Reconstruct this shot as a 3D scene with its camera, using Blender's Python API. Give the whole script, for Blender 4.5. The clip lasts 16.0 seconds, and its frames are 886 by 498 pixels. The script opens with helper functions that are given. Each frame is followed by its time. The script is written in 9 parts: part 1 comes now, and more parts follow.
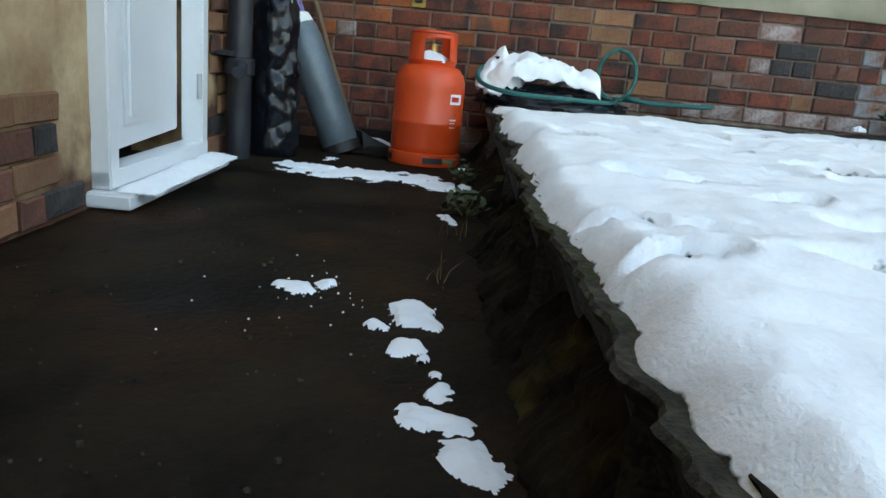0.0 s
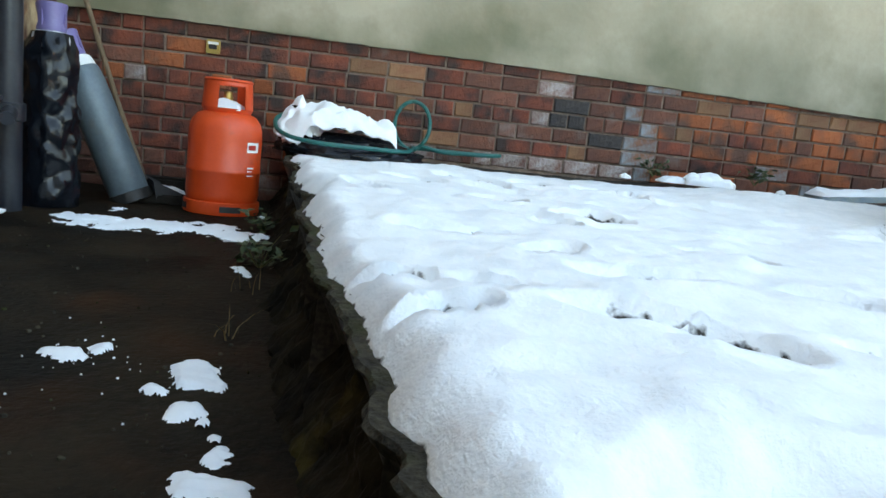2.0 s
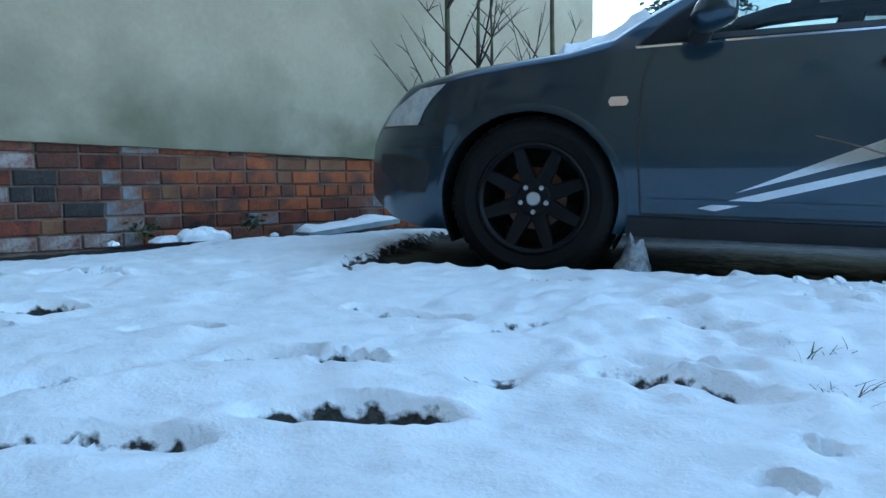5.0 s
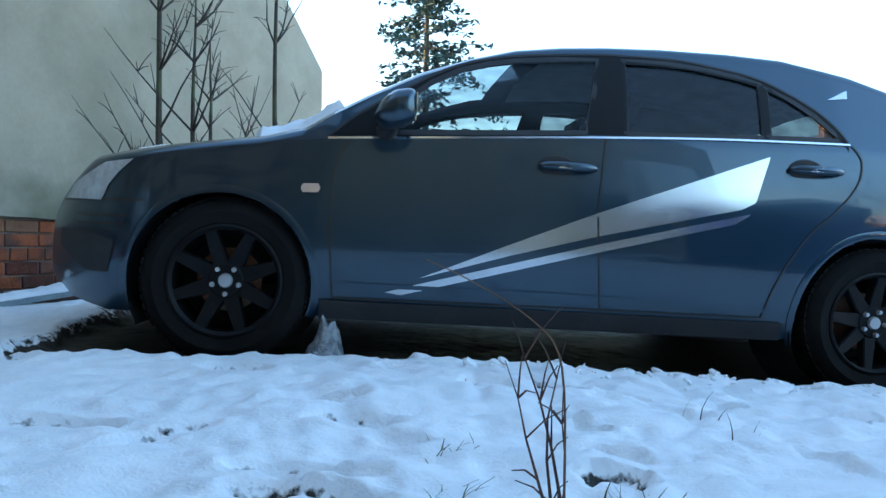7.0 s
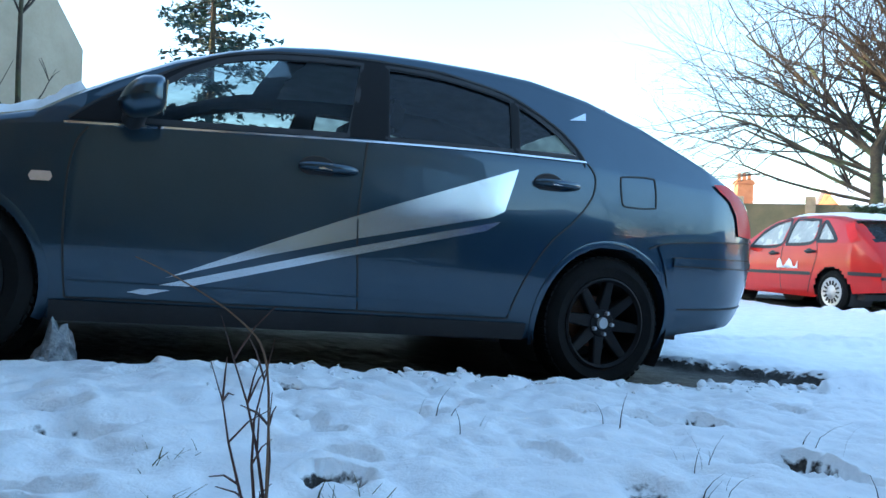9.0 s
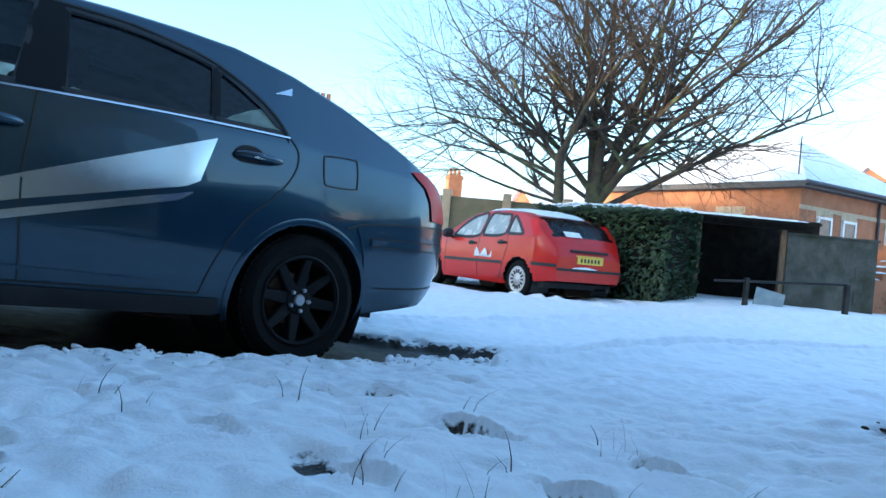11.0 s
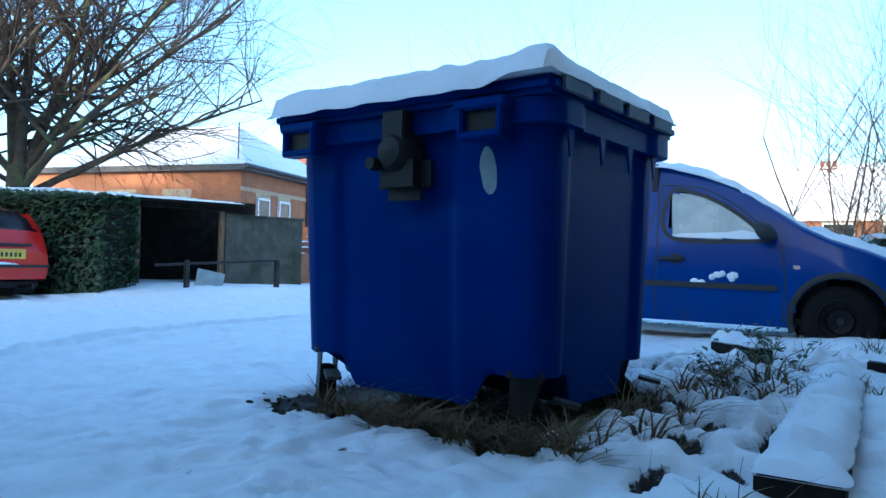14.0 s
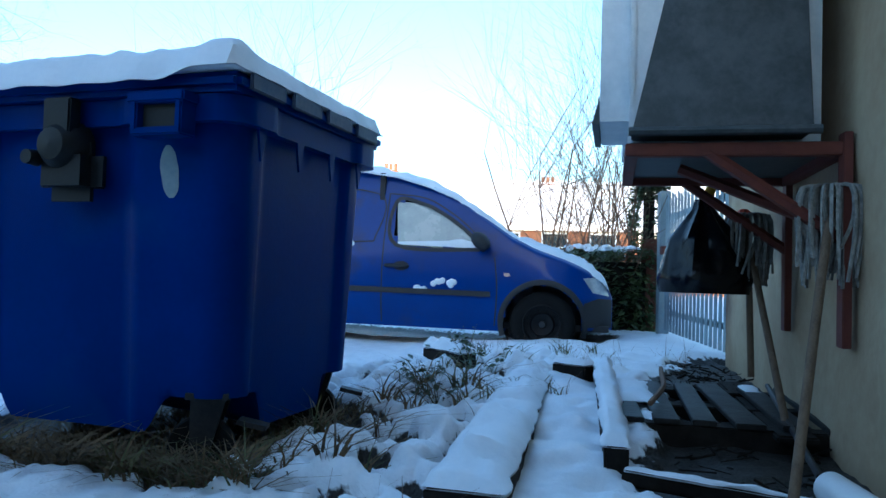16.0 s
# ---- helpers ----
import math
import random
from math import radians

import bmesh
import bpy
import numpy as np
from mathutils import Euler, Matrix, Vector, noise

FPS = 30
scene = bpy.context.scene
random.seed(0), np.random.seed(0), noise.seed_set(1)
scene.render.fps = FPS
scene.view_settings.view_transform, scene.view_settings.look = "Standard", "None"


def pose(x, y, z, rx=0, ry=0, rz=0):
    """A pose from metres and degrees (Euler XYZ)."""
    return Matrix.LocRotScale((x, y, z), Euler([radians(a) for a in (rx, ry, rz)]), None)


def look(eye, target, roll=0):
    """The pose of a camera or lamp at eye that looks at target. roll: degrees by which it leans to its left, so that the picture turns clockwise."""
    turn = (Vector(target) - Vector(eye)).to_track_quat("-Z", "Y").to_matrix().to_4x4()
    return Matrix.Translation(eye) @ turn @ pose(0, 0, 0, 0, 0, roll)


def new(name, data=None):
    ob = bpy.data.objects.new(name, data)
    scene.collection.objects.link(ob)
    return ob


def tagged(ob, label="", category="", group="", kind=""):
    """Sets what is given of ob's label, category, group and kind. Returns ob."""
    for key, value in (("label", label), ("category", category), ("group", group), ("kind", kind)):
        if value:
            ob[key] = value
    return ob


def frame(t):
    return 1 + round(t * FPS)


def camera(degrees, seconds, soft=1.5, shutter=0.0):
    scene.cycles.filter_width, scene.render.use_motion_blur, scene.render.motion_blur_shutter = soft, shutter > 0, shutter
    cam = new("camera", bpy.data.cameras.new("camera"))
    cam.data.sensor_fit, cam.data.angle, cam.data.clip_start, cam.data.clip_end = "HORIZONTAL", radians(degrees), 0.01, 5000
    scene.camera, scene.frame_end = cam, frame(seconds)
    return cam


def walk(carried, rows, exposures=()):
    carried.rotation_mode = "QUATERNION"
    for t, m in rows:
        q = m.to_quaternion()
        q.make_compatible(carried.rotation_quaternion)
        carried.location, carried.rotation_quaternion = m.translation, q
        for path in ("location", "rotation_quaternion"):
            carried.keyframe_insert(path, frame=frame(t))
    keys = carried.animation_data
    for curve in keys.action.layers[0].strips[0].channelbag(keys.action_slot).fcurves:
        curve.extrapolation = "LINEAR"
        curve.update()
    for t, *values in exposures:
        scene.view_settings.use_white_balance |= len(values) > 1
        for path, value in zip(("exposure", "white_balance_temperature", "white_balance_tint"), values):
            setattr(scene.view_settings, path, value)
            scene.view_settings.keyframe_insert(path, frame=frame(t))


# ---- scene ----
cam = camera(62.2, 16.0)
PATH = [
    (0, (0.056, -0.308, 0.229), (-1.867, -0.496, -0.289), 5.4),
    (0.5, (0.058, -0.291, 0.257), (-1.904, -0.383, -0.12), 6.0),
    (1, (0.072, -0.257, 0.262), (-1.888, -0.126, -0.114), 6.9),
    (1.5, (0.082, -0.247, 0.27), (-1.875, -0.032, -0.082), 7.0),
    (2, (0.089, -0.239, 0.272), (-1.856, 0.053, -0.088), 6.5),
    (2.5, (0.09, -0.211, 0.265), (-1.817, 0.235, -0.138), 4.7),
    (3, (0.092, -0.183, 0.265), (-1.772, 0.41, -0.153), 4.3),
    (3.5, (0.099, -0.14, 0.269), (-1.703, 0.615, -0.159), 1.8),
    (4, (0.104, -0.081, 0.29), (-1.619, 0.862, -0.09), 0.3),
    (4.5, (0.114, -0.017, 0.314), (-1.473, 1.163, 0.01), 0.2),
    (5, (0.138, 0.025, 0.343), (-1.329, 1.372, 0.168), -0.5),
    (5.2, (0.154, 0.039, 0.355), (-1.255, 1.451, 0.217), -0.1),
    (7.5, (0.357, 0.164, 0.469), (-0.453, 1.993, 0.434), 1.3),
    (8.1, (0.396, 0.184, 0.465), (-0.241, 2.08, 0.43), 1.9),
    (10.5, (0.501, 0.197, 0.453), (0.589, 2.195, 0.487), 4.4),
    (11, (0.536, 0.204, 0.439), (0.87, 2.176, 0.44), 5.3),
    (11.5, (0.578, 0.212, 0.429), (1.093, 2.144, 0.39), 5.1),
    (12, (0.617, 0.224, 0.413), (1.361, 2.079, 0.329), 6.4),
    (12.5, (0.662, 0.237, 0.419), (1.612, 1.996, 0.369), 5.6),
    (13, (0.707, 0.246, 0.455), (1.851, 1.886, 0.438), 2.2),
    (13.5, (0.772, 0.23, 0.466), (2.134, 1.694, 0.447), 0.4),
    (14, (0.848, 0.197, 0.484), (2.382, 1.48, 0.523), 1.4),
    (14.5, (0.888, 0.165, 0.502), (2.537, 1.298, 0.541), 1.7),
    (15, (0.946, 0.12, 0.491), (2.719, 1.044, 0.452), 1.5),
    (15.5, (1.009, 0.11, 0.485), (2.836, 0.92, 0.413), 3.4),
    (16, (1.036, 0.099, 0.514), (2.909, 0.798, 0.581), 1.7),
]
walk(cam, [(t, look(e, a, r)) for t, e, a, r in PATH],
     [(0.0, 3.55, 7700, 12), (1.5, 3.75, 7700, 12), (3.5, 3.4, 6600, 8), (5.0, 2.95, 5500, 4), (8.0, 2.8, 5500, 6), (11.0, 2.2, 5000, 3), (12.5, 2.02, 4720, 2), (14.0, 1.98, 4600, 2), (16.0, 2.06, 4750, 3)])
# world and sun: low winter sun from the south-west, yard shaded by the houses and an added block
SUN_AZ = math.atan2(-0.94, -0.32)      # measured from +y towards +x
SUN_EL = radians(8.5)
world = bpy.data.worlds.new("world")
scene.world = world
world.use_nodes = True
wn = world.node_tree
sky = wn.nodes.new("ShaderNodeTexSky")
sky.sky_type = 'NISHITA'
sky.sun_disc = False
sky.sun_elevation = SUN_EL
sky.sun_rotation = SUN_AZ
sky.air_density, sky.dust_density, sky.ozone_density = 1.0, 2.0, 1.0
wn.links.new(sky.outputs[0], wn.nodes["Background"].inputs[0])
wn.nodes["Background"].inputs[1].default_value = 0.15
sun = new("sun", bpy.data.lights.new("sun", 'SUN'))
sun.data.energy, sun.data.angle, sun.data.color = 1.7, radians(0.6), (1.0, 0.66, 0.36)
sdir = Vector((math.sin(SUN_AZ) * math.cos(SUN_EL), math.cos(SUN_AZ) * math.cos(SUN_EL), math.sin(SUN_EL)))
sun.matrix_world = look(sdir * 60, (0, 0, 0))


# ---- tools ----
class Geo:
    """Points and faces of one mesh."""

    def __init__(self):
        self.v, self.f = [], []

    def add(self, pts, faces):
        n = len(self.v)
        self.v += [tuple(p) for p in pts]
        self.f += [tuple(i + n for i in f) for f in faces]
        return self

    def box(self, a, b, m=None):
        (x0, y0, z0), (x1, y1, z1) = a, b
        p = [Vector(c) for c in ((x0, y0, z0), (x1, y0, z0), (x1, y1, z0), (x0, y1, z0), (x0, y0, z1), (x1, y0, z1), (x1, y1, z1), (x0, y1, z1))]
        if m:
            p = [m @ q for q in p]
        return self.add(p, [(3, 2, 1, 0), (4, 5, 6, 7), (0, 1, 5, 4), (1, 2, 6, 5), (2, 3, 7, 6), (3, 0, 4, 7)])

    def tube(self, pts, radii, n=8, caps=True):
        pts = [Vector(p) for p in pts]
        if not hasattr(radii, "__len__"):
            radii = [radii] * len(pts)
        rings, side = [], None
        for i, p in enumerate(pts):
            t = (pts[min(i + 1, len(pts) - 1)] - pts[max(i - 1, 0)]).normalized()
            if side is None:
                side = t.orthogonal().normalized()
            side = (side - t * side.dot(t)).normalized()
            up = t.cross(side)
            rings.append([p + (side * math.cos(2 * math.pi * k / n) + up * math.sin(2 * math.pi * k / n)) * radii[i] for k in range(n)])
        faces = [(r * n + k, r * n + (k + 1) % n, (r + 1) * n + (k + 1) % n, (r + 1) * n + k) for r in range(len(pts) - 1) for k in range(n)]
        if caps:
            faces += [tuple(range(n))[::-1], tuple((len(pts) - 1) * n + k for k in range(n))]
        return self.add([q for r in rings for q in r], faces)

    def lathe(self, prof, m=None, n=32, close=False):
        """Turns rows of (radius, height) about z."""
        m = m or Matrix.Identity(4)
        pts = [m @ Vector((r * math.cos(2 * math.pi * k / n), r * math.sin(2 * math.pi * k / n), z)) for r, z in prof for k in range(n)]
        rows = len(prof)
        faces = [(r * n + k, r * n + (k + 1) % n, (r + 1) * n + (k + 1) % n, (r + 1) * n + k) for r in range(rows - 1) for k in range(n)]
        if close:
            faces += [((rows - 1) * n + k, (rows - 1) * n + (k + 1) % n, (k + 1) % n, k) for k in range(n)]
        return self.add(pts, faces)

    def prism(self, outline, depth, m=None):
        """A flat outline in x and z, with thickness along y."""
        m = m or Matrix.Identity(4)
        n = len(outline)
        pts = [m @ Vector((x, y, z)) for y in (0, depth) for x, z in outline]
        return self.add(pts, [tuple(range(n)), tuple(range(2 * n - 1, n - 1, -1))] + [(k, k + n, (k + 1) % n + n, (k + 1) % n) for k in range(n)])

    def sheet(self, rows):
        n = len(rows[0])
        return self.add([p for r in rows for p in r], [(a * n + b, a * n + b + 1, (a + 1) * n + b + 1, (a + 1) * n + b) for a in range(len(rows) - 1) for b in range(n - 1)])

    def mesh(self, name, mats, bevel=0.0, smooth=False, turn=True):
        bm = bmesh.new()
        vs = [bm.verts.new(p) for p in self.v]
        for f in self.f:
            if len(set(f)) > 2:
                try:
                    bm.faces.new([vs[i] for i in f])
                except ValueError:
                    pass
        if turn:
            bmesh.ops.recalc_face_normals(bm, faces=bm.faces)
        if bevel:
            bmesh.ops.bevel(bm, geom=bm.edges[:], offset=bevel, segments=2, affect='EDGES', clamp_overlap=True)
        me = bpy.data.meshes.new(name)
        bm.to_mesh(me)
        bm.free()
        for mt in (mats if isinstance(mats, (list, tuple)) else [mats]):
            me.materials.append(mt)
        if smooth:
            me.shade_smooth()
            me.set_sharp_from_angle(angle=radians(38))
        return me


def part(name, geo, mt, parent=None, label="", bevel=0.0, smooth=False, m=None, turn=True):
    ob = new(name, geo.mesh(name, mt, bevel, smooth, turn))
    if parent:
        ob.parent = parent
    if m is not None:
        ob.matrix_basis = m
    if label:
        tagged(ob, label)
    return ob


def thing(name, label, category, m=None, group="", kind=""):
    ob = new(name)
    if m is not None:
        ob.matrix_basis = m
    return tagged(ob, label, category, group, kind)


def setting(ob, label="", category=""):
    return tagged(ob, label, category, kind="structure")


def ns(x, y, s=1.0, z=0.0):
    return noise.noise(Vector((x * s, y * s, z)))


def sm(a, b, x):
    t = max(0.0, min(1.0, (x - a) / (b - a)))
    return t * t * (3 - 2 * t)


def lerp(pts, x):
    """A polyline read at x."""
    if x <= pts[0][0]:
        return pts[0][1]
    for (a, p), (b, q) in zip(pts, pts[1:]):
        if x <= b:
            return p + (q - p) * (x - a) / (b - a)
    return pts[-1][1]


def soft_line(pts, n):
    """A smooth curve through points."""
    out = []
    P = [Vector(p) for p in pts]
    for i in range(len(P) - 1):
        a, b, c, d = P[max(i - 1, 0)], P[i], P[i + 1], P[min(i + 2, len(P) - 1)]
        for k in range(n):
            t = k / n
            out.append(0.5 * ((2 * b) + (c - a) * t + (2 * a - 5 * b + 4 * c - d) * t * t + (3 * b - a - 3 * c + d) * t ** 3))
    return out + [P[-1]]


# ---- materials ----
def mat(name, c1, c2=None, rough=0.7, metal=0.0, scale=6.0, bump=0.2, fine=60.0, per=0.0, spots=None, coat=0.0, rvar=0.15, spec=0.5, stretch=(1, 1, 1)):
    m = bpy.data.materials.new(name)
    m.use_nodes = True
    nt = m.node_tree
    N, L = nt.nodes, nt.links
    b = N["Principled BSDF"]
    b.inputs["Metallic"].default_value = metal
    b.inputs["Specular IOR Level"].default_value = spec
    b.inputs["Coat Weight"].default_value = coat
    b.inputs["Coat Roughness"].default_value = 0.08
    tc = N.new("ShaderNodeTexCoord")
    mp = N.new("ShaderNodeMapping")
    mp.inputs["Scale"].default_value = stretch
    L.new(tc.outputs["Object"], mp.inputs[0])
    big, small = N.new("ShaderNodeTexNoise"), N.new("ShaderNodeTexNoise")
    for nd, s in ((big, scale), (small, fine)):
        nd.inputs["Scale"].default_value, nd.inputs["Detail"].default_value, nd.inputs["Roughness"].default_value = s, 5, 0.6
        L.new(mp.outputs[0], nd.inputs["Vector"])
    ramp = N.new("ShaderNodeValToRGB")
    ramp.color_ramp.elements[0].position, ramp.color_ramp.elements[1].position = 0.35, 0.65
    ramp.color_ramp.elements[0].color = (*c1, 1)
    ramp.color_ramp.elements[1].color = (*(c2 or c1), 1)
    mixf = N.new("ShaderNodeMath")
    mixf.operation = 'MULTIPLY_ADD'
    L.new(small.outputs[0], mixf.inputs[0])
    mixf.inputs[1].default_value = 0.35
    L.new(big.outputs[0], mixf.inputs[2])
    sub = N.new("ShaderNodeMath")
    sub.operation = 'SUBTRACT'
    L.new(mixf.outputs[0], sub.inputs[0])
    sub.inputs[1].default_value = 0.175
    L.new(sub.outputs[0], ramp.inputs[0])
    col = ramp.outputs[0]
    if spots:
        c3, sc, lo, hi = spots
        n3 = N.new("ShaderNodeTexNoise")
        n3.inputs["Scale"].default_value, n3.inputs["Detail"].default_value = sc, 6
        if per:
            L.new(N.new("ShaderNodeNewGeometry").outputs["Position"], n3.inputs["Vector"])
        else:
            L.new(mp.outputs[0], n3.inputs["Vector"])
        mr = N.new("ShaderNodeMapRange")
        mr.inputs[1].default_value, mr.inputs[2].default_value = lo, hi
        L.new(n3.outputs[0], mr.inputs[0])
        mx = N.new("ShaderNodeMix")
        mx.data_type = 'RGBA'
        L.new(mr.outputs[0], mx.inputs["Factor"])
        L.new(col, mx.inputs[6])
        mx.inputs[7].default_value = (*c3, 1)
        col = mx.outputs[2]
    if per:
        oi = N.new("ShaderNodeObjectInfo")
        mr = N.new("ShaderNodeMapRange")
        mr.inputs[3].default_value, mr.inputs[4].default_value = 1 - per, 1 + per
        L.new(oi.outputs["Random"], mr.inputs[0])
        hs = N.new("ShaderNodeHueSaturation")
        L.new(mr.outputs[0], hs.inputs["Value"])
        L.new(col, hs.inputs["Color"])
        col = hs.outputs[0]
    L.new(col, b.inputs["Base Color"])
    rr = N.new("ShaderNodeMapRange")
    rr.inputs[3].default_value, rr.inputs[4].default_value = max(0.02, rough - rvar), min(1, rough + rvar)
    L.new(big.outputs[0], rr.inputs[0])
    L.new(rr.outputs[0], b.inputs["Roughness"])
    if bump:
        bp = N.new("ShaderNodeBump")
        bp.inputs["Strength"].default_value = bump
        bp.inputs["Distance"].default_value = 0.02
        L.new(mixf.outputs[0], bp.inputs["Height"])
        L.new(bp.outputs[0], b.inputs["Normal"])
    return m


def tinted_glass(name, tint, see):
    m = bpy.data.materials.new(name)
    m.use_nodes = True
    N, L = m.node_tree.nodes, m.node_tree.links
    b = N["Principled BSDF"]
    b.inputs["Base Color"].default_value = (*tint, 1)
    b.inputs["Roughness"].default_value = 0.06
    tr, mx, nz, mr = N.new("ShaderNodeBsdfTransparent"), N.new("ShaderNodeMixShader"), N.new("ShaderNodeTexNoise"), N.new("ShaderNodeMapRange")
    tr.inputs[0].default_value = (0.75, 0.85, 0.9, 1)
    nz.inputs["Scale"].default_value, nz.inputs["Detail"].default_value = 9, 6
    mr.inputs[1].default_value, mr.inputs[2].default_value = 0.3, 0.7
    mr.inputs[3].default_value, mr.inputs[4].default_value = see - 0.12, see + 0.12
    L.new(nz.outputs[0], mr.inputs[0])
    L.new(mr.outputs[0], mx.inputs[0])
    L.new(b.outputs[0], mx.inputs[1])
    L.new(tr.outputs[0], mx.inputs[2])
    L.new(mx.outputs[0], N["Material Output"].inputs[0])
    return m


SNOW = mat("snow", (0.80, 0.83, 0.86), (0.88, 0.90, 0.92), rough=0.6, scale=3, fine=45, bump=0.35, spec=0.35)
SLUSH = mat("dirty_slush", (0.10, 0.12, 0.14), (0.42, 0.46, 0.50), rough=0.5, scale=14, fine=60, bump=0.8)
DARK_STEEL = mat("dark_steel", (0.02, 0.02, 0.022), (0.05, 0.045, 0.04), rough=0.5, metal=0.6, bump=0.1)
RENDER = mat("cement_render", (0.35, 0.30, 0.215), (0.42, 0.37, 0.275), rough=0.9, scale=1.3, fine=30, bump=0.25, spots=((0.20, 0.18, 0.12), 0.9, 0.48, 0.74))
def damp_foot(m, z0, z1, tint):
    """Mildew that has crept up from the lower edge, in ragged tongues."""
    N, L = m.node_tree.nodes, m.node_tree.links
    b = N["Principled BSDF"]
    tc, sx, nz = N.new("ShaderNodeTexCoord"), N.new("ShaderNodeSeparateXYZ"), N.new("ShaderNodeTexNoise")
    nz.inputs["Scale"].default_value, nz.inputs["Detail"].default_value = 2.2, 7
    L.new(tc.outputs["Object"], sx.inputs[0])
    L.new(tc.outputs["Object"], nz.inputs["Vector"])
    ma, mr, mx = N.new("ShaderNodeMath"), N.new("ShaderNodeMapRange"), N.new("ShaderNodeMix")
    ma.operation = 'MULTIPLY_ADD'
    L.new(nz.outputs[0], ma.inputs[0])
    ma.inputs[1].default_value = -1.1
    L.new(sx.outputs[2], ma.inputs[2])
    mr.inputs[1].default_value, mr.inputs[2].default_value, mr.inputs[3].default_value, mr.inputs[4].default_value = z0 - 0.55, z1 - 0.55, 0.75, 0.0
    L.new(ma.outputs[0], mr.inputs[0])
    mx.data_type = 'RGBA'
    L.new(mr.outputs[0], mx.inputs["Factor"])
    L.new(b.inputs["Base Color"].links[0].from_socket, mx.inputs[6])
    mx.inputs[7].default_value = (*tint, 1)
    L.new(mx.outputs[2], b.inputs["Base Color"])


damp_foot(RENDER, 0.56, 0.85, (0.13, 0.125, 0.07))
MORTAR = mat("lime_mortar", (0.13, 0.090, 0.068), (0.27, 0.20, 0.16), rough=0.95, scale=8, bump=0.5)
PLASTER = mat("old_plaster", (0.50, 0.36, 0.21), (0.36, 0.21, 0.11), rough=0.95, scale=3.0, fine=25, bump=0.9, spots=((0.11, 0.042, 0.022), 2.2, 0.47, 0.56))
PLASTER_PALE = mat("stained_plaster", (0.46, 0.36, 0.22), (0.36, 0.26, 0.15), rough=0.95, scale=1.8, fine=22, bump=0.5, spots=((0.14, 0.09, 0.06), 1.3, 0.56, 0.7))
# near-black brown: the sunken path's shade is mixed into its wet colour
CONCRETE = mat("wet_shaded_concrete", (0.003, 0.0022, 0.0015), (0.022, 0.015, 0.009), rough=0.70, scale=2.6, fine=38, bump=0.7, rvar=0.36, spec=0.08, spots=((0.034, 0.014, 0.006), 2.2, 0.52, 0.72))
# moss spots over a near-black base that holds the undercut's shade
STONE = mat("mossy_shaded_rubble", (0.003, 0.0024, 0.0018), (0.022, 0.017, 0.010), rough=0.9, spec=0.08, scale=9, fine=40, bump=0.9, spots=((0.055, 0.045, 0.014), 7, 0.58, 0.72))
LEDGE = mat("broken_concrete", (0.012, 0.010, 0.008), (0.065, 0.055, 0.038), rough=0.95, spec=0.2, scale=16, fine=70, bump=0.9, spots=((0.030, 0.034, 0.010), 9, 0.50, 0.66))
BRICK = mat("old_red_brick", (0.110, 0.028, 0.018), (0.200, 0.052, 0.028), rough=0.9, scale=7, fine=70, bump=0.9, per=0.26, spots=((0.034, 0.021, 0.018), 6.5, 0.44, 0.62))
BRICK_DARK = mat("sooty_brick", (0.085, 0.036, 0.026), (0.17, 0.062, 0.038), rough=0.9, scale=7, fine=70, bump=0.9, per=0.35, spots=((0.20, 0.15, 0.13), 5.0, 0.58, 0.72))
BRICK_ORANGE = mat("orange_brick", (0.27, 0.066, 0.020), (0.36, 0.105, 0.038), rough=0.9, scale=7, fine=70, bump=0.9, per=0.25, spots=((0.10, 0.048, 0.034), 5, 0.48, 0.64))
BRICK_BLUE = mat("paint_smeared_brick", (0.24, 0.29, 0.32), (0.22, 0.10, 0.06), rough=0.85, scale=8, fine=50, bump=0.6, per=0.2)
BRICK_BUFF = mat("buff_brick", (0.24, 0.13, 0.065), (0.20, 0.085, 0.045), rough=0.9, scale=8, fine=70, bump=0.6, per=0.25)
BRICK_SOOT = mat("blackened_brick", (0.018, 0.016, 0.017), (0.055, 0.045, 0.042), rough=0.85, scale=8, fine=60, bump=0.8, per=0.3)
BRICK_PALE = mat("lime_crusted_brick", (0.16, 0.065, 0.045), (0.38, 0.32, 0.30), rough=0.95, scale=11, fine=60, bump=0.8, per=0.25)
WHITE_PVC = mat("white_pvc", (0.72, 0.74, 0.76), (0.78, 0.79, 0.80), rough=0.35, bump=0.02, scale=2)
BLACK_PVC = mat("black_pipe", (0.012, 0.014, 0.02), (0.03, 0.033, 0.042), rough=0.4, bump=0.05)
POLY = mat("black_polythene", (0.003, 0.004, 0.006), (0.007, 0.009, 0.013), rough=0.22, spec=0.35, scale=5, fine=18, bump=0.35, rvar=0.08)
STEEL_GREY = mat("grey_cylinder_paint", (0.085, 0.115, 0.135), (0.14, 0.175, 0.195), rough=0.45, metal=0.2, scale=5, bump=0.08, spots=((0.15, 0.13, 0.10), 6, 0.6, 0.75))
PURPLE = mat("purple_plastic", (0.16, 0.13, 0.30), (0.20, 0.17, 0.36), rough=0.45, bump=0.05)
ORANGE = mat("orange_gas_paint", (0.60, 0.052, 0.008), (0.68, 0.070, 0.012), rough=0.42, scale=4, bump=0.06, spots=((0.33, 0.05, 0.02), 7, 0.62, 0.78))
WOOD = mat("weathered_wood", (0.11, 0.072, 0.042), (0.19, 0.13, 0.078), rough=0.85, scale=5, fine=40, bump=0.4, stretch=(6, 6, 1))
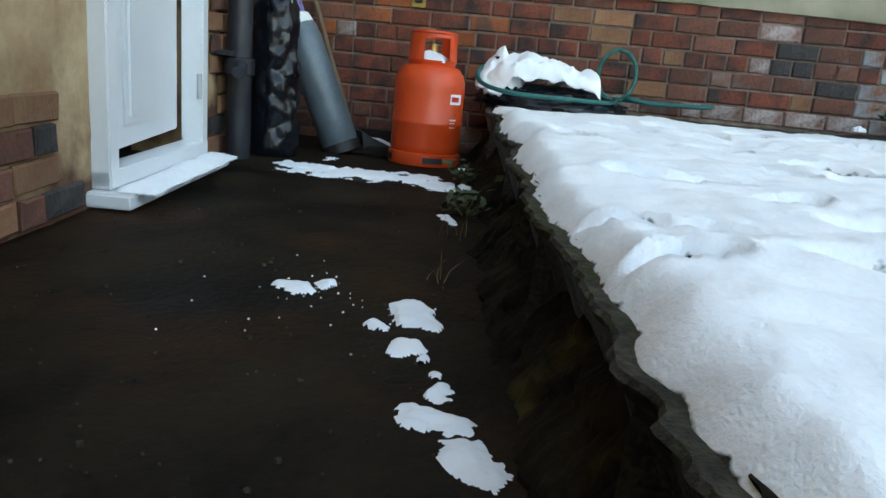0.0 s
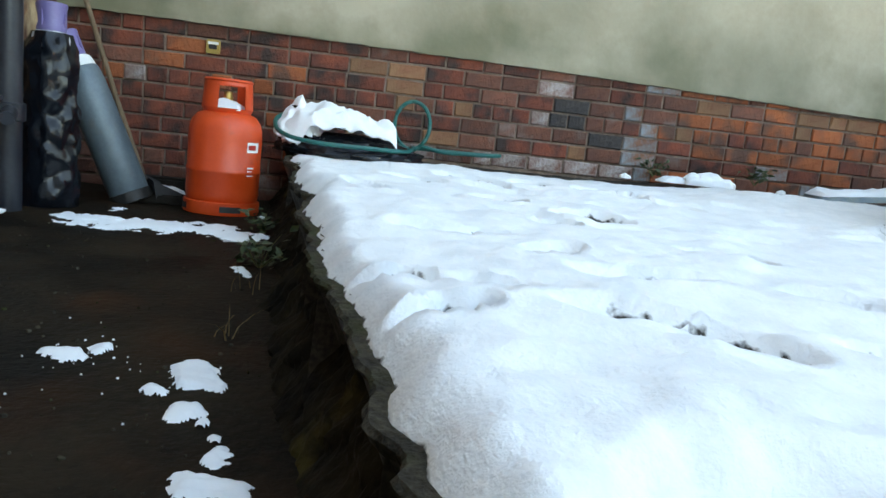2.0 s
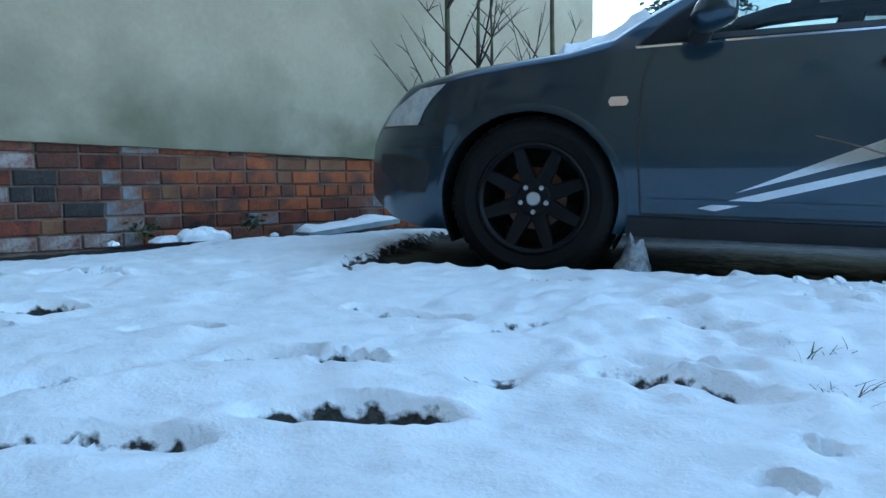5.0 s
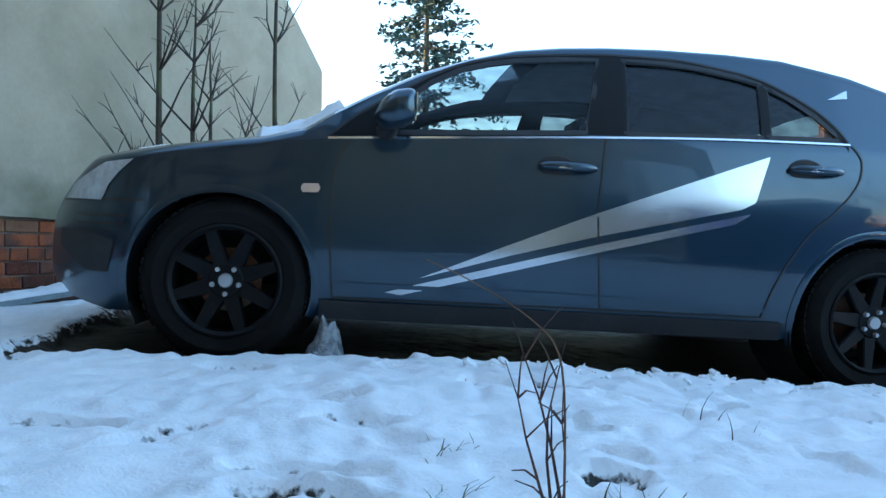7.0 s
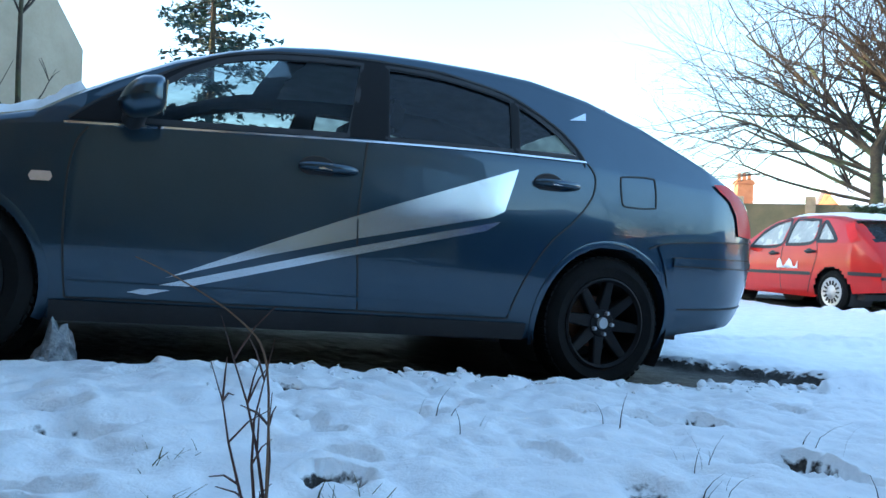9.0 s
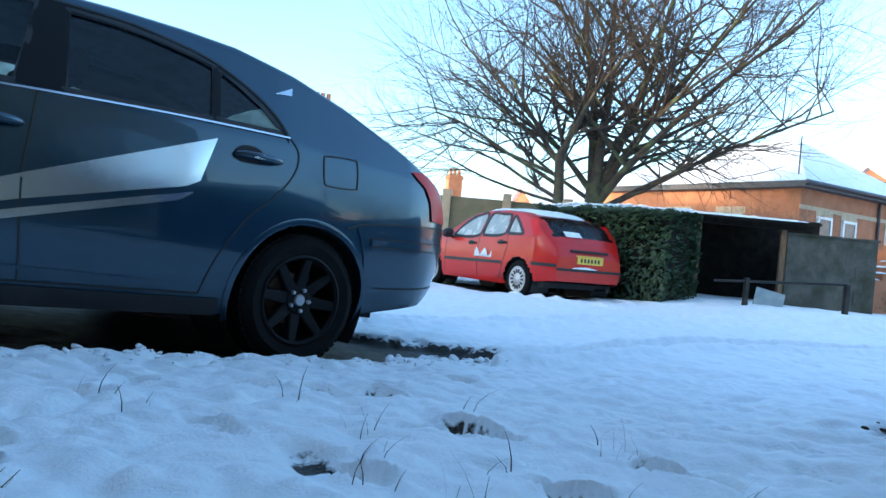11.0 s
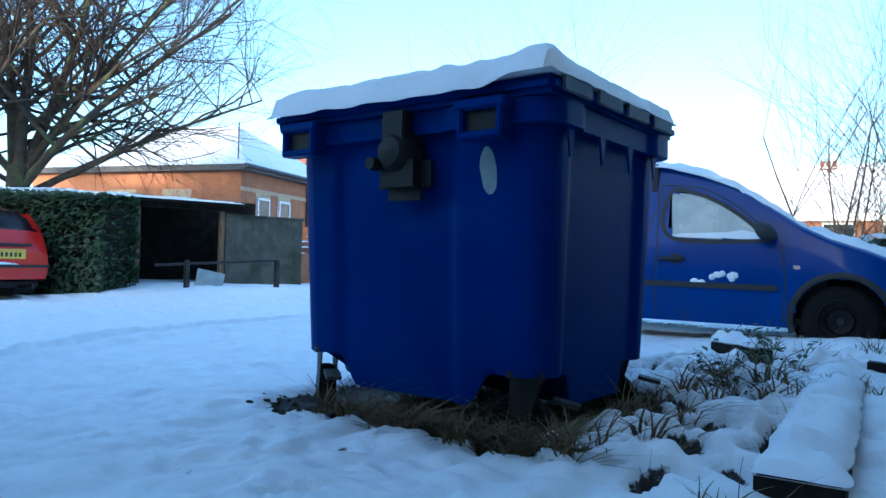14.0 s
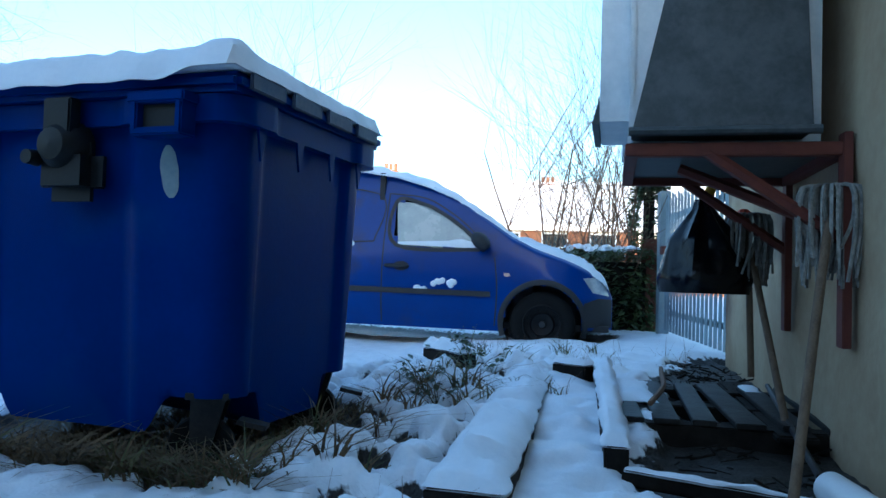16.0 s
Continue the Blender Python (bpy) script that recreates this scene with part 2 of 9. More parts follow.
WOOD_DARK = mat("wet_dark_timber", (0.007, 0.0055, 0.0045), (0.022, 0.018, 0.014), rough=0.8, spec=0.15, scale=5, fine=45, bump=0.5)
WOOD_WET = mat("wet_slimy_slat", (0.008, 0.0075, 0.007), (0.024, 0.022, 0.020), rough=0.55, spec=0.25, scale=5, fine=45, bump=0.4)
HOSE = mat("green_hose", (0.0, 0.085, 0.075), (0.0, 0.11, 0.095), rough=0.4, bump=0.02)
LEAF = mat("dark_leaf", (0.022, 0.045, 0.016), (0.055, 0.085, 0.03), rough=0.5, scale=9, bump=0.1)
IVY = mat("ivy_leaf", (0.03, 0.055, 0.018), (0.10, 0.12, 0.035), rough=0.5, scale=3, bump=0.1)
GRASS = mat("winter_grass", (0.05, 0.07, 0.02), (0.15, 0.13, 0.05), rough=0.8, scale=4, bump=0)
STRAW = mat("dead_grass", (0.19, 0.125, 0.055), (0.055, 0.038, 0.018), rough=0.9, scale=5, bump=0)
BARK = mat("tree_bark", (0.040, 0.032, 0.024), (0.085, 0.068, 0.045), rough=0.9, scale=8, fine=40, bump=0.6, spots=((0.10, 0.12, 0.05), 2.5, 0.52, 0.68))
TWIG = mat("twig_bark", (0.026, 0.019, 0.016), (0.050, 0.038, 0.028), rough=0.85, scale=10, bump=0.2)
TWIG_RED = mat("shrub_twig", (0.13, 0.075, 0.045), (0.20, 0.12, 0.07), rough=0.85, scale=10, bump=0.2)
TWIG_SHOOT = mat("red_brown_shoot", (0.050, 0.022, 0.018), (0.090, 0.042, 0.030), rough=0.7, scale=12, bump=0.2)
FIR = mat("fir_needles", (0.02, 0.05, 0.045), (0.04, 0.085, 0.07), rough=0.7, scale=6, bump=0.1)
PAINT_GREY = mat("slate_blue_car_paint", (0.022, 0.048, 0.075), (0.028, 0.057, 0.087), rough=0.30, metal=0.75, scale=1.2, fine=160, bump=0.006, coat=1.0, rvar=0.05)
PAINT_GREY.node_tree.nodes["Principled BSDF"].inputs["Coat Roughness"].default_value = 0.02
PAINT_RED = mat("red_car_paint", (0.46, 0.010, 0.007), (0.52, 0.013, 0.009), rough=0.34, scale=2, bump=0.01, coat=0.4, spec=0.3, rvar=0.06)
PAINT_BLUE = mat("blue_van_paint", (0.0015, 0.029, 0.195), (0.002, 0.037, 0.235), rough=0.40, scale=2, bump=0.015, coat=0.15, spec=0.25, rvar=0.08, spots=((0.02, 0.03, 0.10), 3, 0.6, 0.8))
BLACK_PLASTIC = mat("black_trim", (0.014, 0.014, 0.016), (0.025, 0.025, 0.028), rough=0.6, bump=0.1)
BLACK_GLOSS = mat("black_wheel_paint", (0.004, 0.004, 0.005), (0.007, 0.007, 0.008), rough=0.55, spec=0.2, bump=0.02)
RUBBER = mat("tyre_rubber", (0.004, 0.004, 0.0045), (0.009, 0.009, 0.009), rough=0.9, spec=0.2, bump=0.25)
CHROME = mat("chrome", (0.7, 0.7, 0.72), (0.75, 0.75, 0.77), rough=0.14, metal=1.0, bump=0)
SILVER = mat("silver_decal", (0.62, 0.64, 0.67), (0.68, 0.70, 0.73), rough=0.20, metal=0.9, scale=3, bump=0.02)
HUBCAP = mat("silver_plastic", (0.45, 0.46, 0.48), (0.52, 0.53, 0.55), rough=0.35, metal=0.5, bump=0.03)
LAMP_RED = mat("red_lens", (0.55, 0.01, 0.012), (0.62, 0.015, 0.015), rough=0.35, bump=0.02, coat=0.0, spec=0.2)
LAMP_CLEAR = mat("clear_lens", (0.42, 0.45, 0.48), (0.6, 0.62, 0.65), rough=0.10, metal=0.3, scale=18, bump=0.15, coat=0.8)
LAMP_AMBER = mat("amber_lens", (0.62, 0.42, 0.30), (0.7, 0.5, 0.4), rough=0.15, bump=0.02)
GLASS_DARK = tinted_glass("tinted_glass", (0.006, 0.008, 0.010), 0.30)
GLASS_CLEAR = tinted_glass("clear_car_glass", (0.02, 0.025, 0.028), 0.62)
GLASS_FROST = mat("misted_glass", (0.30, 0.34, 0.33), (0.42, 0.45, 0.42), rough=0.25, scale=3, fine=25, bump=0.05, spec=0.8)
WINDOW = mat("house_glass", (0.03, 0.035, 0.04), (0.05, 0.06, 0.065), rough=0.06, bump=0)
FABRIC = mat("car_seat_cloth", (0.02, 0.02, 0.022), (0.035, 0.035, 0.038), rough=0.9)
PLATE = mat("yellow_plate", (0.72, 0.50, 0.05), (0.78, 0.56, 0.08), rough=0.4, bump=0)
BIN_BLUE = mat("blue_bin_plastic", (0.0005, 0.018, 0.140), (0.0008, 0.024, 0.175), rough=0.44, spec=0.06, scale=2.5, fine=50, bump=0.08, rvar=0.12, spots=((0.005, 0.036, 0.17), 3.2, 0.58, 0.8))
BIN_WORN = mat("faded_lid_edge", (0.010, 0.030, 0.095), (0.075, 0.090, 0.13), rough=0.6, scale=6, bump=0.2)
BIN_LOCK = mat("black_lock_housing", (0.004, 0.005, 0.006), (0.012, 0.013, 0.014), rough=0.5, spec=0.3, bump=0.1)
SCUFF = mat("scraped_plastic", (0.30, 0.36, 0.36), (0.20, 0.26, 0.30), rough=0.7, bump=0.1)
# base colour raised to carry the sky light on the extractor's panels
GALV = mat("skylit_galvanised_steel", (0.60, 0.66, 0.70), (0.72, 0.77, 0.80), rough=0.38, metal=0.2, scale=9, fine=40, bump=0.06)
GALV_DULL = mat("dull_zinc", (0.055, 0.065, 0.068), (0.105, 0.115, 0.118), rough=0.6, metal=0.5, scale=7, fine=50, bump=0.1)
RUST_PAINT = mat("oxide_red_steel", (0.09, 0.017, 0.010), (0.14, 0.034, 0.017), rough=0.7, bump=0.2)
GATE_PAINT = mat("grey_blue_gate_steel", (0.27, 0.33, 0.36), (0.36, 0.42, 0.44), rough=0.5, metal=0.4, scale=6, bump=0.08)
MOP = mat("grey_mop_yarn", (0.20, 0.19, 0.165), (0.34, 0.32, 0.28), rough=0.95, scale=30, bump=0.4)
BLOCK = mat("concrete_block", (0.045, 0.050, 0.042), (0.095, 0.100, 0.088), rough=0.95, scale=3, bump=0.5, spots=((0.03, 0.035, 0.02), 2.5, 0.5, 0.7))
FAR_BRICK = mat("far_red_brick", (0.30, 0.125, 0.06), (0.40, 0.18, 0.09), rough=0.9, scale=2, fine=14, bump=0.2)
FAR_STONE = mat("sandstone", (0.42, 0.33, 0.22), (0.50, 0.40, 0.27), rough=0.9, bump=0.1)
SLATE = mat("dark_slate", (0.04, 0.042, 0.05), (0.07, 0.072, 0.08), rough=0.6, bump=0.2)
YELLOW = mat("yellow_rag", (0.55, 0.38, 0.03), (0.45, 0.30, 0.03), rough=0.8)
RED_PLASTIC = mat("red_plastic", (0.5, 0.06, 0.02), (0.55, 0.08, 0.03), rough=0.5)
LABEL_WHITE = mat("white_label", (0.75, 0.74, 0.72), (0.8, 0.79, 0.77), rough=0.5, bump=0)
LETTER_RED = mat("red_lettering", (0.5, 0.03, 0.02), (0.5, 0.03, 0.02), rough=0.5, bump=0)
INK = mat("black_lettering", (0.02, 0.02, 0.02), (0.02, 0.02, 0.02), rough=0.6, bump=0)
BRASS = mat("old_brass", (0.45, 0.30, 0.08), (0.5, 0.36, 0.12), rough=0.4, metal=0.7, bump=0.1)


# ---- ground ----
CAR_O = Vector((-1.741, 2.202, -0.03))          # under the front wheel of the grey car
CAR_A = math.atan2(1.549, 2.204)
CAR_D = Vector((math.cos(CAR_A), math.sin(CAR_A)))
CAR_N = Vector((-CAR_D.y, CAR_D.x))             # away from the yard's south side
PATH_Z = -0.34


def slope(x, y):
    """The lie of the yard without its snow."""
    z = lerp([(-4.3, -0.025), (-2.5, -0.05), (-1.7, -0.06), (0.5, -0.085), (2.5, -0.13), (7, -0.17), (12, -0.22), (60, -0.5)], x)
    z -= 0.09 * sm(1.6, 4.2, y) * sm(-2.2, 0.6, x) * sm(3.5, 1.5, x)
    z -= 0.05 * sm(4, 12, y)
    z += 0.035 * sm(1.2, 2.1, y) * sm(0.5, -1.0, x)
    z += 0.19 * sm(4.6, 7.5, x) * sm(6, 9, y)
    z += 0.10 * sm(3.0, 5.0, x) * sm(3.0, 1.0, y)
    return z


def edge_y(x):
    """The broken south edge of the yard over the sunken path."""
    return -0.13 + 0.105 * (x + 0.3) + 0.03 * sm(-1.3, -0.6, x) + 0.045 * ns(x, 0, 2.3, 4) + 0.022 * ns(x, 0, 8, 9)


def wall_y(x):
    """The face of the house's eastern part."""
    return 0.05 + 0.13 * (x - 6.5)


# trodden places: x, y, heading in degrees, length, width, depth
PRINTS = [(-0.80, 0.67, 44, 0.33, 0.14, 0.062), (-1.06, 0.86, 30, 0.14, 0.10, 0.062), (-1.19, 0.75, 54, 0.22, 0.12, 0.036), (-0.94, 0.28, 60, 0.35, 0.14, 0.042),
          (-0.96, -0.07, 112, 0.17, 0.07, 0.055), (-1.18, -0.12, 69, 0.16, 0.07, 0.06), (-1.15, 0.00, 72, 0.20, 0.07, 0.034), (-1.29, 0.39, 86, 0.29, 0.11, 0.038),
          (-1.49, 0.23, 125, 0.20, 0.08, 0.042), (-2.39, 0.30, 80, 0.17, 0.16, 0.058), (-2.12, 0.55, 36, 0.22, 0.20, 0.066), (-1.93, 0.38, 80, 0.12, 0.11, 0.05),
          (-1.62, 0.73, 46, 0.22, 0.11, 0.045), (-2.76, 0.04, 63, 0.22, 0.16, 0.05), (-2.37, -0.15, 28, 0.24, 0.10, 0.045), (-1.67, -0.01, 85, 0.20, 0.09, 0.042)]
PRINTS += [(-1.68, 0.12, 80, 0.16, 0.08, 0.045), (-2.94, 0.29, 55, 0.30, 0.16, 0.045), (-2.99, 0.56, 37, 0.20, 0.14, 0.045), (-2.78, 0.94, 14, 0.18, 0.13, 0.055),
           (-2.89, 0.82, 64, 0.20, 0.15, 0.04), (-1.98, 1.04, 55, 0.24, 0.12, 0.032), (-1.36, 1.28, 18, 0.34, 0.10, 0.042), (-1.05, 1.30, 76, 0.30, 0.10, 0.034),
           (-1.42, 1.95, 10, 0.24, 0.13, 0.034), (-2.14, 1.60, 46, 0.22, 0.15, 0.034), (-2.32, 1.37, 64, 0.20, 0.14, 0.03), (-2.65, 1.07, 38, 0.26, 0.15, 0.03)]
PRINTS += [(-0.49, 1.20, 14, 0.32, 0.12, 0.045), (-0.72, 1.64, 20, 0.22, 0.11, 0.04), (-0.62, 2.22, 3, 0.16, 0.12, 0.04), (-0.20, 0.87, 14, 0.06, 0.05, 0.06), (-0.22, 1.04, 7, 0.05, 0.05, 0.05),
           (-0.56, 1.58, 4, 0.15, 0.10, 0.03), (-0.99, 2.29, 29, 0.14, 0.10, 0.04), (-0.59, 1.31, 23, 0.30, 0.08, 0.035), (-0.46, 2.36, -27, 0.25, 0.10, 0.055), (-0.87, 1.77, 29, 0.18, 0.08, 0.034),
           (-1.10, 2.44, 30, 0.12, 0.09, 0.04), (-0.75, 2.37, 45, 0.14, 0.09, 0.045), (0.36, 2.54, 6, 0.12, 0.08, 0.05), (0.68, 2.60, 2, 0.28, 0.11, 0.045), (0.02, 2.55, 2, 0.14, 0.08, 0.03)]
PRINTS += [(-0.03, 2.24, 22, 0.14, 0.07, 0.034), (-0.22, 1.95, 0, 0.10, 0.07, 0.04), (-0.05, 1.59, 17, 0.14, 0.12, 0.055), (1.15, 3.17, 5, 0.15, 0.11, 0.06), (1.04, 2.20, -52, 0.24, 0.09, 0.058),
           (0.92, 2.19, -10, 0.22, 0.10, 0.034), (1.12, 1.60, -60, 0.24, 0.10, 0.055), (1.45, 1.83, -45, 0.24, 0.12, 0.05), (0.81, 2.68, -18, 0.14, 0.10, 0.05), (0.41, 2.63, 21, 0.13, 0.09, 0.045),
           (0.66, 1.71, -45, 0.18, 0.09, 0.045), (-0.29, 2.02, -17, 0.10, 0.06, 0.045), (0.33, 2.00, -48, 0.22, 0.08, 0.034), (1.17, 4.63, 0, 0.16, 0.18, 0.045), (-0.09, 1.76, -6, 0.14, 0.08, 0.04)]
PRINTS += [(-0.40, 0.30, 80, 0.42, 0.26, 0.030)]
_r = random.Random(5)
for _i in range(26):
    PRINTS.append((_r.uniform(-3.9, -0.9), _r.uniform(0.1, 2.0), _r.uniform(40, 80), _r.uniform(0.16, 0.30), _r.uniform(0.07, 0.12), _r.uniform(0.010, 0.022)))
for _i in range(60):
    PRINTS.append((_r.uniform(-0.6, 2.4), _r.uniform(1.2, 3.1), _r.uniform(-40, 60), _r.uniform(0.08, 0.20), _r.uniform(0.045, 0.085), _r.uniform(0.008, 0.024)))
for _i in range(60):
    PRINTS.append((_r.uniform(1.6, 7), _r.uniform(2.6, 9), _r.uniform(0, 180), _r.uniform(0.16, 0.34), _r.uniform(0.08, 0.14), _r.uniform(0.008, 0.024)))
PRINTS = [(x, y, math.cos(radians(a)), math.sin(radians(a)), l, w, dp) for x, y, a, l, w, dp in PRINTS]
CELLS = {}
for _p in PRINTS:
    for _i in range(math.floor((_p[0] - 0.4) / 0.5), math.floor((_p[0] + 0.4) / 0.5) + 1):
        for _j in range(math.floor((_p[1] - 0.4) / 0.5), math.floor((_p[1] + 0.4) / 0.5) + 1):
            CELLS.setdefault((_i, _j), []).append(_p)
# wheel ruts: a polyline each
RUTS = [[(1.5, 4.15), (3.2, 5.1), (6.0, 6.0), (12.0, 6.6), (30, 7)], [(0.9, 5.6), (3.0, 6.7), (6.0, 7.8), (12.0, 8.2), (30, 8.6)], [(3.4, 10.9), (5.2, 8.4), (9, 7.2), (30, 7.8)], [(4.9, 11.2), (6.5, 9.2), (10, 8.3), (30, 8.2)]]


def ground_at(x, y):
    """Height of the snow's surface, and how bare it lies there (0 to 1), painted print shade included."""
    base = slope(x, y)
    near = -5 < x < 9 and -1.5 < y < 12
    thick = 0.062 + 0.020 * ns(x, y, 1.7) + (0.015 * ns(x, y, 5.5, 3) + 0.007 * ns(x, y, 16, 5) + 0.004 * ns(x, y, 33, 6) if near else 0)
    lump = 0.0
    thick -= 0.046 * sm(-3.1, -3.9, x) * sm(6.5, 5.5, y) if near else 0
    # under the grey car
    r = Vector((x - CAR_O.x, y - CAR_O.y))
    u, v = r.dot(CAR_D), r.dot(CAR_N)
    rag = 0.10 * ns(x, y, 5, 7) + 0.05 * ns(x, y, 17, 2)
    inside = min(u + 0.75 + rag, 3.55 + 0.4 * sm(0.6, 0.1, v) - u + rag, v + 0.14 + 0.10 * sm(1.2, 2.0, u) + rag, 1.8 - v)
    b = sm(-0.10, 0.10, inside)
    lump += 0.022 * sm(-0.10, -0.02, inside) * sm(0.03, -0.02, inside) * (1 + ns(x, y, 14, 1))
    # dry strip along the west wall
    b = max(b, sm(-3.95, -4.06, x + 0.08 * ns(0, y, 3, 1)) * sm(6.4, 5.8, y))
    # below the other parked cars
    b = max(b, sm(0.0, 0.25, min(x - 2.9 - 0.2 * (11.4 - y), 5.0 - 0.2 * (y - 11) - x, y - 10.9, 15 - y) + 0.3 * rag))
    b = max(b, sm(0.0, 0.2, min(x - 7.25 - 0.27 * (y - 1.5), 8.7 + 0.27 * (y - 1.5) - x, y - 0.9, 5.2 - y) + 0.5 * rag))
    # sheltered ground below the bin and along the house
    b = max(b, sm(-0.02, 0.10, min(x - 2.62, 4.0 - x, y - 1.32, 2.75 - y) + 0.9 * rag))
    if x > 1.2:
        d = y - wall_y(min(x, 6.5))
        reach = lerp([(1.5, 0.35), (2.8, 0.55), (3.4, 0.62), (5.0, 0.55), (6.3, 0.30), (6.6, 0.0)], x)
        b = max(b, sm(reach + 0.10, reach - 0.04, d + 1.5 * rag) if x < 6.6 else 0)
    # verge of the far hedges and sheds
    b = max(b, sm(0.3, 0.7, ns(x, y, 1.9, 6) + 0.25 * sm(8, 12, x)) * sm(8.0, 9.5, x) * sm(10.2, 11.2, y + 0.1 * x - 1) * sm(14, 12.6, y))
    if near:
        for px, py, c, s, l, w, dp in CELLS.get((math.floor(x / 0.5), math.floor(y / 0.5)), ()):
            dx, dy = x - px, y - py
            q = ((dx * c + dy * s) / l * 2) ** 2 + ((dy * c - dx * s) / w * 2) ** 2
            if q < 3.4:
                q += 0.22 * ns(x, y, 7, px) + 0.05 * ns(x, y, 21, px)
                thick -= 0.62 * dp * sm(1.22, 0.80, q) * (1 + 0.15 * ns(x, y, 13, 4))
                lump += 0.16 * dp * sm(2.6, 1.7, q) * sm(1.1, 1.5, q)
                # shade painted dark along the far wall of the deeper ones
                k = sm(0.0, 0.03, dy - 0.8 * dx)
                if dp > 0.032 and k > 0:
                    b = max(b, k * sm(0.66, 0.95, q) * sm(1.62, 1.22, q) * min(0.68, 0.30 + 13 * (dp - 0.032)))
    if x > 0.8 and y > 3.5:
        for rut in RUTS:
            if rut[0][0] < x < 30:
                d = abs(y - lerp(rut, x))
                if d < 0.35:
                    thick -= 0.060 * sm(0.15, 0.07, d)
                    lump += 0.042 * sm(0.32, 0.18, d) * sm(0.08, 0.15, d) * (1 + 0.5 * ns(x, y, 6, 77))
    # uneven tussocks round the bin and planks
    if 1.9 < x < 7.2 and -0.4 < y < 3.2:
        k = sm(2.0, 2.7, x) * sm(2.9, 1.4, y) * sm(7.2, 6, x)
        lump += k * (0.05 * ns(x, y, 4.2, 11) + 0.03 * ns(x, y, 9, 12))
        tuft = sm(2.55, 2.75, x) * sm(6.2, 5.4, x) * sm(0.80, 0.95, y) * (sm(1.55, 1.40, y) if x < 3.8 else sm(2.3, 1.7, y))
        n = ns(x, y, 7.5, 14) + 0.4 * ns(x, y, 17, 15)
        lump += tuft * 0.075 * max(0.0, n + 0.25)
        b = max(b * (1 - 0.9 * tuft * sm(0.0, 0.25, n)), tuft * sm(-0.02, -0.22, n))
    # bare icy hollow near the edge
    if -0.9 < x < 0 and -0.2 < y < 0.7:
        d = math.hypot((x + 0.43) / 0.075, (y - 0.15) / 0.10) + 0.45 * ns(x, y, 13, 81) + 0.3 * ns(x, y, 37, 82)
        b = max(b, 0.70 * sm(1.15, 0.45, d))
        thick -= 0.045 * sm(1.9, 0.6, d)
    # puffed, half-thawed surface where nobody has walked much
    if -2.2 < x < 3.2 and 0.6 < y < 4.5:
        k = sm(-2.2, -0.6, x) * sm(0.6, 1.2, y) * sm(4.5, 3.2, y) * sm(3.2, 2.4, x)
        lump += k * (0.045 * min(0.5, abs(ns(x, y, 4.6, 61)) + 0.5 * abs(ns(x, y, 10, 62))) - 0.012)
    # grass showing through near the twigs
    if -1.2 < x < 2.4 and 0.9 < y < 2.4:
        b = max(b, 0.75 * sm(0.30, 0.70, ns(x, y, 4.5, 21) + 0.06 * ns(x, y, 15, 22)) * sm(2.3, 1.6, y))
    thick = max(thick, 0.013 + 0.008 * ns(x, y, 19, 41))
    z = base + thick * (1 - b) + lump * (1 - 0.6 * b) + 0.006 * b * ns(x, y, 20, 8)
    return z, b


def axis(lo, hi, fine_lo, fine_hi, step):
    out = list(np.arange(fine_lo, fine_hi, step))
    for sign, start, stop in ((-1, fine_lo, lo), (1, fine_hi, hi)):
        p, s = start, step
        while abs(p - start) < abs(stop - start):
            s *= 1.02 if s < 0.06 else 1.06
            p += sign * s
            out.append(p)
    return sorted(float(v) for v in out)


def rim_y(x):
    return edge_y(x) - 0.015 + 0.018 * ns(x, 0, 6, 31) + 0.012 * ns(x, 0, 17, 33)


xs = axis(-260, 300, -4.3, 5.0, 0.0165)
ys = axis(-120, 300, -0.55, 3.6, 0.0165)
verts, bare_and_shade = [], []
for row_y in ys:
    for x in xs:
        y = row_y
        z, b = ground_at(x, y)
        if x < 1.9:
            e = edge_y(x)
            if y < e + 0.20:
                rim = e - 0.015 + 0.018 * ns(x, 0, 6, 31) + 0.012 * ns(x, 0, 17, 33)
                if abs(y - rim) < 0.0084:
                    y = rim
                k = sm(rim, rim + 0.085, y)
                z = slope(x, y) - 0.02 + (z - slope(x, y) + 0.02) * k ** 0.55
                b = max(b, 1 - sm(0.0, 0.15, k))
            if y < rim_y(x) - 0.001:
                z = -0.62
                if y > rim_y(x) - 0.03:
                    y = rim_y(x) + 0.22
            if x < 1.9 and y < -1.5:
                z = -0.62
        if x < -4.34 and -3.4 < y < 6.1:
            z = -0.7
        if 1.2 < x < 6.55 and y < wall_y(x) - 0.05 and y > -9:
            z = -0.4
        verts.append((x, y, z))
        bare_and_shade.append(b)
nx = len(xs)
quads = [(j * nx + i, j * nx + i + 1, (j + 1) * nx + i + 1, (j + 1) * nx + i) for j in range(len(ys) - 1) for i in range(nx - 1)]
me = bpy.data.meshes.new("ground")
me.from_pydata(verts, [], quads)
# bare ground, plus the shade painted into the prints
at = me.attributes.new("bare", 'FLOAT', 'POINT')
at.data.foreach_set("value", bare_and_shade)
me.shade_smooth()


